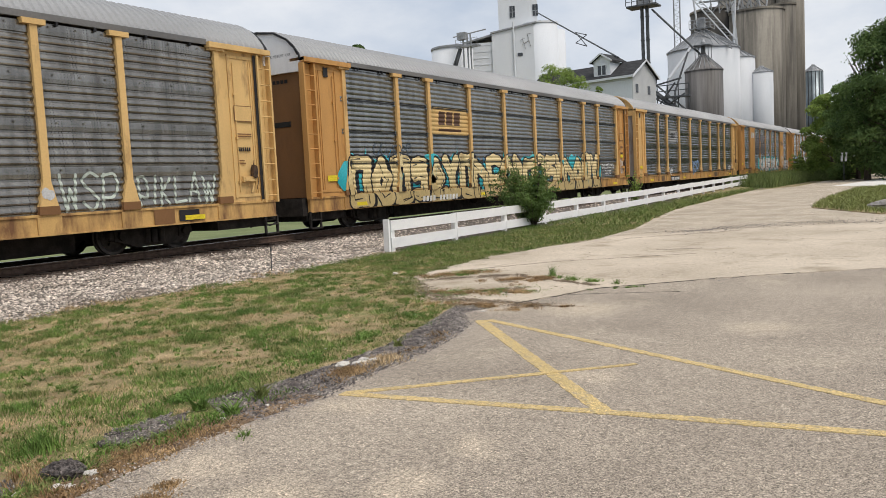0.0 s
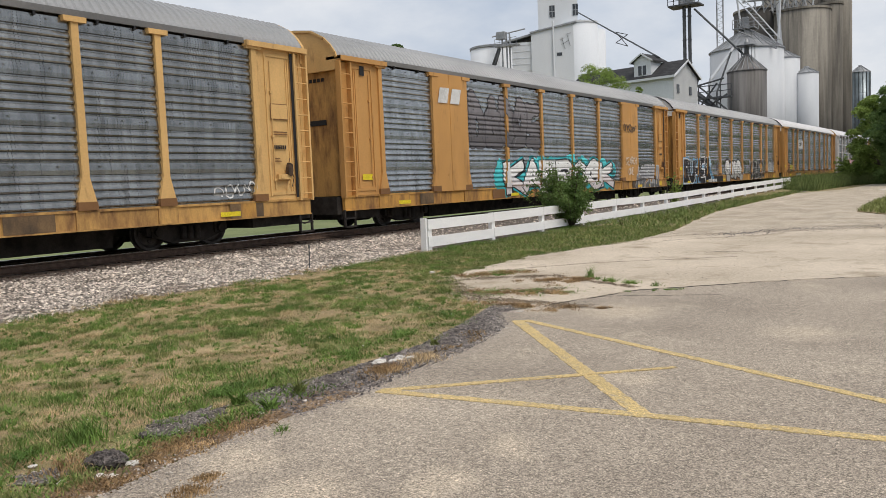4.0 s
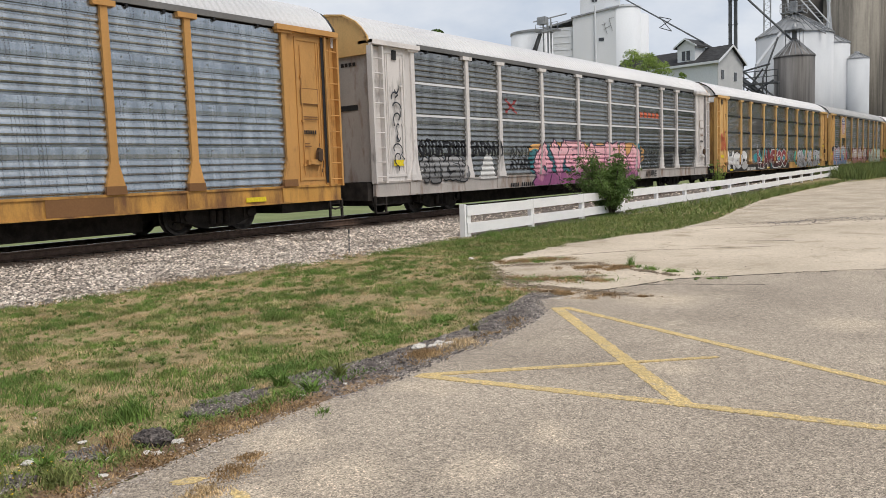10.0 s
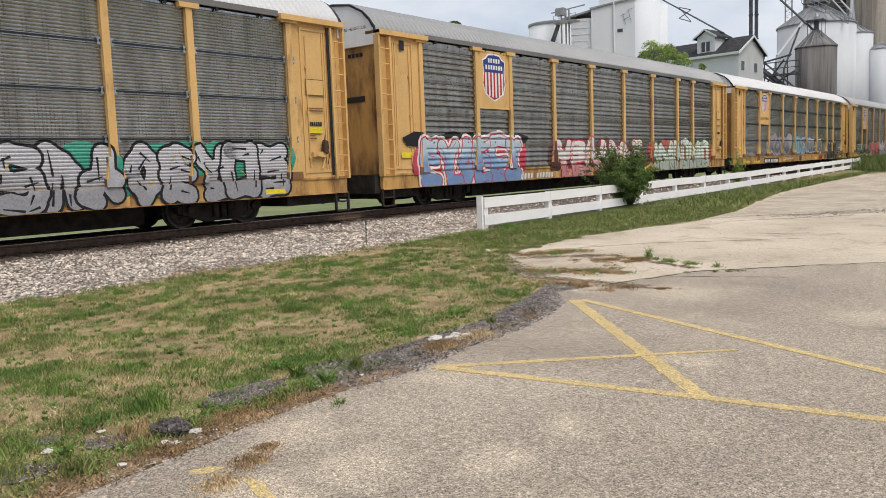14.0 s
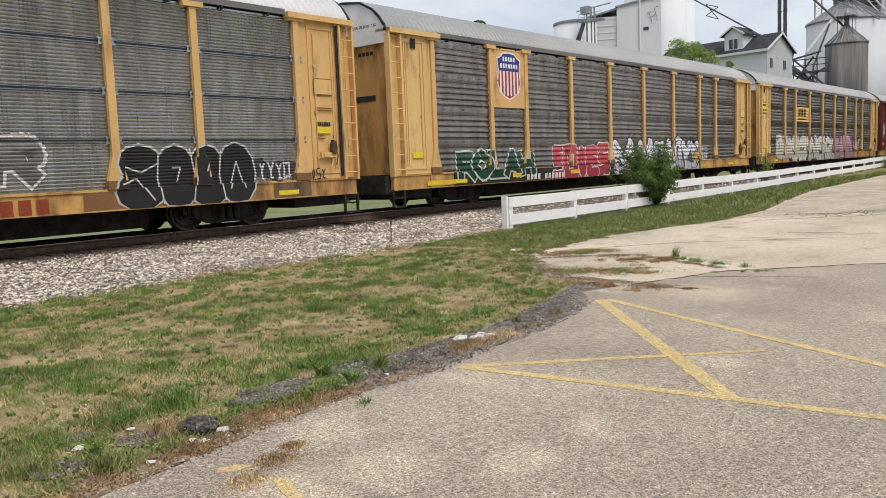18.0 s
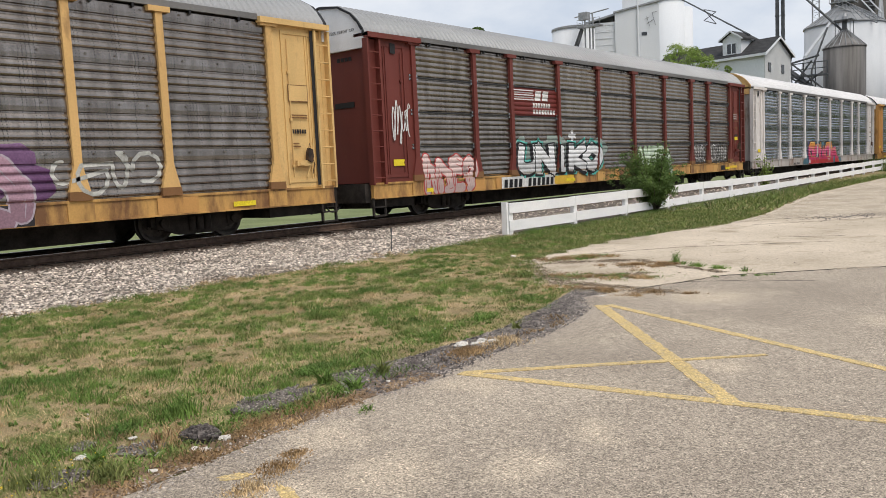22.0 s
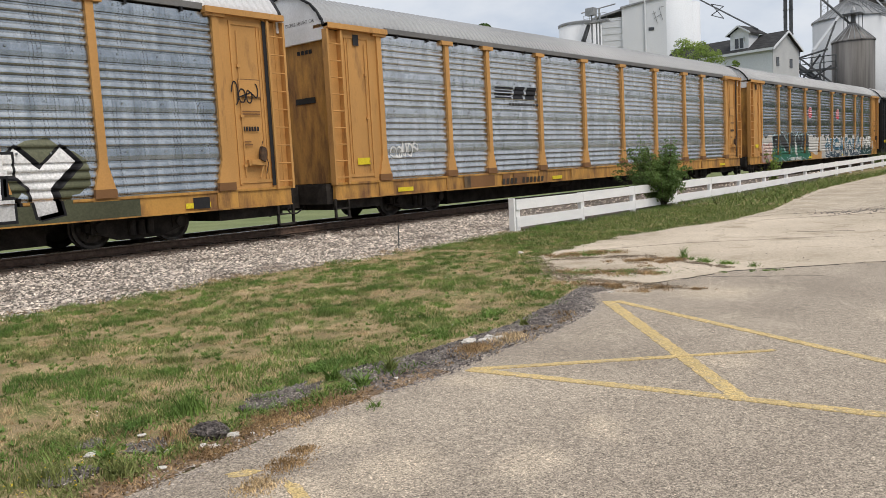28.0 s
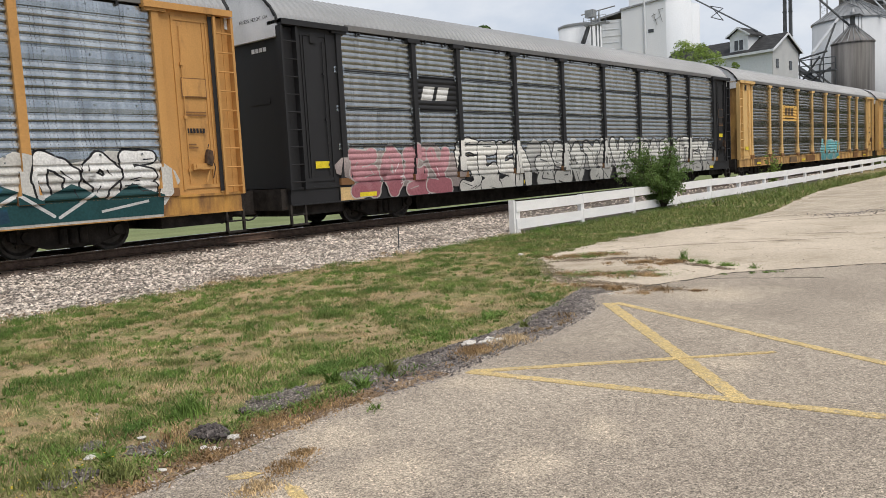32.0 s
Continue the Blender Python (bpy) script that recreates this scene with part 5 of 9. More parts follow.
def dress_4(car):
    FLUSH.clear()
    for k in range(8):
        spray(car, "emblem_bar", [rect(6.85 + 0.275 * k, 6.97 + 0.275 * k + 0.06 * (k == 6), 3.24, 3.60 if k == 0 else 3.5)], ink(0.035, 0.05, 0.045), 3)
    black, white = (0.015, 0.015, 0.02), (0.68, 0.68, 0.68)
    art(car, (1.5, 4.9, 0.62, 2.15), black, CHALK, 41, word="BUH", cloud=None, shine=(0.35, 0.5, 0.62), bold=0.34, block=True, halo=(0.16, 0.34, 0.52), label="black block-letter graffiti with white outline")
    for k, side in enumerate((((6.57, 2.31), (6.97, 2.32), (7.36, 1.8), (6.91, 1.91)), ((6.91, 1.91), (7.36, 1.8), (7.22, 1.49), (6.73, 1.5)), ((6.73, 1.5), (7.22, 1.49), (7.89, 0.77), (7.2, 0.75)))):
        spray(car, "graffiti_shade", [side], fade((0.08, 0.22, 0.34), (0.04, 0.08, 0.16), (0.34, 0.50, 0.62), 0.9, 2.0), 1 + 0.3 * k, "pale blue shaded side of a letter")
    for k, body in enumerate((((4.67, 2.19), (5.93, 2.25), (5.77, 0.44), (4.89, 0.51), (4.61, 0.95)), ((5.99, 2.16), (6.57, 2.26), (6.91, 1.91), (6.73, 1.5), (6.46, 0.39), (5.77, 0.44)), ((6.34, 1.46), (6.73, 1.5), (7.3, 0.75), (7.17, 0.33), (6.35, 0.4)))):
        spray(car, "letter", [body], ink(*black), 2.5 + 0.3 * k, "solid black block letter" if k == 0 else "")
    spray(car, "graffiti_shade", [((5.34, 1.8), (5.82, 1.84), (5.79, 1.52), (5.27, 1.49))], ink(0.26, 0.44, 0.60), 4, "pale blue notch in a letter")
    rims(car, (((5.07, 2.24), (5.02, 2.01), (4.82, 1.04), (4.96, 0.95), (5.8, 1.0), (5.77, 0.64)), ((5.04, 2.19), (5.93, 2.25), (5.82, 1.84), (5.34, 1.8), (5.27, 1.49), (5.81, 1.47), (5.76, 1.18), (5.52, 1.05)), ((5.78, 0.59), (5.97, 2.14), (6.57, 2.26), (6.91, 1.91), (6.69, 1.5), (7.09, 1.02), (7.2, 0.7)), ((6.14, 1.71), (6.22, 1.81), (6.22, 1.56), (6.14, 1.71))), white, 0.075, 5)
    spray(car, "reflector", [rect(6.05, 6.45, 0.68, 0.78)], ink(*GLOW), 8)
    swells = ((11.18, 1.55, 0.58, 0.53), (11.21, 0.89, 0.45, 0.5), (12.21, 1.37, 0.56, 0.58), (12.96, 1.35, 0.55, 0.64), (13.97, 1.46, 0.72, 0.62), (14.62, 1.09, 0.48, 0.54))
    for k, (x, z, rx, rz) in enumerate(swells):
        spray(car, "letter_outline", [ring(x, z, rx + 0.09, rz + 0.09)], ink(*INKY), 1 + 0.05 * k, "silver bubble graffiti with black outline" if k == 0 else "")
    for k, (x, z, rx, rz) in enumerate(swells):
        spray(car, "letter", [ring(x, z, rx, rz)], fade((0.34, 0.34, 0.33), (0.56, 0.56, 0.55), (0.62, 0.62, 0.61), 0.8, 2.0), 2 + 0.2 * k)
    rims(car, (((10.78, 1.65), (10.99, 1.27), (11.34, 1.42), (11.48, 1.0), (11.77, 1.38), (12.04, 0.98)), ((11.99, 1.89), (12.44, 1.43), (12.9, 0.64)), ((12.36, 2.01), (12.93, 1.01), (13.29, 1.81), (13.64, 1.95)), ((13.68, 1.74), (13.78, 1.19), (14.24, 0.94), (14.8, 1.16)), ((13.98, 1.6), (14.28, 1.46)), ((11.55, 1.95), (11.79, 1.63), (11.68, 1.38))), INKY, 0.06, 5)
    art(car, (17.2, 21.5, 0.75, 1.95), (0.03, 0.03, 0.03), (0.58, 0.58, 0.56), 43, count=6, label="black bubble graffiti with white outline")
    spray(car, "graffiti", [[(22.9 + 0.47 * k, 1.1), (23.36 + 0.47 * k, 1.12), (23.3 + 0.47 * k, 1.75 + 0.12 * (k % 2)), (23.15 + 0.47 * k, 2.2 - 0.14 * (k % 3)), (22.98 + 0.47 * k, 1.8)] for k in range(5)], ink(0.60, 0.61, 0.62), 1, "white sprayed fill of tall letters")
    scribble(car, (22.85, 25.3, 1.08, 2.22), INKY, 45, 5, 0.08, "tall thin black letters over white", "AILOU")
    scribble(car, (8.3, 9.0, 1.2, 1.9), INKY, 46, 6, 0.04)
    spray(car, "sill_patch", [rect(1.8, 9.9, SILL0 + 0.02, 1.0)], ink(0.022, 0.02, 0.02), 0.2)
    number_bars(car, 6.5, 8.4)


def dress_5(car):
    bracket_emblem(car, 7.2, 8.75, 3.05, 3.8, field=(0.68, 0.69, 0.70))
    number_bars(car, 5.5, 7.7, back=INKY)
    art(car, (1.95, 3.2, 1.05, 1.7), (0.30, 0.14, 0.06), (0.06, 0.03, 0.02), 51, count=3, label="small brown sprayed figure-like blob")
    spray(car, "tag", mist(2.95, 4.25, 1.2, 1.65, 52, 5), ink(0.55, 0.5, 0.06), 1)
    spray(car, "reflector", [rect(10.2, 10.9, 0.68, 0.78)], ink(*GLOW), 2)


def dress_6(car):
    pale_bands(car)
    spray(car, "graffiti_mist", mist(8.7, 18.4, 1.3, 2.12, 60, 16), ink(0.62, 0.34, 0.12), -0.2, "orange mist round the piece")
    art(car, (8.9, 18.1, 0.66, 2.02), (0.70, 0.33, 0.40), (0.04, 0.02, 0.045), 61, count=8, cloud=(0.02, 0.13, 0.15), tone=(0.26, 0.08, 0.19), top=(0.74, 0.42, 0.46), shine=(0.8, 0.66, 0.68), bold=0.24, block=True, label="pink and purple wild-style graffiti piece on dark teal")
    scrawl(car, (2.05, 4.5, 1.72, 2.2), INKY, 62, 8, 0.09, "rows of black scrawled tags")
    scrawl(car, (4.65, 6.6, 1.72, 2.2), INKY, 67, 6, 0.09)
    art(car, (2.1, 4.5, 1.0, 1.62), (0.22, 0.22, 0.225), INKY, 63, count=5, bold=0.36, label="grey bubble graffiti with black outline")
    scrawl(car, (7.1, 8.7, 1.62, 2.05), (0.05, 0.05, 0.05), 64, 4, 0.05)
    scribble(car, (7.1, 8.7, 1.2, 1.55), INKY, 68, 6, 0.07, "", "AYARE")
    spray(car, "graffiti", [[(5.2, 0.95), (6.2, 0.95), (5.95, 1.75), (5.55, 1.75)]], ink(*CHALK), 2)
    for p, q in (((6.95, 3.2), (7.6, 3.62)), ((6.95, 3.62), (7.6, 3.2))):
        spray(car, "emblem", [stroke(p, q, 0.09)], ink(0.30, 0.06, 0.06), 2)
    spray(car, "tag", lettered("HOURGLASS", 7.7, 9.3, 3.36, 3.54), ink(0.07, 0.07, 0.075), 2)
    bars(car, 18.3, 20.6, 3.38, 3.62, 5, ink(0.55, 0.12, 0.05))
    rng = random.Random(690)
    lines = []
    for g in range(8):
        top, side = 3.72 - 0.29 * g, rng.choice((-1, 1))
        cx, tilt, rx, rz = 1.0 + rng.uniform(-0.07, 0.07), rng.uniform(0, 6.2), rng.uniform(0.07, 0.17), rng.uniform(0.09, 0.17)
        arc = [(cx + rx * math.cos(tilt + side * k * 0.62) + 0.012 * k, top - rz * math.sin(tilt + side * k * 0.62) - 0.012 * k) for k in range(rng.randint(5, 9))]
        arc.append((arc[-1][0] + rng.uniform(-0.16, 0.16), arc[-1][1] - rng.uniform(0.08, 0.22)))
        lines += [stroke(p, q, rng.uniform(0.028, 0.05)) for p, q in zip(arc, arc[1:])]
    tagged(spray(car, "tag", lines, ink(0.03, 0.035, 0.045), 3), "black scrawled tag running down the white end panel", kind="stuff")
    number_bars(car, 7.05, 8.6, 0.6, 0.78, colour=INKY)
    scrawl(car, (18.2, 20.55, 1.94, 2.25), (0.04, 0.045, 0.045), 66, 10, 0.055)
    scrawl(car, (18.2, 20.5, 1.45, 1.88), (0.05, 0.055, 0.055), 70, 7, 0.10, "bold black scrawled tags")
    scrawl(car, (18.3, 20.4, 1.04, 1.38), (0.04, 0.045, 0.045), 71, 6, 0.07)
    spray(car, "tag", lettered("AYARE", 18.75, 20.05, 0.66, 0.92, 0.02, 72, 0.08), ink(*INKY), 3)
    scrawl(car, (20.95, 22.5, 1.82, 2.1), INKY, 73, 6, 0.07)
    scrawl(car, (20.9, 22.2, 1.15, 1.68), (0.025, 0.025, 0.025), 74, 4, 0.13)
    scrawl(car, (22.8, 24.15, 1.64, 1.98), INKY, 75, 6, 0.055)
    scribble(car, (23.1, 23.9, 1.2, 1.58), INKY, 76, 7, 0.035)
    scrawl(car, (24.3, 25.35, 1.95, 2.22), INKY, 77, 5, 0.035)
    scrawl(car, (24.3, 25.3, 1.3, 1.8), (0.04, 0.045, 0.045), 78, 4, 0.035)


def dress_7(car):
    spray(car, "emblem_field", [rect(6.6, 9.3, 2.92, 3.86)], ink(0.085, 0.085, 0.085), 1, "dark grey painted emblem field")
    spray(car, "emblem_bar", [rect(6.8, 7.9, 3.5 + k * 0.09, 3.53 + k * 0.09) for k in range(3)], ink(0.3, 0.3, 0.3), 2)
    bars(car, 7.9, 9.2, 3.02, 3.18, 8, ink(0.03, 0.03, 0.03))
    bars(car, 7.9, 9.2, 3.25, 3.4, 8, ink(0.03, 0.03, 0.03))
    art(car, (1.95, 5.9, 0.64, 1.95), (0.62, 0.62, 0.62), INKY, 73, word="HOC", tone=(0.4, 0.4, 0.4), bold=0.44, label="silver bubble graffiti with black outline")
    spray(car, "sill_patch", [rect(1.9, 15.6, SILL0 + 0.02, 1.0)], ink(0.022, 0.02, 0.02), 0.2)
    spray(car, "graffiti_mist", mist(7.8, 15.3, 0.95, 1.9, 79, 12), fade((0.03, 0.20, 0.24), (0.03, 0.30, 0.34), (0.05, 0.36, 0.40), 0.8, 2.0), 0, "turquoise mist round the piece")
    rng = random.Random(78)
    for k in range(16):
        x, z = 8.2 + 6.6 * (k + rng.random()) / 16, rng.uniform(1.2, 1.9)
        spray(car, "spray_flame", [convex([(x, z), (x + rng.uniform(0.1, 0.3), z + rng.uniform(0.05, 0.25)), (x - rng.uniform(0.05, 0.3), z + rng.uniform(0.1, 0.3)), (x + 0.05, z - 0.5)])], ink(*rng.choice(((0.30, 0.03, 0.045), (0.05, 0.36, 0.40), (0.03, 0.02, 0.025)))), 0.3, "")
    art(car, (8.0, 15.1, 0.64, 2.0), (0.20, 0.018, 0.028), CHALK, 74, word="LAMBOO", halo=(0.02, 0.02, 0.024), tone=(0.03, 0.012, 0.015), bold=0.21, block=True, label="dark red graffiti piece on a turquoise mist")
    rims(car, (((8.6, 2.0), (8.25, 1.6), (8.9, 1.3), (8.4, 0.75)), ), CHALK, 0.05, 7)
    art(car, (17.6, 25.2, 0.75, 1.75), (0.40, 0.40, 0.43), INKY, 75, count=9, cloud=(0.03, 0.24, 0.17), tone=(0.26, 0.26, 0.28), shine=(0.5, 0.42, 0.06), bold=0.3, label="silver wild-style graffiti edged black on green mist")
    scribble(car, (0.8, 1.6, 1.85, 2.95), (0.5, 0.08, 0.05), 76, 12, 0.04)
    number_bars(car, 5.75, 7.5)


def dress_8(car):
    shield(car, 4.92, 6.22, 3.2, 4.74, (POSTS[1], POSTS[2], 2.96))
    spray(car, "graffiti_puff", mist(1.4, 7.3, 1.7, 2.15, 80, 13), ink(*INKY), -0.2, "black puffs above the piece")
    art(car, (1.75, 7.1, 0.64, 1.95), (0.20, 0.32, 0.48), (0.50, 0.04, 0.07), 81, count=6, cloud=(0.42, 0.05, 0.08), tone=(0.16, 0.24, 0.42), top=(0.42, 0.50, 0.56), bold=0.3, halo=(0.72, 0.66, 0.66), label="blue and silver graffiti piece edged red and white")
    art(car, (9.5, 16.9, 0.64, 1.9), (0.55, 0.52, 0.5), (0.40, 0.04, 0.06), 82, count=7, cloud=(0.08, 0.03, 0.03), tone=(0.45, 0.2, 0.2), label="white and red graffiti piece")
    art(car, (17.9, 24.8, 0.7, 1.85), (0.5, 0.55, 0.48), (0.06, 0.12, 0.05), 83, count=8, cloud=(0.3, 0.05, 0.03), label="white and green graffiti piece with red mist")
    number_bars(car, 7.0, 9.2)


def dress_9(car):
    shield(car, 5.0, 6.1, 3.62, 4.72, (POSTS[1], POSTS[2], 2.92), True)
    art(car, (6.75, 11.0, 1.05, 2.25), (0.15, 0.145, 0.14), (0.42, 0.38, 0.5), 91, word="KONG", block=True, cloud=(0.25, 0.23, 0.24), shine=(0.5, 0.48, 0.2), label="grey block-letter graffiti with a lilac rim")
    art(car, (12.4, 15.95, 1.05, 2.2), (0.15, 0.15, 0.15), (0.36, 0.50, 0.60), 92, word="INDO", block=True, bold=0.34, cloud=(0.10, 0.24, 0.36), tone=(0.12, 0.22, 0.32), shine=(0.5, 0.56, 0.6), label="grey block-letter graffiti with a pale blue rim")
    art(car, (15.95, 19.4, 1.1, 2.15), (0.17, 0.165, 0.155), (0.62, 0.61, 0.60), 93, word="ELOR", block=True, bold=0.3, top=(0.3, 0.29, 0.28), label="bare block letters with a white rim")
    bars(car, 18.55, 19.5, 0.62, 0.9, 3, ink(0.25, 0.05, 0.02))
    spray(car, "tag_field", mist(24.2, 25.15, 1.0, 1.5, 97, 5), ink(0.05, 0.05, 0.05), 0.5, "black background of a small tag")
    scrawl(car, (24.2, 25.15, 1.05, 1.5), (0.6, 0.6, 0.6), 96, 4, 0.055, "small white tag")
    scrawl(car, (25.7, 26.2, 1.0, 1.3), (0.05, 0.045, 0.04), 98, 3, 0.04)
    scrawl(car, (17.0, 19.2, 1.2, 1.9), (0.42, 0.42, 0.41), 99, 5, 0.035, "faint white scrawl")
    swells = ((21.3, 1.5, 0.5, 0.36), (21.25, 0.95, 0.52, 0.42), (22.1, 1.2, 0.5, 0.66), (22.85, 1.3, 0.45, 0.56), (22.85, 0.95, 0.5, 0.42), (23.6, 1.22, 0.5, 0.68))
    for x, z, rx, rz in swells:
        spray(car, "letter_outline", [ring(x, z, rx + 0.05, rz + 0.05)], ink(0.5, 0.5, 0.5), 1)
    for k, (x, z, rx, rz) in enumerate(swells):
        spray(car, "letter", [ring(x, z, rx, rz)], ink(0.02, 0.02, 0.022), 2 + 0.2 * k, "black bubble graffiti with thin white rim" if k == 0 else "")
    rims(car, (((20.95, 1.45), (21.3, 1.32), (21.7, 1.5)), ((20.85, 1.1), (21.2, 1.2), (21.55, 0.75)), ((21.72, 1.75), (21.66, 1.2), (21.75, 0.66)), ((22.45, 1.8), (22.55, 1.2), (22.45, 0.66)), ((22.0, 1.4), (22.2, 1.4), (22.1, 1.1)), ((22.8, 1.3), (22.9, 1.55)), ((23.22, 1.75), (23.15, 1.2), (23.25, 0.66)), ((23.4, 0.9), (23.6, 1.5), (23.8, 0.9))), (0.55, 0.55, 0.55), 0.035, 5)
    number_bars(car, 5.6, 8.4, back=(0.05, 0.05, 0.05))
    scribble(car, (9.6, 11.8, 0.7, 0.9), CHALK, 95, 20, 0.025)
    spray(car, "reflector", [rect(3.6, 4.7, 0.66, 0.78)], ink(*GLOW), 2)


def dress_10(car):
    shield(car, 4.94, 6.22, 3.2, 4.72, (POSTS[1], POSTS[2], 2.96))
    art(car, (2.75, 6.95, 0.68, 1.72), (0.012, 0.055, 0.03), (0.5, 0.56, 0.5), 101, word="ROLAH", block=True, label="dark green block-letter graffiti with pale rim")
    art(car, (8.1, 12.0, 0.68, 1.7), (0.40, 0.05, 0.07), (0.68, 0.66, 0.66), 102, count=5, tone=(0.3, 0.03, 0.05), bold=0.34, label="red bubble graffiti with white rim")
    art(car, (12.5, 20.6, 0.66, 1.85), (0.56, 0.57, 0.62), (0.05, 0.05, 0.07), 103, count=9, tone=(0.4, 0.4, 0.46), bold=0.3, label="silver and lilac graffiti piece")
    spray(car, "letter", [[(20.05, 1.2), (20.45, 0.75), (20.85, 1.15), (20.45, 1.55)]], ink(0.56, 0.36, 0.12), 6, "orange pointed end of the piece")
    rims(car, (((19.4, 1.6), (19.98, 2.02), (20.85, 1.15), (20.3, 0.68)), ((20.05, 1.2), (20.45, 1.55)), ((20.05, 1.2), (20.45, 0.75))), INKY, 0.06, 7)
    spray(car, "tag_field", [[(20.75, 0.98), (21.75, 0.98), (21.72, 1.6), (20.6, 1.62)]], ink(0.5, 0.49, 0.48), 1, "white sprayed field under black tags")
    scrawl(car, (20.85, 21.7, 1.3, 1.56), INKY, 104, 5, 0.045)
    scrawl(car, (20.95, 22.1, 1.02, 1.22), INKY, 105, 5, 0.035)
    scrawl(car, (25.75, 26.1, 1.15, 1.75), INKY, 106, 4, 0.05, "black scrawl on the door panel")
    spray(car, "reflector", [rect(20.8, 21.4, 0.68, 0.78)], ink(*GLOW), 8)
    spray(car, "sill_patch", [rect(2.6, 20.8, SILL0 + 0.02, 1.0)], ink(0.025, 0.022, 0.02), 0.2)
    number_bars(car, 6.4, 8.8)
    for patch in (rect(1.4, 2.7, 0.66, 0.8), rect(5.6, 6.1, 0.75, 0.88), rect(9.2, 9.8, 0.75, 0.88)):
        spray(car, "reflector", [patch], ink(*GLOW), 5)


def dress_11(car):
    block_emblem(car, 6.62, 9.27, 3.0, 3.86, (0.66, 0.45, 0.12), (0.03, 0.025, 0.02))
    art(car, (3.2, 8.8, 0.95, 2.0), (0.50, 0.50, 0.42), (0.36, 0.36, 0.30), 111, count=6, cloud=(0.10, 0.12, 0.06), tone=(0.4, 0.4, 0.34), bold=0.3, top=(0.56, 0.56, 0.52), label="cream bubble graffiti")
    art(car, (8.9, 14.8, 0.72, 2.05), (0.56, 0.55, 0.50), (0.02, 0.02, 0.025), 112, count=7, cloud=(0.10, 0.035, 0.14), bold=0.22, block=True, drop=0.09, label="cream wild-style graffiti on purple mist")
    art(car, (15.2, 19.8, 0.72, 2.0), (0.36, 0.22, 0.28), (0.42, 0.36, 0.42), 113, count=4, cloud=(0.10, 0.04, 0.11), label="faded pink graffiti piece")
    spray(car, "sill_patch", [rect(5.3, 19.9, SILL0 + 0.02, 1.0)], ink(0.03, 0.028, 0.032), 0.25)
    number_bars(car, 5.9, 8.6)
    scribble(car, (20.2, 22.5, 1.1, 1.9), (0.45, 0.45, 0.42), 114, 8, 0.08)
    flat(car, "notice_plate", 0.62, 1.38, 3.35, 3.95, BLACK)
    flat(car, "notice_plate", 0.65, 1.35, 3.38, 3.92, LABEL, "yellow notice plate", y=-1.64)
    lettering(car, 0.72, 1.3, 3.72, 3.84, 6, BLACK, y=-1.643, seed=115)
    lettering(car, 0.72, 1.3, 3.45, 3.57, 8, BLACK, y=-1.643, seed=116)


def dress_12(car):
    spray(car, "emblem_field", [rect(6.6, 9.3, 2.92, 3.86)], ink(0.15, 0.025, 0.02), 1, "dark red painted emblem field")
    spray(car, "emblem_bar", [rect(6.7, 7.85, 3.45 + k * 0.075, 3.485 + k * 0.075) for k in range(5)], ink(*CHALK), 2)
    slabs(car, 7.9, 8.8, 3.45, 3.78, 2, ink(*CHALK), 0.08)
    bars(car, 7.8, 8.9, 3.22, 3.37, 7, ink(*CHALK))
    bars(car, 7.8, 9.2, 3.0, 3.15, 8, ink(*CHALK))
    art(car, (2.1, 4.5, 0.7, 1.65), (0.55, 0.42, 0.40), (0.42, 0.06, 0.06), 123, count=4, bold=0.3, label="pale pink graffiti with red outline")
    art(car, (6.75, 12.3, 0.9, 2.12), (0.64, 0.65, 0.66), INKY, 124, word="UNIKO", block=True, bold=0.27, halo=(0.10, 0.42, 0.36), cloud=(0.16, 0.20, 0.18), label="silver block-letter graffiti on turquoise with black outline", drop=-0.14)
    spray(car, "graffiti_mark", [rect(10.0, 10.5, 2.2, 2.36), rect(10.17, 10.33, 2.1, 2.48)], ink(0.62, 0.63, 0.64), 5)
    art(car, (15.3, 18.5, 0.8, 1.75), (0.42, 0.50, 0.40), (0.24, 0.38, 0.18), 125, count=5, label="pale green graffiti")
    scribble(car, (0.85, 1.6, 2.0, 3.2), CHALK, 126, 12, 0.035)
    for x0, x1, seed in ((20.95, 22.4, 127), (22.9, 25.1, 128)):
        spray(car, "graffiti_mist", mist(x0 + 0.1, x1 - 0.15, 1.08, 1.85, seed, 9), ink(0.11, 0.105, 0.10), 0.1, "dark smeared background")
        scrawl(car, (x0, x1, 1.02, 1.95), (0.05, 0.048, 0.045), seed, 5, 0.08, "smeared black strokes")
        scrawl(car, (x0 + 0.05, x1 - 0.05, 1.1, 1.9), (0.40, 0.40, 0.39), seed + 9, 6, 0.05, "grey sprayed strokes")
        scrawl(car, (x0 + 0.1, x1 - 0.1, 1.2, 1.9), (0.6, 0.6, 0.59), seed + 5, 3, 0.045, "white sprayed strokes")
    spray(car, "reflector", [rect(25.4, 26.3, 0.72, 0.84)], ink(*GLOW), 3)
    flat(car, "notice_plate", 24.2, 24.65, 0.66, 0.88, BLACK)
    for k in range(3):
        flat(car, "stencil_line", 25.85, 26.3, 3.16 + 0.1 * k, 3.2 + 0.1 * k, ink(0.5, 0.46, 0.44), y=-1.66)
    number_bars(car, 5.9, 8.9, 0.6, 0.9, back=CHALK, colour=INKY)
    spray(car, "sill_patch", [rect(2.2, 4.0, 0.62, 0.86), rect(8.9, 10.2, 0.62, 0.9)], ink(0.66, 0.42, 0.05), 1)


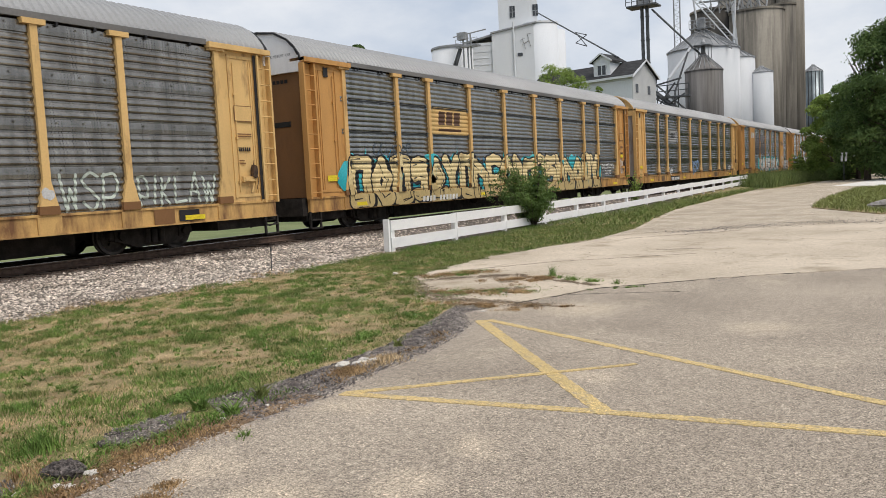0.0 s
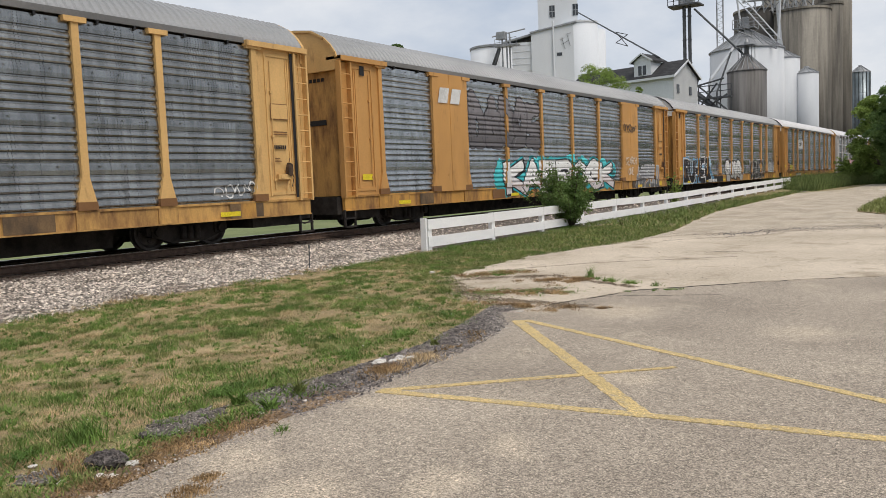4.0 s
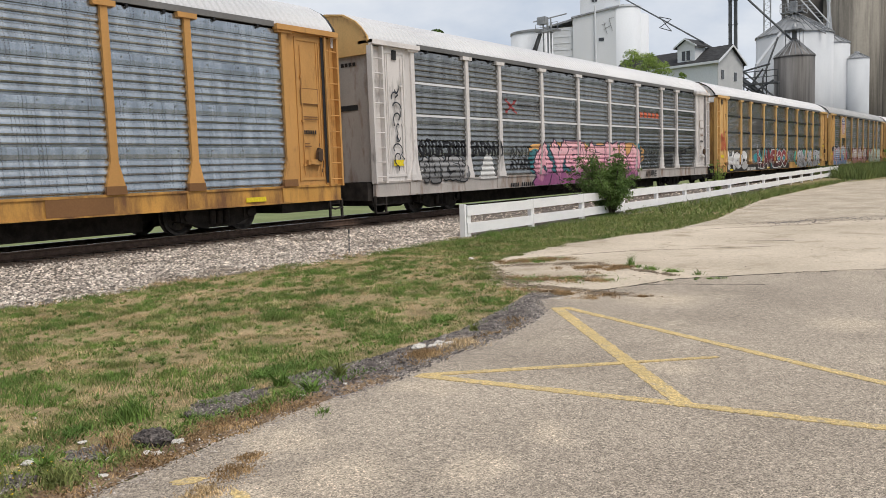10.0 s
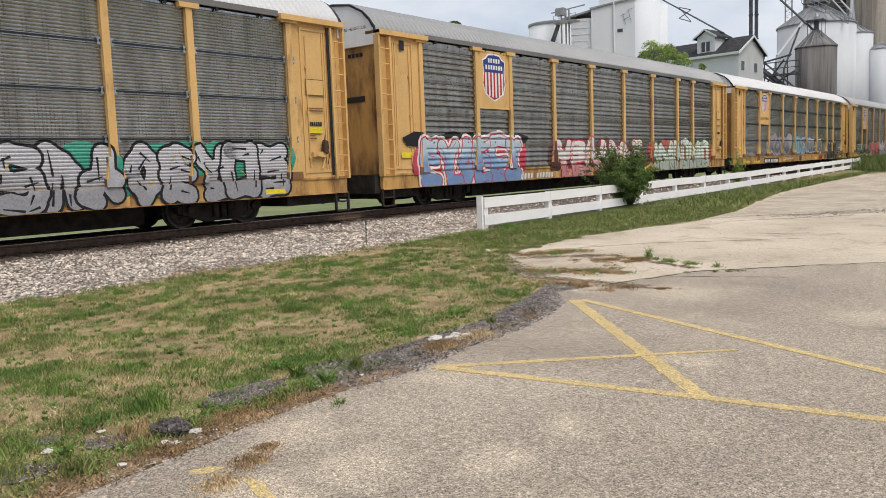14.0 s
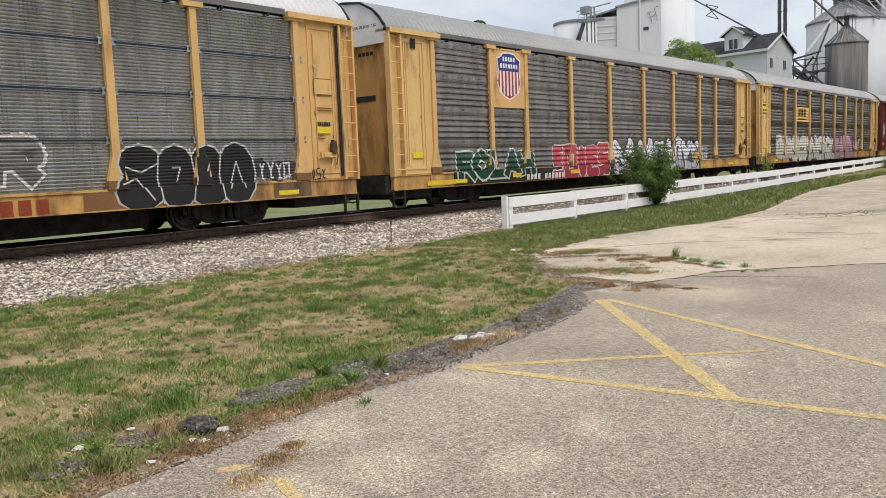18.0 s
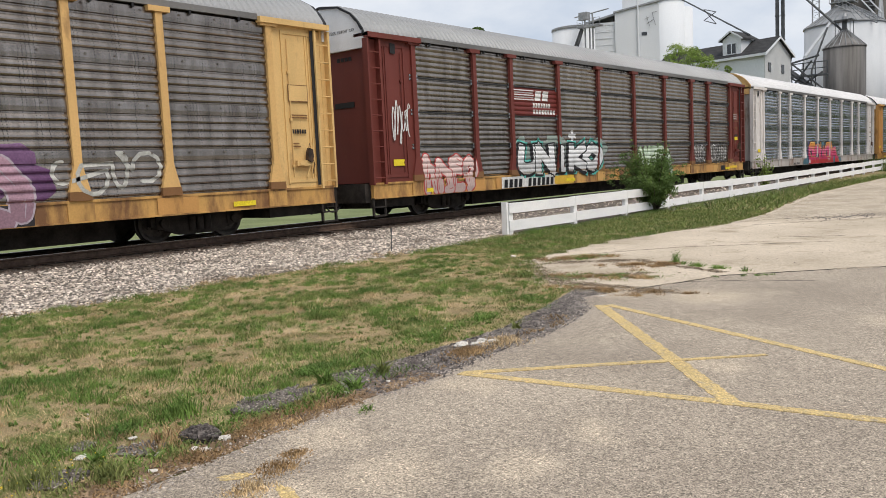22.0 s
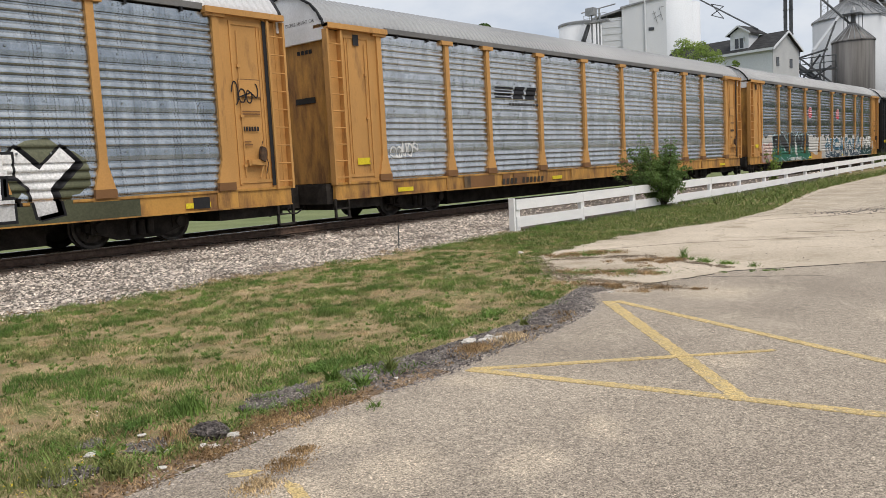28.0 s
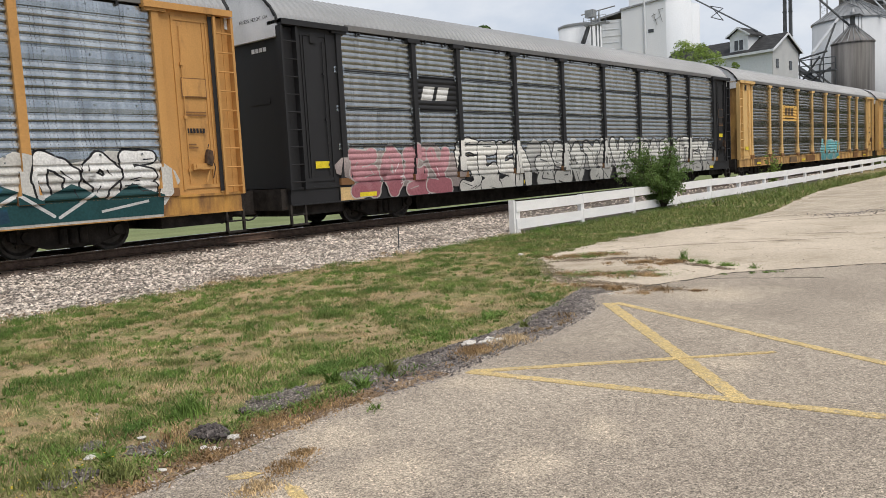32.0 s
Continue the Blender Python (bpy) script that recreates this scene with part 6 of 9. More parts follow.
def pale_bands(car):
    """Bright plain flashing along two seams of the side sheets."""
    for r in (2, 3):
        for a, b in zip(POSTS, POSTS[1:]):
            piece("flashing", cached(("flash", round(b - a, 3)), lambda: M().prism([(-1.622, -0.032), (-1.608, 0.035), (-1.56, 0.042), (-1.56, -0.04)], lambda u, v, w: (w, u, v), 0.09, b - a - 0.09).mesh("flashing")), ROOF["white"], car, at=(a, 0, SILL1 + r * ROWH))


def dress_13(car):
    navy, rim, teal = (0.02, 0.02, 0.04), (0.72, 0.48, 0.14), (0.06, 0.15, 0.20)
    base = SILL0 + 0.02
    puffs = [ring(x, z, rx, rz) for x, z, rx, rz in ((11.28, 1.98, 0.22, 0.2), (12.25, 1.85, 0.35, 0.22), (13.4, 1.75, 0.4, 0.25), (14.97, 1.98, 0.25, 0.2), (9.45, 0.7, 0.5, 0.26), (9.85, 0.9, 0.25, 0.4), (17.3, 0.7, 0.5, 0.26))]
    spray(car, "graffiti_mist", puffs, ink(*teal), 0)
    spray(car, "graffiti_shadow", [[(9.97, 0.9), (10.06, 1.93), (10.3, 2.06), (10.4, 1.8), (10.2, base)]], ink(0.05, 0.03, 0.11), 0.8)
    coat = fade((0.42, 0.03, 0.10), (0.52, 0.09, 0.22), (0.56, 0.24, 0.04), 1.0, 1.95)
    bodies = (((10.31, 1.78), (10.71, 1.99), (11.64, 2.02), (11.62, base), (10.14, base)), ((11.62, 1.79), (12.32, 1.88), (12.47, 1.6), (12.52, base), (11.6, base)), ((12.41, 1.71), (13.0, 2.02), (13.1, 1.49), (13.7, base), (12.5, base)),
              ((13.06, 1.45), (13.64, 1.78), (13.96, 1.07), (13.8, base), (13.4, base)), ((13.88, 1.71), (14.31, 1.96), (15.21, 1.99), (15.5, base), (13.67, base)), ((15.24, 1.98), (15.73, 1.72), (15.6, base), (15.44, base)), ((15.51, 1.48), (15.92, 1.61), (16.4, 1.68), (17.27, base), (15.5, base)))
    for k, body in enumerate(bodies):
        cx, cz = sum(p[0] for p in body) / len(body), sum(p[1] for p in body) / len(body)
        spray(car, "letter_outline", [[(x + math.copysign(0.06, x - cx), z + math.copysign(0.06, z - cz)) for x, z in body]], ink(*navy), 1)
    for k, body in enumerate(bodies):
        letter = spray(car, "letter", [body], coat, 2 + 0.2 * k, "magenta graffiti letter shading to orange on top" if k == 0 else "")
    spray(car, "graffiti_shade", [[(10.14, base), (10.17, 0.86), (17.05, 0.86), (17.25, base)]], ink(0.42, 0.03, 0.035), 4.2, "red band along the letters' feet")
    for x, z, rx, rz in ((10.78, 1.27, 0.17, 0.2), (12.0, 1.13, 0.17, 0.16), (13.11, 1.2, 0.13, 0.26), (14.28, 1.2, 0.15, 0.18)):
        spray(car, "letter_hollow", [ring(x, z, rx, rz)], ink(0.035, 0.03, 0.06), 5, "dark hollow of a letter")
    spray(car, "letter_hollow", [ring(15.95, 0.75, 0.22, 0.32)], ink(*teal), 5)
    for curve in (((10.7, 1.94), (11.54, 1.96), (11.49, 1.62), (11.54, 1.24)), ((10.58, 1.52), (10.58, 1.27), (10.8, 1.06), (11.68, 1.06), (11.62, 0.71)), ((11.74, 1.72), (12.35, 1.82), (12.44, 1.63)), ((12.35, 1.47), (12.53, 1.13), (12.31, 0.64)), ((12.47, 1.67), (12.95, 1.94), (13.04, 1.52)),
                  ((13.12, 1.41), (13.56, 1.73), (13.7, 1.22), (13.96, 1.08)), ((14.04, 1.72), (14.35, 1.9), (15.14, 1.92), (15.2, 1.37)), ((14.15, 1.42), (14.05, 1.18), (14.27, 1.0), (15.02, 0.98), (15.1, 0.66)), ((15.27, 1.9), (15.66, 1.69), (15.56, 1.51)), ((15.54, 1.3), (15.89, 1.53), (16.27, 1.43)), ((16.42, 1.58), (17.1, 0.66))):
        spray(car, "letter_rim", [c for p, q in zip(curve, curve[1:]) if (c := stroke(p, q, 0.04, 0.9))], ink(*rim), 6)
        spray(car, "letter_contour", [c for p, q in zip(curve, curve[1:]) if (c := stroke((p[0] + 0.055, p[1] - 0.01), (q[0] + 0.055, q[1] - 0.01), 0.05, 0.9))], ink(*navy), 5.2)
    spray(car, "stencil_frame", [rect(14.35, 14.95, 0.76, 0.79), rect(14.35, 14.95, 0.86, 0.89)], ink(0.6, 0.55, 0.5), 7)
    flat(car, "notice_plate", 10.2, 10.45, 0.66, 0.88, ink(0.6, 0.58, 0.58), y=-1.645)
    number_bars(car, 7.0, 8.3, 0.62, 0.78, colour=INKY)


def dress_14(car):
    art(car, (16.5, 22.2, 0.64, 2.0), (0.72, 0.72, 0.72), INKY, 141, word="LOKEY", block=True, bold=0.26, cloud=(0.085, 0.09, 0.05), drop=0.1, label="big white block-letter graffiti edged black on olive")
    scribble(car, (25.75, 26.5, 2.8, 3.45), INKY, 142, 8, 0.03)
    spray(car, "sill_patch", [rect(16.0, 23.4, SILL0 + 0.03, 0.95)], ink(0.08, 0.085, 0.05), 1)
    flat(car, "chalk_board", 24.6, 25.0, 0.66, 0.9, BLACK, y=-1.64)


def dress_15(car):
    spray(car, "emblem_bar", [rect(6.9, 7.75 + 0.03 * k, 3.33 + k * 0.1, 3.385 + k * 0.1) for k in range(4)], ink(*INKY), 2)
    slabs(car, 7.85, 9.2, 3.32, 3.72, 2, ink(*INKY))
    bars(car, 7.6, 9.3, 3.12, 3.2, 10, ink(0.05, 0.05, 0.05))
    scribble(car, (2.1, 3.2, 1.6, 2.0), CHALK, 152, 10, 0.05)
    number_bars(car, 7.0, 9.4, colour=(0.05, 0.04, 0.03))


def dress_16(car):
    spray(car, "graffiti_mist", mist(1.9, 25.2, 0.66, 2.0, 161, 44), ink(0.56, 0.55, 0.52), 0, "broad white sprayed background")
    spray(car, "graffiti_base", [rect(12.6, 25.3, SILL0 + 0.02, 1.0)], ink(0.50, 0.49, 0.47), 0.1)
    spray(car, "graffiti_base", [rect(2.0, 10.4, SILL0 + 0.02, 1.12)], ink(0.012, 0.062, 0.046), 0.3)
    spray(car, "graffiti_base", [rect(10.4, 12.6, SILL0 + 0.02, 1.05)], ink(0.55, 0.30, 0.10), 0.3)
    art(car, (3.6, 10.1, 0.9, 1.98), (0.02, 0.022, 0.024), (0.36, 0.52, 0.55), 162, count=5, block=True, cloud=None, tone=(0.02, 0.13, 0.08), shine=(0.62, 0.62, 0.6), bold=0.34, label="black and green graffiti piece on white")
    art(car, (13.5, 22.2, 0.70, 1.85), (0.012, 0.10, 0.16), (0.62, 0.62, 0.62), 163, count=8, tone=(0.012, 0.04, 0.07), bold=0.15, block=True, label="dark blue wild-style graffiti on white")
    art(car, (22.9, 25.2, 1.1, 1.9), (0.62, 0.62, 0.61), INKY, 164, count=3, label="small white graffiti edged black")
    spray(car, "graffiti", [[(21.4, 0.66), (25.3, 0.66), (25.35, 1.05), (24.7, 1.32), (24.2, 1.02), (23.5, 1.36), (22.9, 1.08), (22.2, 1.4), (21.6, 1.1)]], ink(0.012, 0.06, 0.065), 4, "dark teal jagged spray along the sill")
    spray(car, "tag", [stroke((21.7, 0.8), (22.5, 1.2), 0.07), stroke((22.5, 1.2), (23.1, 0.78), 0.06), stroke((23.2, 0.75), (23.9, 1.15), 0.06), stroke((24.0, 0.8), (25.0, 0.95), 0.05)], ink(0.55, 0.56, 0.56), 5)
    for x in (10.1, 16.1):
        c, s = x + 0.33, 0.33
        octo = lambda g: [(c + g * u * s, 3.42 + g * v * 0.36) for u, v in ((-1, -0.55), (-0.55, -1), (0.55, -1), (1, -0.55), (1, 0.55), (0.55, 1), (-0.55, 1), (-1, 0.55))]
        spray(car, "emblem_field", [octo(1.0)], ink(*CHALK), 1)
        spray(car, "emblem", [octo(0.9)], ink(0.50, 0.03, 0.06), 2, "red eight-sided emblem")
        spray(car, "emblem_bar", [rect(c - 0.15, c + 0.18, 3.25 + k * 0.12, 3.3 + k * 0.12) for k in range(4)], ink(*CHALK), 3)
    number_bars(car, 6.5, 8.5)
    art(car, (1.9, 3.5, 0.75, 1.6), (0.5, 0.42, 0.38), (0.4, 0.1, 0.08), 165, count=3, label="faded red outline graffiti")


def dress_17(car):
    spray(car, "emblem_field", [rect(POSTS[1] + 0.1, POSTS[2] - 0.1, 2.93, 3.86)], ink(0.02, 0.02, 0.022), 1, "black painted emblem field")
    slabs(car, 4.85, 6.1, 3.22, 3.6, 2, ink(*CHALK))
    art(car, (2.05, 6.0, 0.7, 1.85), (0.40, 0.20, 0.22), (0.45, 0.42, 0.4), 171, count=4, cloud=(0.26, 0.22, 0.21), tone=(0.28, 0.10, 0.12), label="faded pink and red graffiti")
    art(car, (6.4, 10.1, 0.66, 1.95), (0.62, 0.61, 0.57), INKY, 172, count=4, bold=0.36, label="white block graffiti edged black")
    art(car, (10.5, 24.8, 0.66, 1.95), (0.50, 0.50, 0.47), (0.05, 0.05, 0.05), 173, count=14, cloud=(0.3, 0.3, 0.29), bold=0.26, label="long white and grey graffiti piece")
    spray(car, "sill_patch", [rect(1.6, 2.4, 0.62, 0.95)], ink(0.6, 0.42, 0.2), 1)


def dress_18(car):
    block_emblem(car, 6.62, 9.27, 3.0, 3.86, (0.66, 0.40, 0.10), (0.10, 0.06, 0.03))
    art(car, (14.0, 18.0, 0.7, 1.8), (0.1, 0.35, 0.38), (0.5, 0.5, 0.48), 181, count=5, label="turquoise graffiti piece")


DRESS = {0: dress_0, 1: dress_1, 2: dress_2, 3: dress_3, 4: dress_4, 5: dress_5, 6: dress_6, 7: dress_7, 8: dress_8, 9: dress_9, 10: dress_10, 11: dress_11, 12: dress_12, 13: dress_13, 14: dress_14, 15: dress_15, 16: dress_16, 17: dress_17, 18: dress_18}


CONSIST = [
    (0, "brown", "pale", "grey", dict()),
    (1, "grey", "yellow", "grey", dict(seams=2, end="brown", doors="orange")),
    (2, "grey", "yellow", "grey", dict(end="white", top="yellow")),
    (3, "steel", "orange", "grey", dict(top="yellow")),
    (4, "fresh", "orange", "grey", dict(end="orange")),
    (5, "silver", "orange", "white", dict(end="orange")),
    (6, "grey", "white", "white", dict(end="white", top="yellow", sill="dusty")),
    (7, "steel", "yellow", "white", dict(seams=True)),
    (8, "brown", "yellow", "grey", dict()),
    (9, "steel", "yellow", "white", dict(seams=True)),
    (10, "rusty", "yellow", "grey", dict(doors="pale")),
    (11, "rusty", "yellow", "grey", dict(doors="pale")),
    (12, "rusty", "maroon", "grey", dict(seams=2, sill="yellow", end="maroon")),
    (13, "silver", "white", "white", dict(end="white", top="yellow", sill="dusty")),
    (14, "silver", "orange", "white", dict()),
    (15, "fresh", "orange", "grey", dict(end="orange")),
    (16, "silver", "orange", "grey", dict(end="orange")),
    (17, "steel", "black", "grey", dict(seams=2, end="black")),
    (18, "brown", "pale", "grey", dict()),
    (19, "brown", "yellow", "grey", dict()),
    (20, "grey", "yellow", "grey", dict()),
    (21, "brown", "yellow", "white", dict()),
]
WORDS = {"fresh": "shiny zinc", "steel": "dull zinc", "silver": "bright zinc", "grey": "grey zinc", "brown": "grimy zinc", "rusty": "brown rusty"}
for index, sheets, colour, roof, extra in CONSIST:
    autorack(index, sheets, colour, roof, f"covered car-carrier rail car, {WORDS[sheets]} side panels, {colour} posts, {roof} roof", dress=DRESS.get(index), **extra)

# ---- the white board fence ----
FENCE_PAINT = surface("white_fence_paint", (0.82, 0.82, 0.83), (0.90, 0.90, 0.90), 1.2, 0.5, 0, 0.05, 30, (1, 1, 3), ((0.42, 0.40, 0.36), 0.68, 0.85, 3), fleck=0.04)


def fence_line(x):
    return 11.85 + 1.9 * (x - 16.7) / 53.8


fence = thing("fence", "low white two-board wooden fence along the track", "fence", (0, 0, 0))
FX = [16.72 + i * 3.36 for i in range(17)]


def fence_rise(x):
    return max(0.0, (x - 38) / 36) * 0.24


post_me = M().box(-0.085, 0.085, -0.03, 0.09, -0.02, 0.83).mesh("fence_post")
rng = random.Random(8)
for i, x in enumerate(FX):
    piece("fence_post", post_me, FENCE_PAINT, fence, at=(x, fence_line(x), fence_rise(x) + rng.uniform(-0.02, 0.01)))
    if i < len(FX) - 1:
        for z in (0.105, 0.555):
            a, b = x + 0.01 - (0.1 if i == 0 else 0), FX[i + 1] - 0.005
            ya, yb = fence_line(a) - 0.035, fence_line(b) - 0.035
            d0, d1 = fence_rise(a) + rng.uniform(-0.015, 0.015), fence_rise(b) + rng.uniform(-0.015, 0.015)
            m = M().prism([(a, z + d0), (b, z + d1), (b, z + d1 + 0.262), (a, z + d0 + 0.262)], lambda u, v, w: (u, w + ya + (yb - ya) * (u - a) / (b - a), v), -0.02, 0.02)
            piece("board", m, FENCE_PAINT, fence)
piece("end_post", M().box(-0.09, -0.03, -0.05, 0.11, -0.02, 0.86), FENCE_PAINT, fence, at=(16.6, fence_line(16.6), 0))

bank = M()
for x0, x1 in ((38, 50), (50, 62), (62, 74), (74, 86)):
    h0, h1 = fence_rise(x0), fence_rise(min(x1, 76))
    y0, y1 = fence_line(x0), fence_line(x1)
    bank.add([(x0, y0 - 1.4, -0.01), (x1, y1 - 1.4, -0.01), (x1, y1 - 0.2, h1), (x0, y0 - 0.2, h0), (x1, y1 + 0.6, h1), (x0, y0 + 0.6, h0), (x1, y1 + 1.6, 0.05), (x0, y0 + 1.6, 0.05)], [(0, 1, 2, 3), (3, 2, 4, 5), (5, 4, 6, 7)])
tagged(piece("verge_bank", bank, TURF), "low grassy bank under the fence", "verge", kind="structure")

# ---- the grain elevator and mill across the track ----
WHITEWALL = surface("white_elevator_wall", (0.60, 0.63, 0.665), (0.67, 0.69, 0.715), 0.25, 0.8, 0, 0.1, 6, (1, 1, 0.3), ((0.56, 0.57, 0.58), 0.6, 0.8, 0.5), wild=False, fleck=0.05)
GREYCONC = surface("stained_concrete", (0.165, 0.152, 0.13), (0.285, 0.265, 0.228), 0.22, 0.9, 0, 0.1, 3, (1.4, 1.4, 0.10), ((0.075, 0.069, 0.061), 0.46, 0.64, 0.26), wild=False, fleck=0.06)
# stained concrete of the left silo, with its shade put into a darker colour
SHADECONC = surface("shaded_stained_concrete", (0.055, 0.052, 0.048), (0.15, 0.14, 0.125), 0.25, 0.9, 0, 0.1, 3, (1.6, 1.6, 0.10), ((0.035, 0.034, 0.032), 0.48, 0.66, 0.3), wild=False, fleck=0.06)
WHITESTEEL = surface("white_bin_steel", (0.46, 0.485, 0.515), (0.57, 0.59, 0.615), 0.4, 0.7, 0.0, 0.1, 8, (1, 1, 0.3), wild=False, fleck=0.05)
BINSTEEL = surface("weathered_bin_steel", (0.045, 0.041, 0.039), (0.20, 0.192, 0.185), 0.55, 0.6, 0.1, 0.1, 8, (2.2, 2.2, 0.14), wild=False, fleck=0.05)
GALV = surface("galvanised_frame", (0.22, 0.23, 0.24), (0.36, 0.37, 0.38), 1, 0.5, 0.5, 0.05, 10)
DARKSTEEL = surface("dark_steel_frame", (0.06, 0.065, 0.07), (0.12, 0.125, 0.13), 1, 0.6, 0.4, 0.05, 10)
SHINGLE = surface("dark_shingles", (0.022, 0.023, 0.025), (0.05, 0.05, 0.052), 1.5, 0.9, 0, 0.4, 12, (1, 1, 4), wild=False)
GLASS = surface("dark_window_glass", (0.02, 0.024, 0.03), (0.05, 0.055, 0.06), 1, 0.08, 0, 0.0, 5, spec=0.6)
GREYWALL = surface("grey_siding", (0.42, 0.43, 0.44), (0.50, 0.51, 0.51), 0.6, 0.8, 0, 0.1, 8, wild=False, fleck=0.05)


def oriented(ob, x, y, degrees):
    ob.location, ob.rotation_euler = (x, y, 0), (0, 0, radians(degrees))
    return ob


elev = thing("grain_elevator", "tall white concrete grain elevator with a headhouse", "grain elevator")
oriented(elev, 115.1, 60.4, -64.8)
# local x runs along the front, y away from the track
piece("silo_wall", M().prism([(0, 0), (6.9, 0), (6.9, 25.78), (0, 24.62)], lambda u, v, w: (u, w, v), 0, 9), WHITEWALL, elev)
piece("silo", M().lathe((7.6, 2.6, 0), [(2.8, 0), (2.8, 25.9)], 36).mesh("silo", True), WHITEWALL, elev)
piece("silo", M().lathe((9.3, 5.0, 0), [(2.4, 0), (2.4, 25.2)], 36).mesh("silo", True), WHITEWALL, elev)
piece("roof_slab", M().prism([(-0.2, 24.6), (7.8, 25.95), (7.8, 26.2), (-0.2, 24.85)], lambda u, v, w: (u, w, v), -0.25, 9), GALV, elev)
piece("roof_slab", M().lathe((7.6, 2.6, 25.85), [(2.9, 0), (2.9, 0.25)], 36), WHITEWALL, elev)
head = piece("headhouse", M().box(1.1, 7.3, 2.5, 8.5, 24.9, 36), WHITEWALL, elev)
for u in (3.35, 7.0):
    piece("window", M().box(u - 0.42, u + 0.42, 2.42, 2.52, 27.4, 29.2), GLASS, head)
    piece("window_frame", M().box(u - 0.05, u + 0.05, 2.38, 2.5, 27.4, 29.2).box(u - 0.42, u + 0.42, 2.38, 2.5, 28.2, 28.3), GALV, head)
piece("window", M().box(3.95, 4.75, -0.06, 0.02, 20.9, 21.4), GLASS, elev)
piece("downpipe", M().tube((3.45, -0.15, 10), (3.45, -0.15, 26.2), 0.14, 8), WHITEWALL, elev)
sym = M()
for p, q in (((6.2, -0.1, 23.4), (6.7, -0.1, 21.6)), ((6.2, -0.1, 22.3), (7.3, -0.1, 22.9)), ((7.0, -0.1, 23.9), (7.5, -0.1, 22.0)), ((5.9, -0.1, 23.0), (6.6, -0.1, 23.3)), ((7.0, -0.1, 23.9), (7.7, -0.1, 24.0))):
    sym.tube(Vector(p) + Vector((-1.45, 0, 0.3)), Vector(q) + Vector((-1.45, 0, 0.3)), 0.028, 5)
piece("iron_emblem", sym, DARKSTEEL, elev)
annex = thing("elevator_annex", "white ribbed annex wall beside the elevator", "annex")
oriented(annex, 113.3, 64.2, -64.8)
piece("wall", M().box(0, 4.2, 0.3, 8, 0, 23.4), WHITEWALL, annex)
piece("gallery_roof", M().prism([(-0.3, 23.35), (4.25, 24.35), (4.25, 24.65), (-0.3, 23.6)], lambda u, v, w: (u, w, v), 0.0, 7.5), GALV, annex)
for z in range(8, 24):
    piece("rib", M().box(0.02, 4.15, 0.24, 0.32, z - 0.05, z + 0.05), WHITEWALL, annex)
low = thing("storage_tank", "low round white storage tank", "silo", (114.2, 66.9, 0))
piece("shell", M().lathe((0, 0, 0), [(3.6, 0), (3.6, 22.9)], 40).mesh("shell", True), WHITEWALL, low)
piece("rim", M().lathe((0, 0, 22.8), [(3.72, 0), (3.72, 0.3), (3.5, 0.4)], 40), GALV, low)
leg = thing("steel_tower", "grey steel tower and platform beside the white tank", "steel tower", (110.5, 63.0, 0))
m = M()
for dx, dy in ((0, 0), (0.5, -0.5), (0.2, -1.2)):
    m.tube((dx, dy, 0), (dx, dy, 24.4), 0.13, 6)
piece("column", m, GALV, leg)
piece("platform", M().box(-0.6, 0.6, -2.8, 1.0, 22.3, 22.5), GALV, leg)
m = M()
for k in range(5):
    m.tube((-0.6, -2.8 + k * 0.95, 22.5), (-0.6, -2.8 + k * 0.95, 23.5), 0.04, 5)
m.tube((-0.6, -2.8, 23.5), (-0.6, 1.0, 23.5), 0.04, 5).tube((-0.6, -2.8, 23.0), (-0.6, 1.0, 23.0), 0.03, 5)
piece("railing", m, GALV, leg)
piece("spout", M().tube((0, 0.4, 22.2), (-0.5, 1.6, 18.5), 0.2, 8).tube((0, 0.7, 22.2), (-0.4, 2.2, 18.5), 0.16, 8), DARKSTEEL, leg)
piece("head_box", M().box(-0.5, 0.5, -0.6, 0.8, 23.5, 24.6), GALV, leg)

mill = thing("mill_house", "white gabled mill house with a dark shingle roof and dormer", "house")
oriented(mill, 85.5, 28.2, 79.8)
# local x runs along the long wall, away from the track
W, DM = 5.3, 3.75
piece("wall", M().box(0, 13, -W, 0, 0, 12.05), WHITEWALL, mill)
piece("gable_wall", M().prism([(0, 0), (-W, 0), (-W, 12.1), (-W / 2, 13.75), (0, 12.1)], lambda u, v, w: (w, u, v), -0.06, 0.0), GREYWALL, mill)
for s in (0, 1):
    y0, y1 = (0.35, -W / 2) if s == 0 else (-W - 0.35, -W / 2)
    piece("roof", M().prism([(y0, 11.92), (y1, 13.78), (y1, 13.98), (y0, 12.12)], lambda u, v, w: (w, u, v), -0.35, 13.3), SHINGLE, mill)
    piece("fascia", M().prism([(y0, 11.88), (y1, 13.73), (y1, 13.94), (y0, 12.14)], lambda u, v, w: (w, u, v), -0.42, -0.352), WHITEWALL, mill)
piece("gutter", M().box(-0.4, 13.3, 0.352, 0.45, 11.87, 12.12), WHITEWALL, mill)
dorm = piece("dormer", M().box(DM - 1.05, DM + 1.05, -2.4, -0.25, 12.2, 14.1).prism([(DM - 1.05, 14.1), (DM + 1.05, 14.1), (DM, 14.75)], lambda u, v, w: (u, w, v), -2.6, -0.25), WHITEWALL, mill)
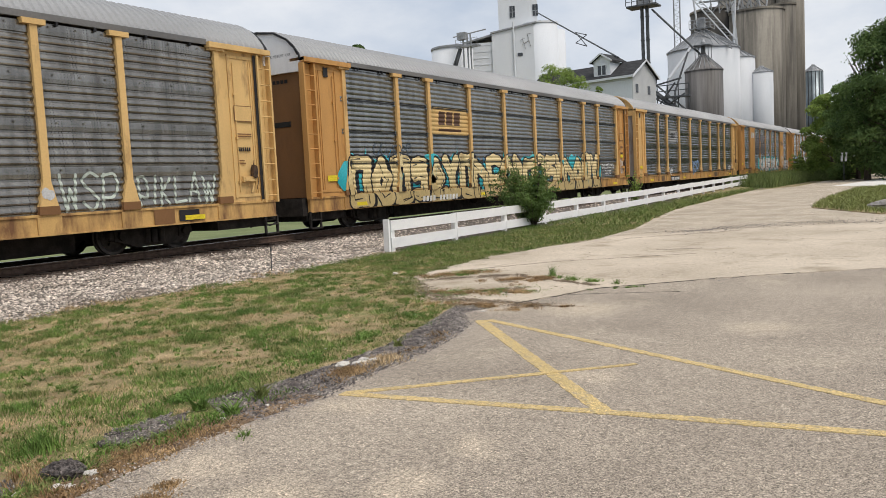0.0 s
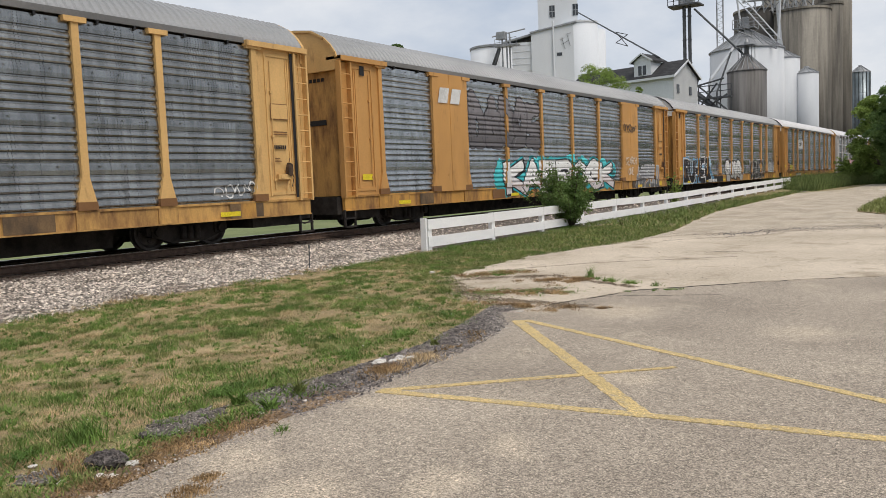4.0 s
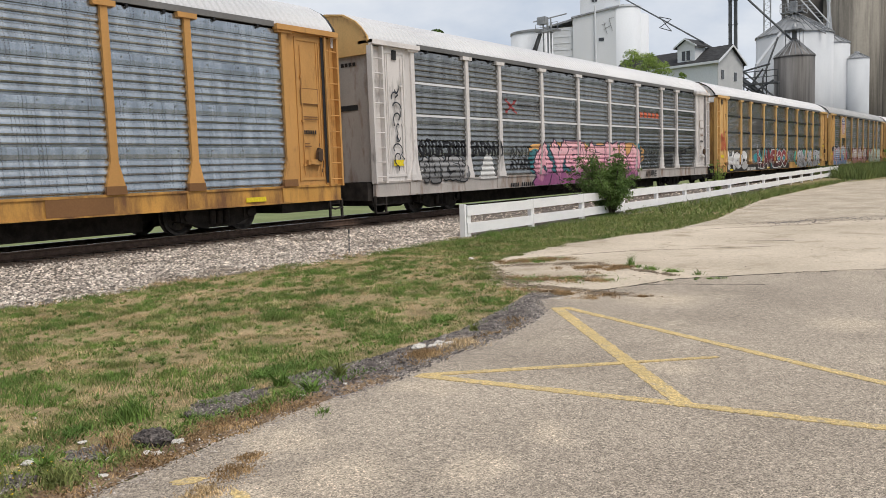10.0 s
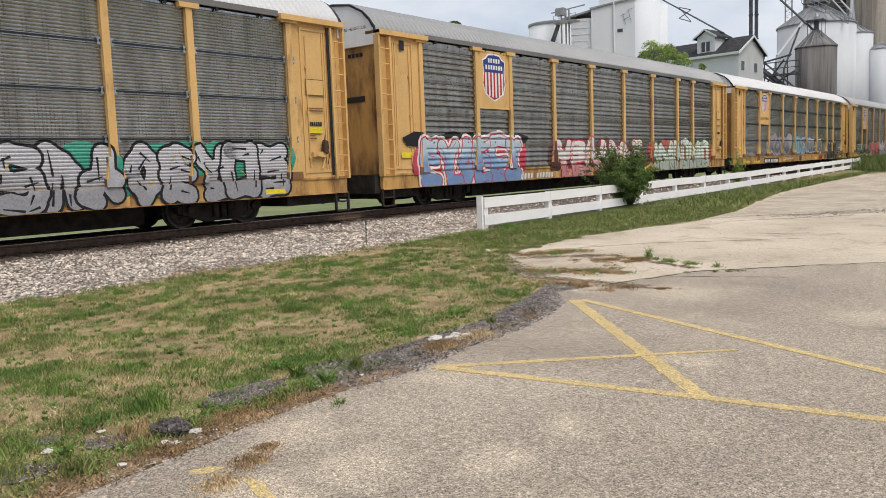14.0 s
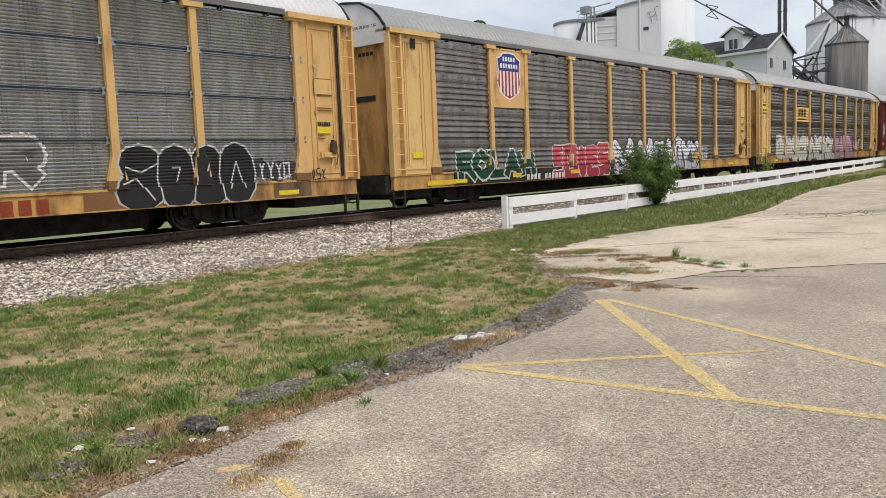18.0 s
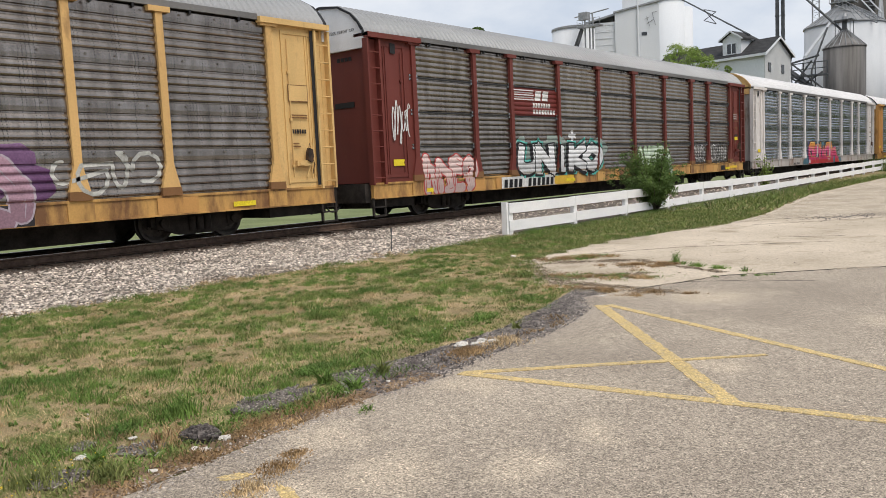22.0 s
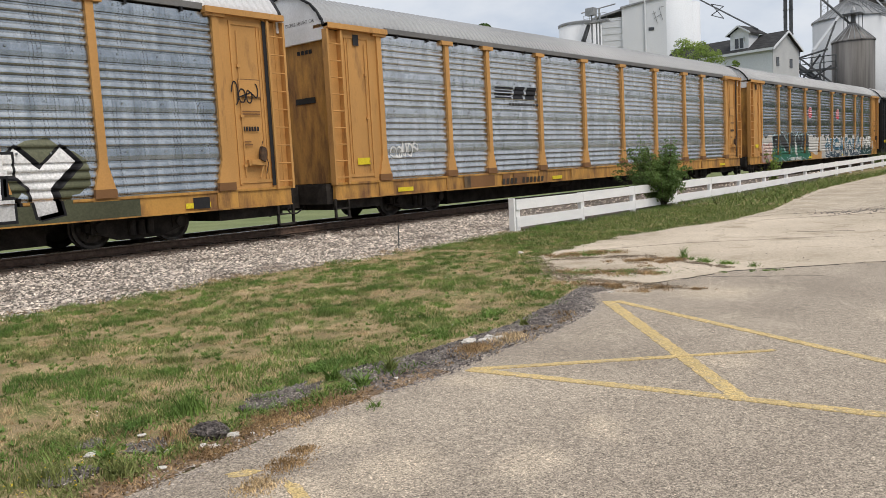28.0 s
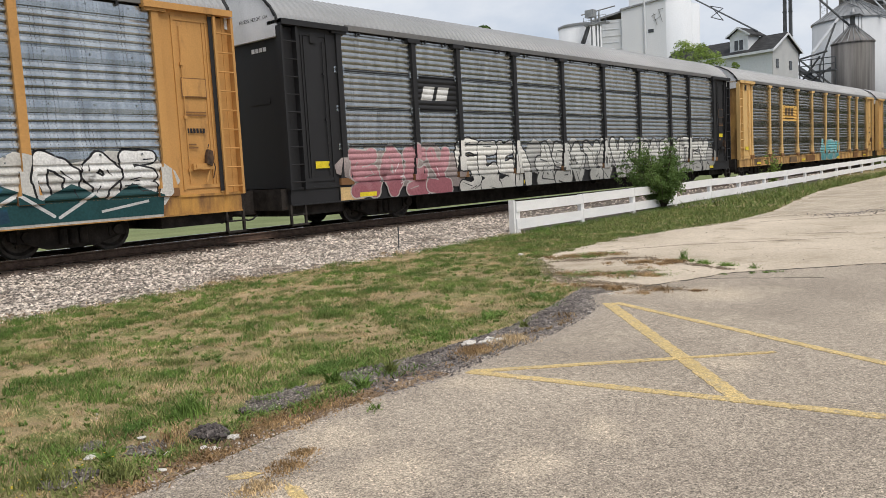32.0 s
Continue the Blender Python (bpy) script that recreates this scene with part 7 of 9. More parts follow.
for s in (-1, 1):
    piece("dormer_roof", M().prism([(DM + s * 1.38, 13.93), (DM, 14.80), (DM, 14.95), (DM + s * 1.38, 14.08)], lambda u, v, w: (u, w, v), -3.4, 0.05), SHINGLE, dorm)
    piece("dormer_fascia", M().prism([(DM + s * 1.4, 13.9), (DM, 14.78), (DM, 14.96), (DM + s * 1.4, 14.08)], lambda u, v, w: (u, w, v), 0.05, 0.1), WHITEWALL, dorm)
piece("window", M().box(DM - 0.5, DM + 0.5, -0.27, -0.2, 12.6, 13.6), GLASS, dorm)
piece("window_frame", M().box(DM - 0.05, DM + 0.05, -0.25, -0.17, 12.6, 13.6).box(DM - 0.58, DM - 0.5, -0.25, -0.17, 12.55, 13.65).box(DM + 0.5, DM + 0.58, -0.25, -0.17, 12.55, 13.65).box(DM - 0.58, DM + 0.58, -0.25, -0.17, 13.6, 13.7), WHITEWALL, dorm)
for y, z in ((-0.9, 10.3), (-3.6, 10.2)):
    piece("window", M().box(-0.12, -0.05, y - 0.25, y + 0.25, z, z + 0.9), GLASS, mill)


BINBLUE = surface("blue_grey_bin_steel", (0.17, 0.21, 0.235), (0.27, 0.32, 0.35), 0.5, 0.35, 0.3, 0.05, 8, wild=False)


def bin_thing(name, label, x, y, r, eave, apex, material, rings=0, ribs=24, group="", stays=0):
    b = thing(name, label, "grain bin", (x, y, 0), group)
    piece("shell", M().lathe((0, 0, 0), [(r, 0), (r, eave)], 40).mesh("shell", True), material, b)
    piece("cone_roof", M().lathe((0, 0, eave), [(r * 1.03, -0.05), (r * 1.03, 0.03), (0.35, apex - eave), (0.3, apex - eave + 0.25)], 40), GALV if material != BINSTEEL else BINSTEEL, b)
    m = M()
    for k in range(ribs):
        a = 2 * math.pi * k / ribs
        m.tube((r * 1.03 * math.cos(a), r * 1.03 * math.sin(a), eave + 0.06), (0.35 * math.cos(a), 0.35 * math.sin(a), apex + 0.05), 0.05, 4)
    piece("roof_rib", m, GALV, b)
    for k in range(stays):
        a = 2 * math.pi * k / stays
        piece("stiffener", M().box(r - 0.02, r + 0.07, -0.06, 0.06, 0, eave), DARKSTEEL, b).rotation_euler = (0, 0, a)
    if rings:
        m = M()
        for k in range(1, rings):
            z = eave * k / rings
            m.lathe((0, 0, z), [(r + 0.012, 0), (r + 0.012, 0.05)], 40)
        piece("hoop", m, material, b)
    return b


bin_thing("grain_bin", "weathered grey steel grain bin with a cone roof", 105.0, 25.4, 2.3, 13.9, 15.9, BINSTEEL, 0, 20)
bin_thing("grain_silo", "large white round silo with a ribbed cone roof", 114.6, 27.75, 4.7, 17.7, 20.7, WHITESTEEL, 0, 36)
bin_thing("grain_silo", "white round silo beside the larger silo", 117.5, 24.0, 2.4, 16.5, 17.8, WHITESTEEL, 0, 20)
bin_thing("grain_silo", "small white round silo at the row's end", 117.8, 20.85, 1.5, 14.3, 15.0, WHITESTEEL, 0, 16)
bin_thing("feed_bin", "silver steel bin with upright stiffeners", 168.8, 20.7, 1.7, 18.9, 20.0, BINBLUE, 5, 12, stays=16)

bt = thing("bin_platform", "small steel platform on top of the bin", "steel frame", (105.0, 25.4, 15.9))
m = M().box(-0.9, 0.9, -1.0, 1.0, 1.1, 1.2).tube((0, 0, -0.2), (0, 0, 1.1), 0.28, 8)
for dx, dy in ((-0.8, -0.8), (0.8, -0.8), (-0.8, 0.8), (0.8, 0.8)):
    m.tube((dx, dy, -0.9), (dx, dy, 1.1), 0.04, 5)
piece("platform", m, DARKSTEEL, bt)
piece("distributor", M().lathe((0, 0, 1.2), [(0.3, 0), (0.3, 0.4), (0.12, 0.8)], 12), GALV, bt)
conc = thing("concrete_elevator", "tall stained grey concrete grain elevator", "grain elevator", (0, 0, 0))
for x, y, r, h in ((150.5, 27.3, 4.5, 28.0), (152.5, 34.4, 4.5, 29.4), (153.2, 23.6, 2.2, 29.0), (155.5, 22.6, 2.3, 40.0), (158, 29.5, 5.5, 40.0)):
    silo = piece("silo", M().lathe((x, y, 0), [(r, 0), (r, h)], 44).mesh("silo", True), SHADECONC if y > 33 else GREYCONC, conc)
    piece("roof_slab", M().lathe((x, y, h), [(r + 0.15, 0), (r + 0.15, 0.35)], 44), GREYCONC, silo)

m = M()
for k in range(7):
    y = 26.0 + k * 1.3
    m.tube((146.5, y, 28.3), (146.5, y + 0.6, 34), 0.12, 5).tube((146.5, y, 30.0), (146.5, y + 1.3, 28.5), 0.08, 5)
m.tube((146.5, 25.5, 30.0), (146.5, 36, 30.6), 0.16, 6).tube((146.5, 25.5, 32.0), (146.5, 36, 32.4), 0.16, 6)
piece("conveyor_gallery", m, GALV, conc)
lift = thing("bucket_elevator", "twin grey steel elevator legs with a head platform", "steel tower", (106.9, 33.2, 0))
for dy in (-0.26, 0.42):
    leg = piece("casing", M().box(-0.2, 0.2, dy - 0.17, dy + 0.17, 0, 23.5), DARKSTEEL, lift)
    for z in range(4, 24, 3):
        piece("flange", M().box(-0.25, 0.25, dy - 0.22, dy + 0.22, z, z + 0.12), DARKSTEEL, leg)
piece("platform", M().box(-1.2, 1.2, -1.8, 2.2, 23.3, 23.5), DARKSTEEL, lift)
m = M()
for k in range(6):
    m.tube((-1.2, -1.8 + k * 0.8, 23.5), (-1.2, -1.8 + k * 0.8, 24.6), 0.05, 5)
m.tube((-1.2, -1.8, 24.6), (-1.2, 2.2, 24.6), 0.05, 5).tube((-1.2, -1.8, 24.0), (-1.2, 2.2, 24.0), 0.04, 5)
piece("railing", m, DARKSTEEL, lift)
piece("head_casing", M().box(-0.5, 0.5, -0.9, 1.0, 23.5, 27), GALV, lift)


def pipe_thing(name, label, points, r, material=GALV, category="pipe"):
    m = M()
    for p, q in zip(points, points[1:]):
        m.tube(p, q, r, 7)
    return tagged(piece(name, m, material), label, category)


pipe_thing("spout_pipe", "long thin grey grain spout from headhouse to mill roof", [(113.3, 51.7, 26.4), (88.0, 30.5, 14.5)], 0.09, DARKSTEEL)
m = M()
for a, b in (((0, -0.6, -0.9), (0, 0.9, -0.3)), ((0, -0.6, 0.5), (0, 0.9, 1.0)), ((0, -0.6, -0.9), (0, 0.9, 1.0)), ((0, -0.6, 0.5), (0, 0.9, -0.3))):
    m.tube(Vector((96.6, 38.0, 18.5)) + Vector(a), Vector((96.6, 38.0, 18.5)) + Vector(b), 0.05, 5)
tagged(piece("spout_brace", m, DARKSTEEL), "crossed wire brace on the long grain spout", "brace")
pipe_thing("roof_pipe", "grey conveyor pipe from tank to elevator roof", [(110.9, 65.0, 24.2), (113.6, 60.6, 25.2)], 0.10)
pipe_thing("spout_pipe", "sloping dark grain spout to the steel bin", [(106.6, 32.2, 22.8), (104.9, 25.6, 15.9)], 0.13, DARKSTEEL)
pipe_thing("spout_pipe", "sloping white grain spout from the platform", [(104.7, 26.9, 16.9), (102.0, 28.95, 13.1), (101.5, 29.4, 9)], 0.2, WHITESTEEL)
pipe_thing("spout_pipe", "dark sloping grain spout behind the mill", [(104.06, 27.03, 16.4), (102.17, 28.26, 11.5), (102.0, 28.3, 9)], 0.11, DARKSTEEL)
pipe_thing("spout_pipe", "upright white grain spout on the concrete silos", [(147.5, 30.6, 30.0), (146.6, 29.6, 20.0), (146.6, 29.6, 0)], 0.35, WHITESTEEL)
for k, (a, b) in enumerate((((113.3, 29.4, 25.6), (112.6, 23.5, 18.05)), ((113.4, 28.6, 25.6), (112.7, 23.0, 18.45)))):
    pipe_thing("conveyor_truss", "inclined lattice conveyor over the silos", [a, b], 0.09, WHITESTEEL)
lat = M()
for k in range(14):
    f0, f1 = k / 14, (k + 1) / 14
    p = Vector((113.3, 29.4, 25.6)).lerp(Vector((112.6, 23.5, 18.05)), f0)
    q = Vector((113.4, 28.6, 25.6)).lerp(Vector((112.7, 23.0, 18.45)), f1)
    lat.tube(p, q, 0.04, 4)
tagged(piece("truss_lacing", lat, GALV), "crossed lacing of the inclined conveyor", "steel frame")
tw = thing("lattice_mast", "slender lattice mast behind the silos", "mast", (118.0, 32.5, 0))
m = M()
for dx, dy in ((0, 0), (0.7, 0.2), (0.2, -0.8)):
    m.tube((dx, dy, 0), (dx, dy, 34), 0.10, 5)
for k in range(26):
    z = 14 + k * 0.75
    m.tube((0, 0, z), (0.2, -0.8, z + 0.4), 0.03, 4).tube((0.2, -0.8, z + 0.4), (0, 0, z + 0.75), 0.03, 4)
piece("lattice", m, GALV, tw)
cat = thing("silo_catwalk", "grey steel catwalk and spouts over the silo roof", "steel frame", (114.5, 27.8, 20.6))
m = M().box(-1.2, 1.2, -1.4, 1.4, 0, 0.12)
for sx in (-1.2, 1.2):
    for k in range(5):
        m.tube((sx, -1.4 + 0.7 * k, 0.1), (sx, -1.4 + 0.7 * k, 1.2), 0.045, 5)
    m.tube((sx, -1.4, 1.2), (sx, 1.4, 1.2), 0.045, 5).tube((sx, -1.4, 0.7), (sx, 1.4, 0.7), 0.035, 5)
m.box(-0.4, 0.4, -0.4, 0.4, 0.1, 1.6)
piece("platform", m, GALV, cat)
pipe_thing("spout_pipe", "pale grain spout dropping to the silo roof", [(114.4, 29.0, 26.0), (114.55, 28.4, 21.2)], 0.13, WHITESTEEL)
pipe_thing("spout_pipe", "tall white grain spout behind the silos", [(115.55, 23.96, 17.6), (115.65, 23.45, 27.0)], 0.15, WHITESTEEL)
stair = thing("roof_stair", "steel stair and handrail climbing the silo roof", "stair")
a, b = Vector((112.4, 28.3, 20.2)), Vector((111.6, 23.3, 17.2))
piece("stringer", M().tube(a, b, 0.09, 5), GALV, stair)
piece("handrail", M().tube(a + Vector((0, 0, 1.0)), b + Vector((0, 0, 0.9)), 0.05, 5).tube(a + Vector((0, 0, 0.55)), b + Vector((0, 0, 0.5)), 0.035, 5), GALV, stair)
for k in range(12):
    p = a.lerp(b, k / 11)
    piece("baluster", M().tube(p, p + Vector((0, 0, 1.0)), 0.04, 4), GALV, stair)
truss = thing("gallery_truss", "dense grey lattice frame on the concrete silos", "steel frame")
for k in range(9):
    y = 25.6 + 0.75 * k
    x = 149.8 - 0.13 * k
    piece("strut", M().tube((x, y, 28.4), (x, y + (0.9 if k % 2 else -0.9), 33.5), 0.13, 5), GALV if k % 3 else WHITESTEEL, truss)
    piece("brace", M().tube((x, y, 29.0), (x, y + 2.2, 31.5), 0.09, 5), DARKSTEEL, truss)
piece("chord", M().tube((149.9, 25.2, 28.9), (148.7, 32.4, 28.9), 0.16, 6), GALV, truss)
shed = thing("conveyor_platform", "dark steel conveyor platform behind the mill", "steel frame", (100.5, 29.3, 0))
m = M()
for k in range(5):
    m.tube((0, -3.2 + k * 1.3, 0), (0, -3.2 + k * 1.3, 12.2), 0.07, 5)
m.box(-0.4, 0.4, -3.3, 2.2, 10.6, 10.8).tube((0, -3.2, 12.2), (0, 2.2, 12.2), 0.06, 5).tube((0, -3.2, 11.5), (0, 2.2, 11.5), 0.05, 5)
m.tube((0, 2.2, 12.5), (0, -2.5, 8.5), 0.3, 7)
for y0, z0, y1, z1 in ((-2.9, 9.0, 1.0, 12.6), (1.0, 9.0, -1.6, 12.4), (-2.4, 12.9, 1.2, 12.2), (-1.2, 9.4, 1.6, 11.2), (-2.8, 11.0, 0.4, 9.2), (0.6, 13.4, 1.4, 9.0)):
    m.tube((-0.3, y0, z0), (-0.3, y1, z1), 0.11, 5)
piece("frame", m, DARKSTEEL, shed)


# ---- trees and shrubs ----
BARK = surface("bark", (0.05, 0.04, 0.03), (0.11, 0.09, 0.07), 4, 0.95, 0, 0.6, 25, (4, 4, 0.6))


def leaf_paint(name, dark, light):
    """A leaf's face, through which part of the light passes."""
    m = surface(name, dark, light, 0.7, 0.7, 0, 0.0, 8, wild=False, spec=0.25)
    tint_islands(m, 0.68, 1.32)
    nodes, links = m.node_tree.nodes, m.node_tree.links
    bsdf, out = nodes["Principled BSDF"], nodes["Material Output"]
    thru, mix = nodes.new("ShaderNodeBsdfTranslucent"), nodes.new("ShaderNodeMixShader")
    links.new(bsdf.inputs["Base Color"].links[0].from_socket, thru.inputs["Color"])
    mix.inputs["Fac"].default_value = 0.4
    links.new(bsdf.outputs[0], mix.inputs[1])
    links.new(thru.outputs[0], mix.inputs[2])
    links.new(mix.outputs[0], out.inputs["Surface"])
    return m


LEAF = leaf_paint("tree_leaf", (0.10, 0.17, 0.05), (0.20, 0.29, 0.085))
LEAF_LIGHT = leaf_paint("bright_leaf", (0.17, 0.25, 0.055), (0.29, 0.38, 0.10))
LEAF_DARK = leaf_paint("dark_leaf", (0.06, 0.11, 0.034), (0.13, 0.195, 0.06))


def leaves_mesh(name, centres, radii, count, size, seed):
    """Many small leaves spread through clumps: thick on each clump's top and rim, turned toward the sky."""
    rs = np.random.RandomState(seed)
    centres, radii = np.array(centres), np.array(radii)
    weight = radii ** 2
    pick = rs.choice(len(centres), count, p=weight / weight.sum())
    d = rs.normal(size=(count, 3))
    d[:, 2] = np.where(rs.rand(count) < 0.62, np.abs(d[:, 2]), d[:, 2])
    d /= np.linalg.norm(d, axis=1)[:, None]
    c = centres[pick] + d * (radii[pick] * rs.uniform(0.3, 1.12, count) ** 0.6)[:, None] * [1, 1, 0.72]
    up = d * 0.9 + np.array([0, 0, 0.3]) + rs.normal(size=(count, 3)) * 0.6
    up /= np.linalg.norm(up, axis=1)[:, None] + 1e-9
    u = np.cross(up, rs.normal(size=(count, 3)))
    u /= np.linalg.norm(u, axis=1)[:, None] + 1e-9
    w = np.cross(up, u)
    s = size * rs.uniform(0.6, 1.5, count)[:, None]
    droop = np.array([0, 0, -0.25]) * s
    quad = np.stack([c - u * s + droop, c - w * s * 0.48, c + u * s + droop, c + w * s * 0.48], 1).reshape(-1, 3)
    me = bpy.data.meshes.new(name)
    me.vertices.add(len(quad))
    me.vertices.foreach_set("co", quad.ravel())
    me.loops.add(len(quad))
    me.loops.foreach_set("vertex_index", np.arange(len(quad)))
    me.polygons.add(count)
    me.polygons.foreach_set("loop_start", np.arange(count) * 4)
    me.update(calc_edges=True)
    return me


def bush(label, x, y, height, spread, lean, seed, leaf, stems=26, count=6000, size=0.04):
    """A many-stemmed shrub: thin stems fan out of one root, leaves thicken along their upper parts, with gaps and stray tips."""
    rng = random.Random(seed)
    t = thing("shrub", label, "shrub", (x, y, 0))
    m, centres, radii = M(), [], []
    for k in range(stems):
        a, f = rng.uniform(0, 2 * math.pi), rng.uniform(0.15, 1.0) ** 0.7
        tip = Vector((math.cos(a) * spread * f + lean[0], math.sin(a) * spread * f + lean[1], height * (1.02 - 0.5 * f ** 2) * rng.uniform(0.75, 1.06)))
        mid = Vector((tip.x * 0.36, tip.y * 0.36, tip.z * 0.5))
        m.tube((rng.uniform(-0.05, 0.05), rng.uniform(-0.05, 0.05), -0.05), mid, 0.02, 5, 0.013).tube(mid, tip, 0.013, 4, 0.004)
        for i in range(9):
            g = -0.55 + 1.55 * (i + rng.random()) / 9
            p = mid.lerp(tip, g) if g > 0 else mid * (1 + g)
            r = spread * 0.17 * (1.15 - 0.75 * abs(g))
            p += Vector((rng.uniform(-1, 1), rng.uniform(-1, 1), rng.uniform(-0.6, 0.6))) * r * 0.9
            centres.append(tuple(p))
            radii.append(r * rng.uniform(0.6, 1.2))
    piece("branchwork", m, BARK, t)
    piece("crown", leaves_mesh("crown", centres, radii, count, size, seed), leaf, t)
    return t


def tree(name, label, x, y, height, spread, seed, leaf=None, count=9000, size=0.16, bare=0.3, clumps=26, base=0.0):
    leaf = leaf or LEAF
    rng = random.Random(seed)
    t = thing(name, label, "tree", (x, y, base))
    m = M()
    r0 = height * 0.022 + 0.02
    top = Vector((rng.uniform(-0.3, 0.3), rng.uniform(-0.3, 0.3), height * 0.8))
    m.tube((0, 0, -0.1), top * 0.5, r0, 8, r0 * 0.7).tube(top * 0.5, top, r0 * 0.7, 7, r0 * 0.15)
    centres, radii = [], []
    for k in range(clumps):
        f = bare + (0.98 - bare) * (k + rng.random()) / clumps
        a = rng.uniform(0, 2 * math.pi)
        shape = math.sin(math.pi * min(1, (f - bare) / (1.02 - bare) * 0.86 + 0.12)) ** 0.7
        reach = spread * shape * rng.uniform(0.45, 1.0)
        p = Vector((math.cos(a) * reach, math.sin(a) * reach, height * f))
        m.tube(top * min(1, f * 0.85), p, r0 * 0.28, 5, 0.012)
        centres.append(p)
        radii.append(spread * rng.uniform(0.15, 0.36) * (1.0 if height < 4 else 1.0))
    piece("trunk", m, BARK, t)
    piece("crown", leaves_mesh("crown", [tuple(c) for c in centres], radii, count, size, seed), leaf, t)
    return t


tree("roadside_tree", "tall dense dark green tree beside the track", 78.0, 2.4, 13.2, 5.4, 21, LEAF_DARK, 60000, 0.12, 0.03, 85)
tree("roadside_tree", "broad green tree beside the gravel road", 84.0, 6.6, 9.0, 3.2, 22, LEAF, 38000, 0.115, 0.03, 50)
tree("roadside_tree", "dark green tree behind the roadside row", 97.0, 3.6, 12.0, 4.6, 23, LEAF_DARK, 20000, 0.2, 0.03, 36)
tree("roadside_tree", "leafy young tree leaning over the track", 90.0, 9.3, 8.4, 3.0, 24, LEAF_LIGHT, 30000, 0.115, 0.02, 44)
tree("roadside_tree", "dark green tree farther along the row", 120.0, 5.4, 9.6, 4.5, 25, LEAF_DARK, 12000, 0.25, 0.03, 30)
tree("roadside_tree", "dark tree closing the view beyond the row", 150.0, 5.6, 11.0, 6.0, 27, LEAF_DARK, 10000, 0.35, 0.03, 30)
tree("roadside_tree", "half-dead tree with bare grey twigs", 79.5, 5.5, 12.6, 2.6, 26, LEAF, 300, 0.1, 0.6, 44)
tree("yard_tree", "round bright green tree before the white elevator", 73.7, 31.6, 12.3, 2.7, 31, LEAF_LIGHT, 9000, 0.09, 0.5, 46)
tree("yard_tree", "small green tree beside the mill house", 75.3, 28.2, 10.3, 1.0, 32, LEAF_LIGHT, 2500, 0.09, 0.72, 14)
tree("yard_tree", "slim green tree behind the train", 77.0, 36.4, 11.4, 0.9, 34, LEAF_LIGHT, 2500, 0.09, 0.72, 12)
tree("distant_tree", "tree tops far behind the train", 128.2, 95.5, 29.0, 3.6, 33, LEAF_DARK, 7000, 0.3, 0.6, 18)
bush("dense green volunteer shrub growing through the fence", 25.6, 12.08, 2.45, 1.45, (-0.4, 0.2), 41, LEAF, 56, 21000, 0.038)
bush("small yellowish green shrub behind the fence", 40.6, 13.4, 2.1, 0.75, (-0.1, 0.1), 42, LEAF_LIGHT, 12, 900, 0.05)
bush("bright green bush among tall weeds", 86.5, 11.4, 3.3, 1.7, (0, 0), 43, LEAF_LIGHT, 30, 6000, 0.10)
bush("low bright bush among tall weeds", 91.0, 10.2, 2.7, 1.6, (0, 0), 44, LEAF_LIGHT, 26, 5000, 0.10)

# unseen woods, added to close the lot away from the track and darken reflections
unseen_woods_c, unseen_woods_r = [], []
rng = random.Random(77)
for k in range(150):
    f = (k + rng.random()) / 150
    a = radians(-8 - 200 * f)
    d = 105 - 25 * math.sin(math.pi * f) + rng.uniform(-6, 6)
    for h in (2.0, 5.5, 9.0, 12.0):
        unseen_woods_c.append((d * math.cos(a) + rng.uniform(-2, 2), d * math.sin(a) + rng.uniform(-2, 2), h + rng.uniform(-1, 1)))
        unseen_woods_r.append(rng.uniform(2.2, 3.6))
tagged(piece("woods", leaves_mesh("woods", unseen_woods_c, unseen_woods_r, 36000, 0.55, 78), LEAF_DARK), "unseen distant belt of dark green woods added around the lot", "woods", kind="stuff")

# ---- loose ground cover ----
def soup(name, verts, sizes):
    """A mesh from an array of polygon corners, each polygon with that many corners."""
    me = bpy.data.meshes.new(name)
    n = len(verts)
    me.vertices.add(n)
    me.vertices.foreach_set("co", np.ascontiguousarray(verts, dtype=np.float32).ravel())
    me.loops.add(n)
    me.loops.foreach_set("vertex_index", np.arange(n, dtype=np.int32))
    me.polygons.add(n // sizes)
    me.polygons.foreach_set("loop_start", np.arange(n // sizes, dtype=np.int32) * sizes)
    me.update(calc_edges=True)
    return me


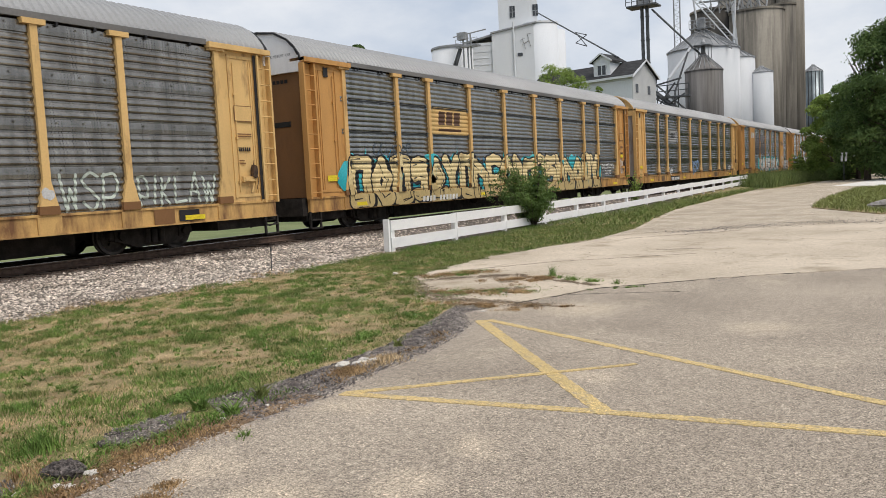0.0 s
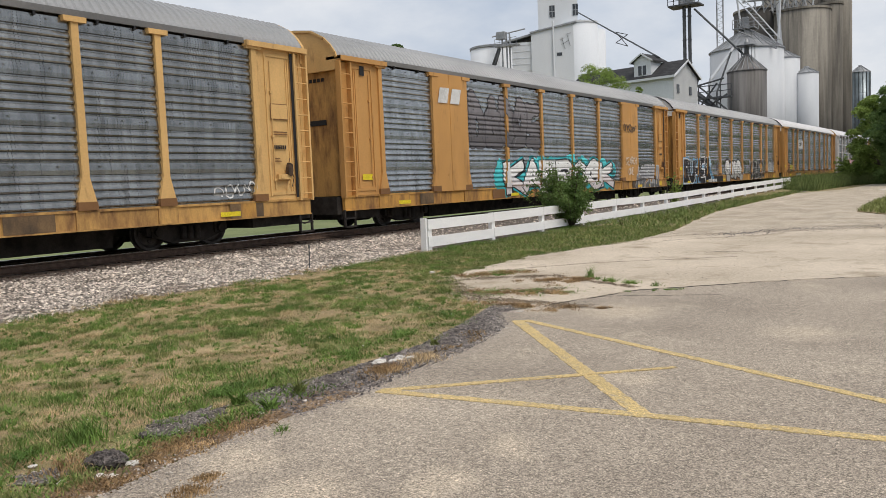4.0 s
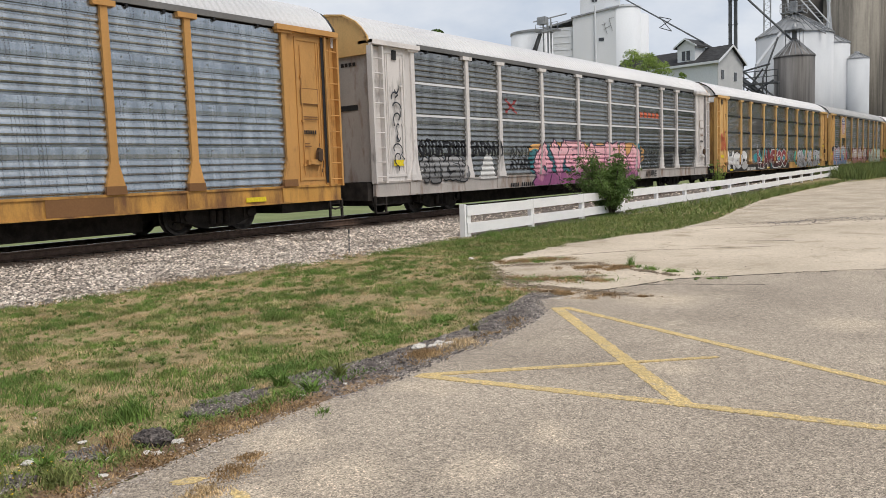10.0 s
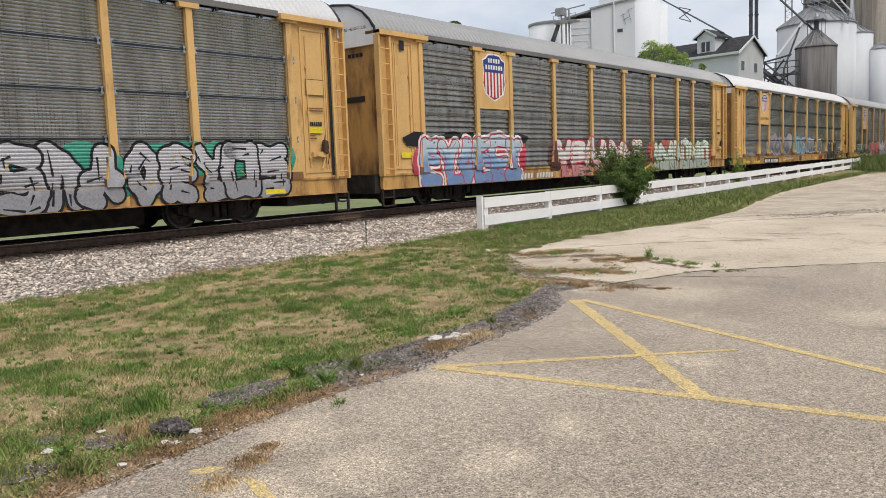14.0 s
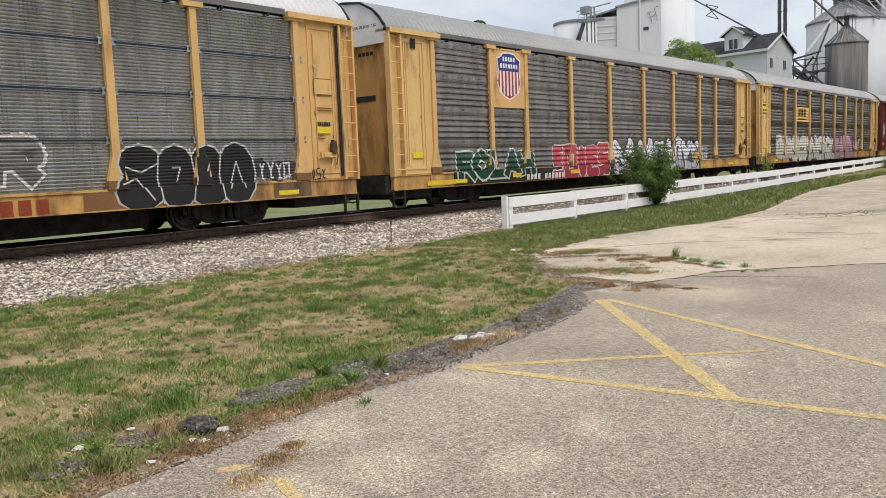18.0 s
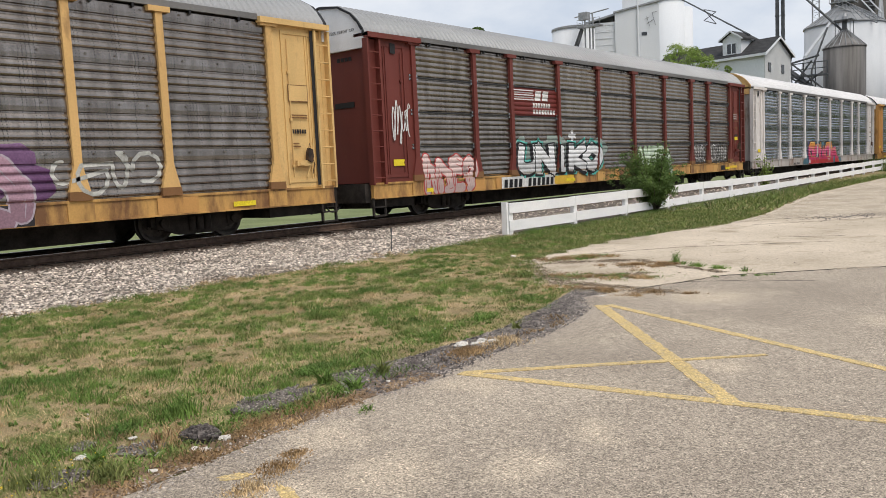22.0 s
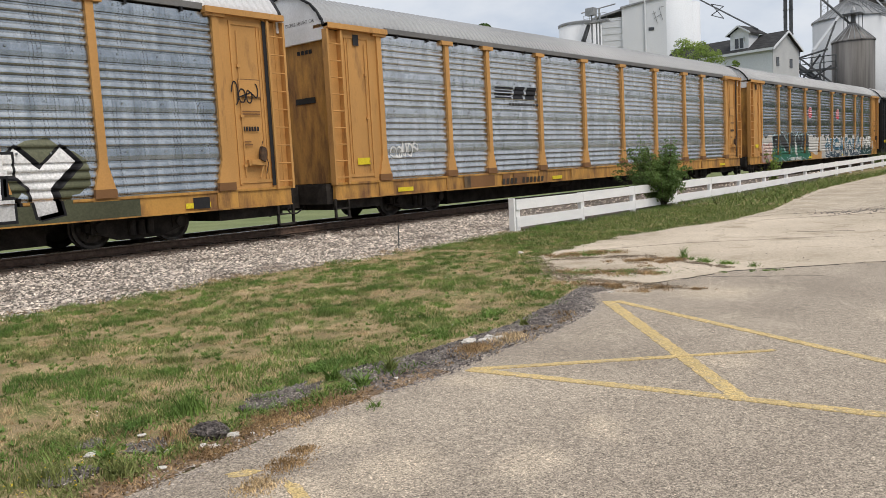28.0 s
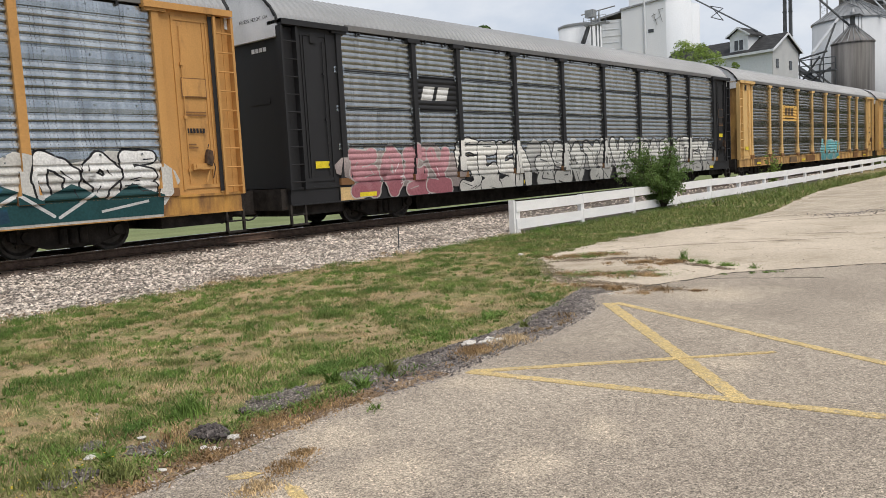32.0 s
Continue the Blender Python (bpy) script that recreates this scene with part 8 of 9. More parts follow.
def stones_mesh(name, centres, sizes, seed, bedded=True):
    """Angular stones: squashed, shaken octahedra."""
    rs = np.random.RandomState(seed)
    n = len(centres)
    base = np.array([(1, 0, 0), (0, 1, 0), (-1, 0, 0), (0, -1, 0), (0, 0, 0.6), (0, 0, -0.5)], float)
    v = base[None] * rs.uniform(0.55, 1.25, (n, 6, 1)) + rs.uniform(-0.25, 0.25, (n, 6, 3))
    a = rs.uniform(0, 2 * np.pi, n)
    c, s = np.cos(a), np.sin(a)
    v = np.stack([v[..., 0] * c[:, None] - v[..., 1] * s[:, None], v[..., 0] * s[:, None] + v[..., 1] * c[:, None], v[..., 2]], -1)
    v = v * sizes[:, None, None] + centres[:, None]
    faces = np.array([(0, 1, 4), (1, 2, 4), (2, 3, 4), (3, 0, 4)] + ([] if bedded else [(1, 0, 5), (2, 1, 5), (3, 2, 5), (0, 3, 5)]))
    k = len(faces)
    me = bpy.data.meshes.new(name)
    me.vertices.add(n * 6)
    me.vertices.foreach_set("co", v.astype(np.float32).ravel())
    idx = (faces[None] + (np.arange(n) * 6)[:, None, None]).reshape(-1)
    me.loops.add(len(idx))
    me.loops.foreach_set("vertex_index", idx.astype(np.int32))
    me.polygons.add(n * k)
    me.polygons.foreach_set("loop_start", np.arange(n * k, dtype=np.int32) * 3)
    me.update(calc_edges=True)
    return me


rs = np.random.RandomState(5)
cs, ss = [], []
for x0, x1, per, size in ((1.0, 12.0, 560, 0.028), (12.0, 24.0, 330, 0.033), (24.0, 45.0, 90, 0.05), (45.0, 75.0, 30, 0.08)):
    n = int((x1 - x0) * 4.6 * per)
    x, y = rs.uniform(x0, x1, n), rs.uniform(11.1, 16.0, n)
    edge = 11.75 - 0.45 * np.clip((8 - x) / 6.5, 0, 1) + 0.2 * np.sin(x * 1.3) * np.sin(x * 0.41 + 1) + rs.normal(0, 0.18, n)
    keep = (y > edge) & (y < 15.08 + rs.normal(0, 0.1, n)) & ((x < 16.9) | (y > fence_line(x) + 0.7 + rs.normal(0, 0.25, n))) & ((x < 19.5 + rs.normal(0, 0.6, n)) | (rs.rand(n) < 0.22))
    x, y = x[keep], y[keep]
    z = np.interp(y, [p[0] for p in BED], [p[1] for p in BED]) + rs.uniform(-0.004, 0.022, len(x))
    cs.append(np.stack([x, y, z], 1))
    ss.append(size * rs.uniform(0.5, 1.5, len(x)))
tagged(piece("ballast_stones", stones_mesh("ballast_stones", np.concatenate(cs), np.concatenate(ss), 6), STONE), "loose angular pale grey and white ballast stones", "ballast", kind="stuff")
# oily stones, their colour darkened further to stand for the train's shadow
OILY_SHADED = tint_islands(surface("shaded_oily_ballast_stone", (0.062, 0.045, 0.036), (0.125, 0.092, 0.074), 5, 0.9, 0, 0.3, 40, wild=False), 0.4, 1.6)
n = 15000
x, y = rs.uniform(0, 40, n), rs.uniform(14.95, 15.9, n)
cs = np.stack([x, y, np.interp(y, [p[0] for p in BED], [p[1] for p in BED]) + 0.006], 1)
tagged(piece("oily_stones", stones_mesh("oily_stones", cs, 0.026 * rs.uniform(0.5, 1.3, n), 15), OILY_SHADED), "oily ballast stones beside the rail, darkened for the train's shadow", "ballast", kind="stuff")
n = 5200
x = rs.uniform(0, 40, n)
cs = np.stack([x, rs.uniform(16.1, 20.2, n), np.full(n, 0.27)], 1)
cs[:, 2] = np.interp(cs[:, 1], [p[0] for p in BED], [p[1] for p in BED]) + 0.01
tagged(piece("track_stones", stones_mesh("track_stones", cs, 0.05 * rs.uniform(0.5, 1.4, n), 7), STONE), "dusty ballast stones between and beyond the rails", "ballast", kind="stuff")


def inside(px, py, outline):
    """Which points lie in an outline."""
    hit = np.zeros(len(px), bool)
    for (ax, ay), (bx, by) in zip(outline, outline[1:] + outline[:1]):
        cross = (ay > py) != (by > py)
        with np.errstate(divide="ignore", invalid="ignore"):
            hit ^= cross & (px < (bx - ax) * (py - ay) / (by - ay) + ax)
    return hit


def field(px, py, scale, seed):
    """Smooth noise from 0 to 1 at many places."""
    return np.array([noise.fractal(Vector((a * scale, b * scale, seed)), 1.0, 2.0, 3) for a, b in zip(px, py)]) * 0.5 + 0.5


def blades_mesh(name, px, py, pz, tall, wide, seed, lean=1.4, slim=False):
    """Bent grass blades, each two narrow faces."""
    rs = np.random.RandomState(seed)
    n = len(px)
    a, b = rs.uniform(0, 2 * np.pi, n), rs.uniform(0, 2 * np.pi, n)
    d = np.stack([np.cos(a), np.sin(a), np.zeros(n)], 1) * (wide * rs.uniform(0.6, 1.3, n))[:, None]
    h = tall * rs.uniform(0.45, 1.25, n)
    bend = np.stack([np.cos(b), np.sin(b), np.zeros(n)], 1) * (h * lean * rs.uniform(0.2, 1.3, n))[:, None]
    root = np.stack([px, py, pz], 1)
    mid = root + bend * 0.3 + np.stack([np.zeros(n), np.zeros(n), h * 0.6], 1)
    tip = root + bend + np.stack([np.zeros(n), np.zeros(n), h], 1)
    if slim:
        return soup(name, np.stack([root - d, root + d, tip, tip], 1).reshape(-1, 3), 4)
    tri = np.stack([root - d, root + d, mid + d * 0.6, mid - d * 0.6, mid - d * 0.6, mid + d * 0.6, tip, tip], 1).reshape(-1, 3)
    return soup(name, tri, 4)


def grass_paint(name, a, b):
    m = surface(name, a, b, 1.6, 0.8, 0, 0, 6, wild=False, spec=0.2)
    return tint_islands(m, 0.5, 1.5)


GREEN = grass_paint("green_grass", (0.135, 0.165, 0.05), (0.225, 0.245, 0.085))
STRAW = grass_paint("straw_grass", (0.42, 0.305, 0.165), (0.62, 0.475, 0.29))
WEED = grass_paint("weed_green", (0.085, 0.155, 0.034), (0.165, 0.255, 0.058))
VERGE = grass_paint("verge_grass", (0.09, 0.135, 0.036), (0.175, 0.215, 0.062))
RUSTY = grass_paint("rusty_weeds", (0.21, 0.13, 0.065), (0.42, 0.29, 0.15))
LAWN = [(-3.0, 3.8), (0.5, 4.0), (2.2, 4.30), (3.0, 4.40), (3.6, 4.48), (4.2, 4.52), (4.5, 5.2), (5.4, 5.0), (6.84, 5.02), (8.22, 5.35), (9.4, 5.75), (9.9, 6.5), (11.0, 7.4), (12.2, 8.2), (13.6, 8.45), (15.5, 8.55), (17.5, 8.25), (20.4, 7.7), (24.0, 7.95), (28.2, 8.75), (36, 9.95), (44.7, 10.55), (60.1, 11.4), (75, 12.5), (75, 13.6), (50, 13.0), (30, 12.3), (20, 12.0), (14, 11.9), (8, 11.75), (1.5, 11.3), (-3, 11.0)]


def lawn(x0, x1, per, tall, wide, seed):
    rs = np.random.RandomState(seed)
    n = int((x1 - x0) * 9.2 * per)
    px, py = rs.uniform(x0, x1, n), rs.uniform(4.4, 13.6, n)
    keep = inside(px, py, LAWN)
    for p in PATCHES:
        keep &= ~inside(px, py, p)
    px, py = px[keep], py[keep]
    lush = 0.5 + 0.55 * (field(px, py, 1.25, 3.0) - 0.5) + 1.25 * (field(px, py, 5.2, 9.0) - 0.5)
    lush += 0.22 * np.exp(-((py - 5.4) / 0.5) ** 2) + np.where(px > 13, 0.5, 0.0) - 0.12 * np.clip(py - 10.4, 0, 1) * (px < 13)
    thick = field(px, py, 1.3, 20.0)
    dice = rs.rand(len(px))
    green = dice < np.clip((lush - 0.53) * 4.6, 0.07, 0.92)
    keep = green | (rs.rand(len(px)) < 0.35 + 0.8 * thick)
    px, py, green, lush = px[keep], py[keep], green[keep], lush[keep]
    h = tall * (0.30 + 0.9 * np.clip(lush - 0.3, 0, 1)) * np.where(green, 1.0, 0.62)
    z = np.zeros(len(px))
    return [(px[green], py[green], z[green], h[green]), (px[~green], py[~green], z[~green], h[~green])], wide


for x0, x1, per, tall, wide, seed in ((1.2, 7.0, 5600, 0.027, 0.0026, 51), (7.0, 14.0, 2800, 0.036, 0.0036, 52), (14.0, 26.0, 900, 0.075, 0.006, 53), (26.0, 75.0, 110, 0.16, 0.018, 54)):
    sets, wide = lawn(x0, x1, per, tall, wide, seed)
    for (px, py, pz, h), material, name, label in zip(sets, (GREEN, STRAW), ("green_grass", "dry_grass"), ("short green lawn grass in uneven clumps", "dried straw-coloured lawn grass")):
        tagged(piece(name, blades_mesh(name, px, py, pz, h, wide, seed + 7, slim=material is STRAW or x0 > 13), VERGE if material is GREEN and x0 > 13 else material), label, "grass", kind="stuff")


def tuft(x, y, count, spread, tall, material, seed, name="weed", label="green weed tuft growing from a crack", wide=0.0045, z=0.012, lean=0.9):
    """Blades thickest and tallest in the middle."""
    rs = np.random.RandomState(seed)
    dx, dy = rs.normal(0, spread * 0.5, count), rs.normal(0, spread * 0.4, count)
    fall = np.exp(-(dx ** 2 + dy ** 2) / (spread * 0.7) ** 2)
    me = blades_mesh(name, dx, dy, np.zeros(count), tall * (0.35 + 0.75 * fall), wide, seed, lean)
    return tagged(piece(name, me, material, at=(x, y, z)), label, "weed", "weeds", "stuff")


def mat(a, b, count, width, tall, material, seed, label):
    """Low weeds strung along a crack from a to b."""
    rs = np.random.RandomState(seed)
    f = rs.rand(count)
    f = f + 0.06 * np.sin(f * 23 + seed)
    x = a[0] + (b[0] - a[0]) * f + rs.normal(0, width, count)
    y = a[1] + (b[1] - a[1]) * f + rs.normal(0, width, count)
    thick = field(x, y, 3.2, seed)
    keep = rs.rand(count) < np.clip((thick - 0.4) * 3.2, 0, 1)
    for p in PATCHES:
        keep &= ~inside(x, y, p)
    x, y = x[keep], y[keep]
    me = blades_mesh("weed_mat", x, y, np.full(len(x), 0.014), np.full(len(x), tall * 0.8), 0.0055, seed, 2.0)
    return tagged(piece("weed_mat", me, material), label, "weed", "weeds", "stuff")


k = 0
for x, y, cnt, sp, tl, mt, lb in (
        (12.63, 5.64, 90, 0.10, 0.2, WEED, "upright green weed in the pavement joint"), 
        (11.93, 4.23, 60, 0.12, 0.09, WEED, "small green weed on the asphalt joint"), 
        
        
        
        (2.2, 4.5, 160, 0.14, 0.12, GREEN, "leafy light green weed at the edge"), (2.75, 4.75, 200, 0.3, 0.10, RUSTY, "dried brown weeds beside the lot"), (3.35, 4.55, 900, 0.28, 0.03, RUSTY, "dried brown weeds at the asphalt edge"),
        (3.8, 4.55, 800, 0.26, 0.03, RUSTY, "dried brown weeds at the asphalt edge"), (5.75, 4.62, 900, 0.26, 0.045, RUSTY, "dried brown weeds at the asphalt edge"), (6.3, 4.6, 600, 0.3, 0.045, STRAW, "dried straw weeds at the asphalt edge"), (7.6, 4.8, 90, 0.2, 0.04, RUSTY, "dried brown weeds at the asphalt edge"),
        (2.85, 3.75, 420, 0.16, 0.03, RUSTY, "dried brown tuft in an asphalt crack"), (2.55, 3.62, 420, 0.16, 0.035, STRAW, "straw tuft in an asphalt crack"), (3.05, 3.85, 300, 0.12, 0.025, RUSTY, "dried brown tuft in an asphalt crack"), (3.95, 4.12, 40, 0.07, 0.05, WEED, "tiny green weed on the asphalt"),
        (1.9, 4.75, 220, 0.25, 0.14, GREEN, "leafy light green weed at the edge"), (3.15, 5.25, 260, 0.2, 0.16, WEED, "dark green grass clump"), 
        (17.2, 11.5, 300, 0.4, 0.16, WEED, "green grass clump at the fence post")):
    k += 1
    tuft(x, y, cnt, sp, tl, mt, 300 + k, label=lb)
for x, y, tl, mt in ((4.32, 4.98, 0.16, WEED), (4.78, 4.78, 0.17, GREEN), (4.33, 4.64, 0.14, WEED), (6.9, 4.86, 0.09, GREEN), (2.29, 4.8, 0.10, WEED), (2.16, 4.45, 0.07, GREEN)):
    k += 1
    tuft(x, y, 46, 0.05, tl, mt, 300 + k, label="spiky broad-leaved weed rosette at the lot's edge", wide=0.010, lean=1.7)
DIRT = surface("dark_joint_dirt", (0.085, 0.062, 0.04), (0.19, 0.145, 0.10), 6, 0.95, 0, 0.4, 40, wild=False)
tint_islands(DIRT, 0.5, 1.6)
crumbs = []
for (ax, ay), (bx, by), wd, cnt in (((11.9, 7.75), (12.75, 6.3), 0.13, 2600), ((12.6, 6.2), (11.7, 4.5), 0.06, 1500), ((10.3, 6.7), (11.2, 5.2), 0.16, 2600), ((9.95, 6.1), (9.7, 4.4), 0.10, 2000), ((11.6, 6.4), (12.3, 5.6), 0.07, 1000), ((9.7, 5.9), (11.6, 7.9), 0.12, 2200)):
    f = rs.rand(cnt)
    x, y = ax + (bx - ax) * f + rs.normal(0, wd, cnt), ay + (by - ay) * f + rs.normal(0, wd, cnt)
    thick = field(x, y, 2.2, 31.0)
    good = rs.rand(cnt) < np.clip((thick - 0.32) * 3.0, 0, 1)
    crumbs.append(np.stack([x[good], y[good], np.full(good.sum(), 0.018)], 1))
crumbs = np.concatenate(crumbs)
tagged(piece("joint_dirt", stones_mesh("joint_dirt", crumbs, 0.013 * rs.uniform(0.4, 1.6, len(crumbs)), 17), DIRT), "dark dirt crumbs gathered in the pavement joints", "dirt", kind="stuff")
rim = np.array(APRON[-40:] + [APRON[0]])
w = rs.randint(0, len(rim), 2600)
pale = np.stack([rim[w, 0] + rs.normal(0, 0.16, 2600), rim[w, 1] + rs.normal(0, 0.16, 2600), np.full(2600, 0.012)], 1)
tagged(piece("apron_crumbs", stones_mesh("apron_crumbs", pale, 0.012 * rs.uniform(0.4, 1.8, 2600), 18), tint_islands(surface("concrete_crumb", (0.30, 0.25, 0.19), (0.52, 0.45, 0.36), 6, 0.95, 0, 0.2, 40, wild=False), 0.6, 1.3)), "pale concrete crumbs along the apron's broken edge", "gravel", kind="stuff")
for a, b, cnt, wd, tl, mt, lb in (
        ((12.2, 7.95), (13.2, 7.15), 5200, 0.15, 0.05, RUSTY, "reddish dried weed mat on the concrete"), ((12.3, 7.7), (13.1, 7.3), 2600, 0.15, 0.05, WEED, "green weed mat on the concrete"),
        ((11.86, 6.5), (12.45, 5.7), 3200, 0.07, 0.05, RUSTY, "reddish dried weeds along a crack"), ((11.5, 5.78), (12.5, 5.6), 2200, 0.08, 0.05, RUSTY, "reddish dried weeds along a crack"),
        ((12.5, 5.65), (12.05, 4.6), 1700, 0.055, 0.075, WEED, "low green weeds along the pavement joint"), ((10.4, 6.55), (11.0, 5.3), 4200, 0.2, 0.035, WEED, "green weed mat on the dusty joint"),
        ((10.6, 6.7), (10.7, 5.2), 3600, 0.14, 0.045, RUSTY, "reddish dried weed mat on the joint"), ((9.5, 6.0), (9.6, 4.5), 3400, 0.09, 0.045, RUSTY, "reddish dried weeds along a crack"),
        ((9.15, 4.9), (9.85, 3.95), 900, 0.05, 0.03, RUSTY, "reddish dried weeds along a crack"), ((11.2, 4.4), (11.65, 3.8), 300, 0.03, 0.035, WEED, "small green weeds along the joint"),
        ((10.2, 7.0), (11.6, 8.0), 2200, 0.16, 0.06, GREEN, "green grass creeping over the concrete"), ((12.0, 8.3), (15.5, 8.5), 2200, 0.10, 0.06, GREEN, "green grass creeping over the concrete"),
        ((3.6, 4.62), (5.2, 4.85), 1500, 0.09, 0.06, WEED, "leafy green weeds over the broken asphalt edge"), ((2.3, 4.62), (3.5, 4.75), 1300, 0.10, 0.06, WEED, "leafy green weeds over the broken asphalt edge"), ((2.0, 4.3), (4.6, 4.42), 2000, 0.06, 0.022, RUSTY, "dry brown litter at the asphalt edge"), ((5.3, 4.5), (7.4, 4.62), 1500, 0.05, 0.03, RUSTY, "dry brown litter at the asphalt edge"),
        ((1.3, 4.3), (2.7, 4.5), 1700, 0.09, 0.06, GREEN, "light green weeds at the asphalt edge"), ((1.5, 4.25), (3.3, 4.44), 2600, 0.09, 0.03, RUSTY, "dry brown litter at the asphalt edge"), ((2.6, 4.6), (3.4, 4.7), 900, 0.08, 0.05, GREEN, "light green weeds round a broken lump"), ((1.0, 4.6), (4.4, 4.8), 1300, 0.10, 0.06, GREEN, "green grass creeping over broken asphalt"), ((2.1, 5.2), (5.0, 5.4), 3000, 0.10, 0.05, WEED, "thick green grass at the lawn's edge"), ((5.0, 5.22), (9.5, 5.95), 4600, 0.10, 0.05, WEED, "thick green grass at the lawn's edge"),
        ((1.5, 11.6), (16.0, 12.25), 4200, 0.2, 0.04, RUSTY, "dry brown litter in the ballast's foot"), ((1.5, 11.35), (17.0, 12.0), 5200, 0.16, 0.06, STRAW, "dry straw grass along the ballast"), ((16.6, 11.7), (40.0, 12.5), 5200, 0.2, 0.12, WEED, "green grass under the fence"), ((40.0, 12.5), (72.0, 13.6), 4200, 0.25, 0.2, GREEN, "green grass under the fence")):
    k += 1
    mat(a, b, cnt, wd, tl, mt, 400 + k, lb)
# uneven clumps through the lawn
for name, material, total, tall, seed in (("grass_clumps", GREEN, 620, 0.055, 61), ("dark_grass_clumps", WEED, 900, 0.06, 62), ("straw_clumps", STRAW, 420, 0.05, 63)):
    r2 = np.random.RandomState(seed)
    cx, cy = 1.4 + 16 * r2.rand(total * 3) ** 1.4, r2.uniform(5.0, 11.7, total * 3)
    good = inside(cx, cy, LAWN) & (field(cx, cy, 0.95, 3.0) + 0.5 * field(cx, cy, 3.6, 9.0) > (0.72 if material is not STRAW else 0.0))
    cx, cy = cx[good][:total], cy[good][:total]
    per = 85
    size = np.repeat(r2.uniform(0.03, 0.10, len(cx)), per)
    bx, by = np.repeat(cx, per) + r2.normal(0, 1, len(size)) * size, np.repeat(cy, per) + r2.normal(0, 1, len(size)) * size
    tl = tall * np.repeat(r2.uniform(0.5, 1.25, len(cx)), per)
    tagged(piece(name, blades_mesh(name, bx, by, np.zeros(len(bx)), tl, 0.0032, seed, 1.0, material is STRAW), material), "uneven clumps of grass in the patchy lawn", "grass", kind="stuff")
# flat thatch and broad-leaved rosettes between the blades
n = 52000
px, py = rs.uniform(1.3, 9.5, n), rs.uniform(4.5, 11.8, n)
keep = inside(px, py, LAWN)
for p in PATCHES:
    keep &= ~inside(px, py, p)
px, py = px[keep], py[keep]
tagged(piece("thatch", blades_mesh("thatch", px, py, np.full(len(px), 0.003), np.full(len(px), 0.014), 0.0022, 64, 3.2, True), STRAW), "flat dried thatch between the blades", "grass", kind="stuff")
cx, cy = 1.5 + 12 * rs.rand(1300) ** 1.3, rs.uniform(4.7, 11.4, 1300)
good = inside(cx, cy, LAWN)
cx, cy = np.repeat(cx[good], 12), np.repeat(cy[good], 12)
tagged(piece("broadleaf_weeds", blades_mesh("broadleaf_weeds", cx + rs.normal(0, 0.012, len(cx)), cy + rs.normal(0, 0.012, len(cx)), np.zeros(len(cx)), np.full(len(cx), 0.036), 0.008, 65, 1.9), WEED), "low broad-leaved weeds in the lawn", "weed", kind="stuff")
# clover heads and scraps of litter, a few white specks
n = 60
cs = np.stack([rs.uniform(2, 13, n), rs.uniform(5.3, 11, n), rs.uniform(0.03, 0.07, n)], 1)
tagged(piece("clover_heads", stones_mesh("clover_heads", cs, rs.uniform(0.006, 0.012, n), 11, False), WHITE), "scattered small white clover heads", "flowers", kind="stuff")

n = 46
cs = np.stack([rs.normal(1.95, 0.22, n), rs.normal(4.62, 0.14, n), rs.uniform(0.04, 0.10, n)], 1)
tagged(piece("yellow_flowers", stones_mesh("yellow_flowers", cs, rs.uniform(0.005, 0.009, n), 16, False), plain("petal_yellow", (0.75, 0.55, 0.03))), "scattered small yellow flowers in the grass", "flowers", kind="stuff")

# ---- crumbled asphalt, stones and cracks ----
n = 9000
t = rs.uniform(0.8, 5.0, n)
lo = np.interp(t, [p[0] for p in EDGE], [p[1] for p in EDGE])
soil = np.stack([t, lo + 0.02 + np.abs(rs.normal(0, 0.16, n)), np.full(n, 0.006)], 1)
LITTER = tint_islands(surface("edge_soil_crumb", (0.12, 0.08, 0.05), (0.27, 0.19, 0.12), 6, 0.95, 0, 0.3, 40, wild=False), 0.5, 1.5)
tagged(piece("edge_soil", stones_mesh("edge_soil", soil, 0.013 * rs.uniform(0.4, 1.6, n), 20), LITTER), "brown soil crumbs along the asphalt's edge", "dirt", kind="stuff")
GRIT = tint_islands(surface("edge_grit_stone", (0.22, 0.19, 0.165), (0.46, 0.41, 0.36), 6, 0.9, 0, 0.2, 40, wild=False), 0.5, 1.4)
CRUMB = tint_islands(surface("asphalt_crumb", (0.06, 0.052, 0.049), (0.135, 0.12, 0.112), 6, 0.95, 0, 0.3, 40, wild=False), 0.4, 2.2)
n = 8000
t = rs.uniform(4.3, 9.3, n)
lo = np.interp(t, [p[0] for p in EDGE], [p[1] for p in EDGE])
hi = np.interp(t, [p[0] for p in BAND], [p[1] for p in BAND])
f = rs.rand(n)
cs = np.stack([t, lo - 0.06 + (hi - lo + 0.05) * f, np.full(n, 0.008)], 1)
tagged(piece("asphalt_crumbs", stones_mesh("asphalt_crumbs", cs, 0.011 * rs.uniform(0.5, 2.2, n), 8), CRUMB), "dark crumbled asphalt grit along the lot's edge", "gravel", kind="stuff")


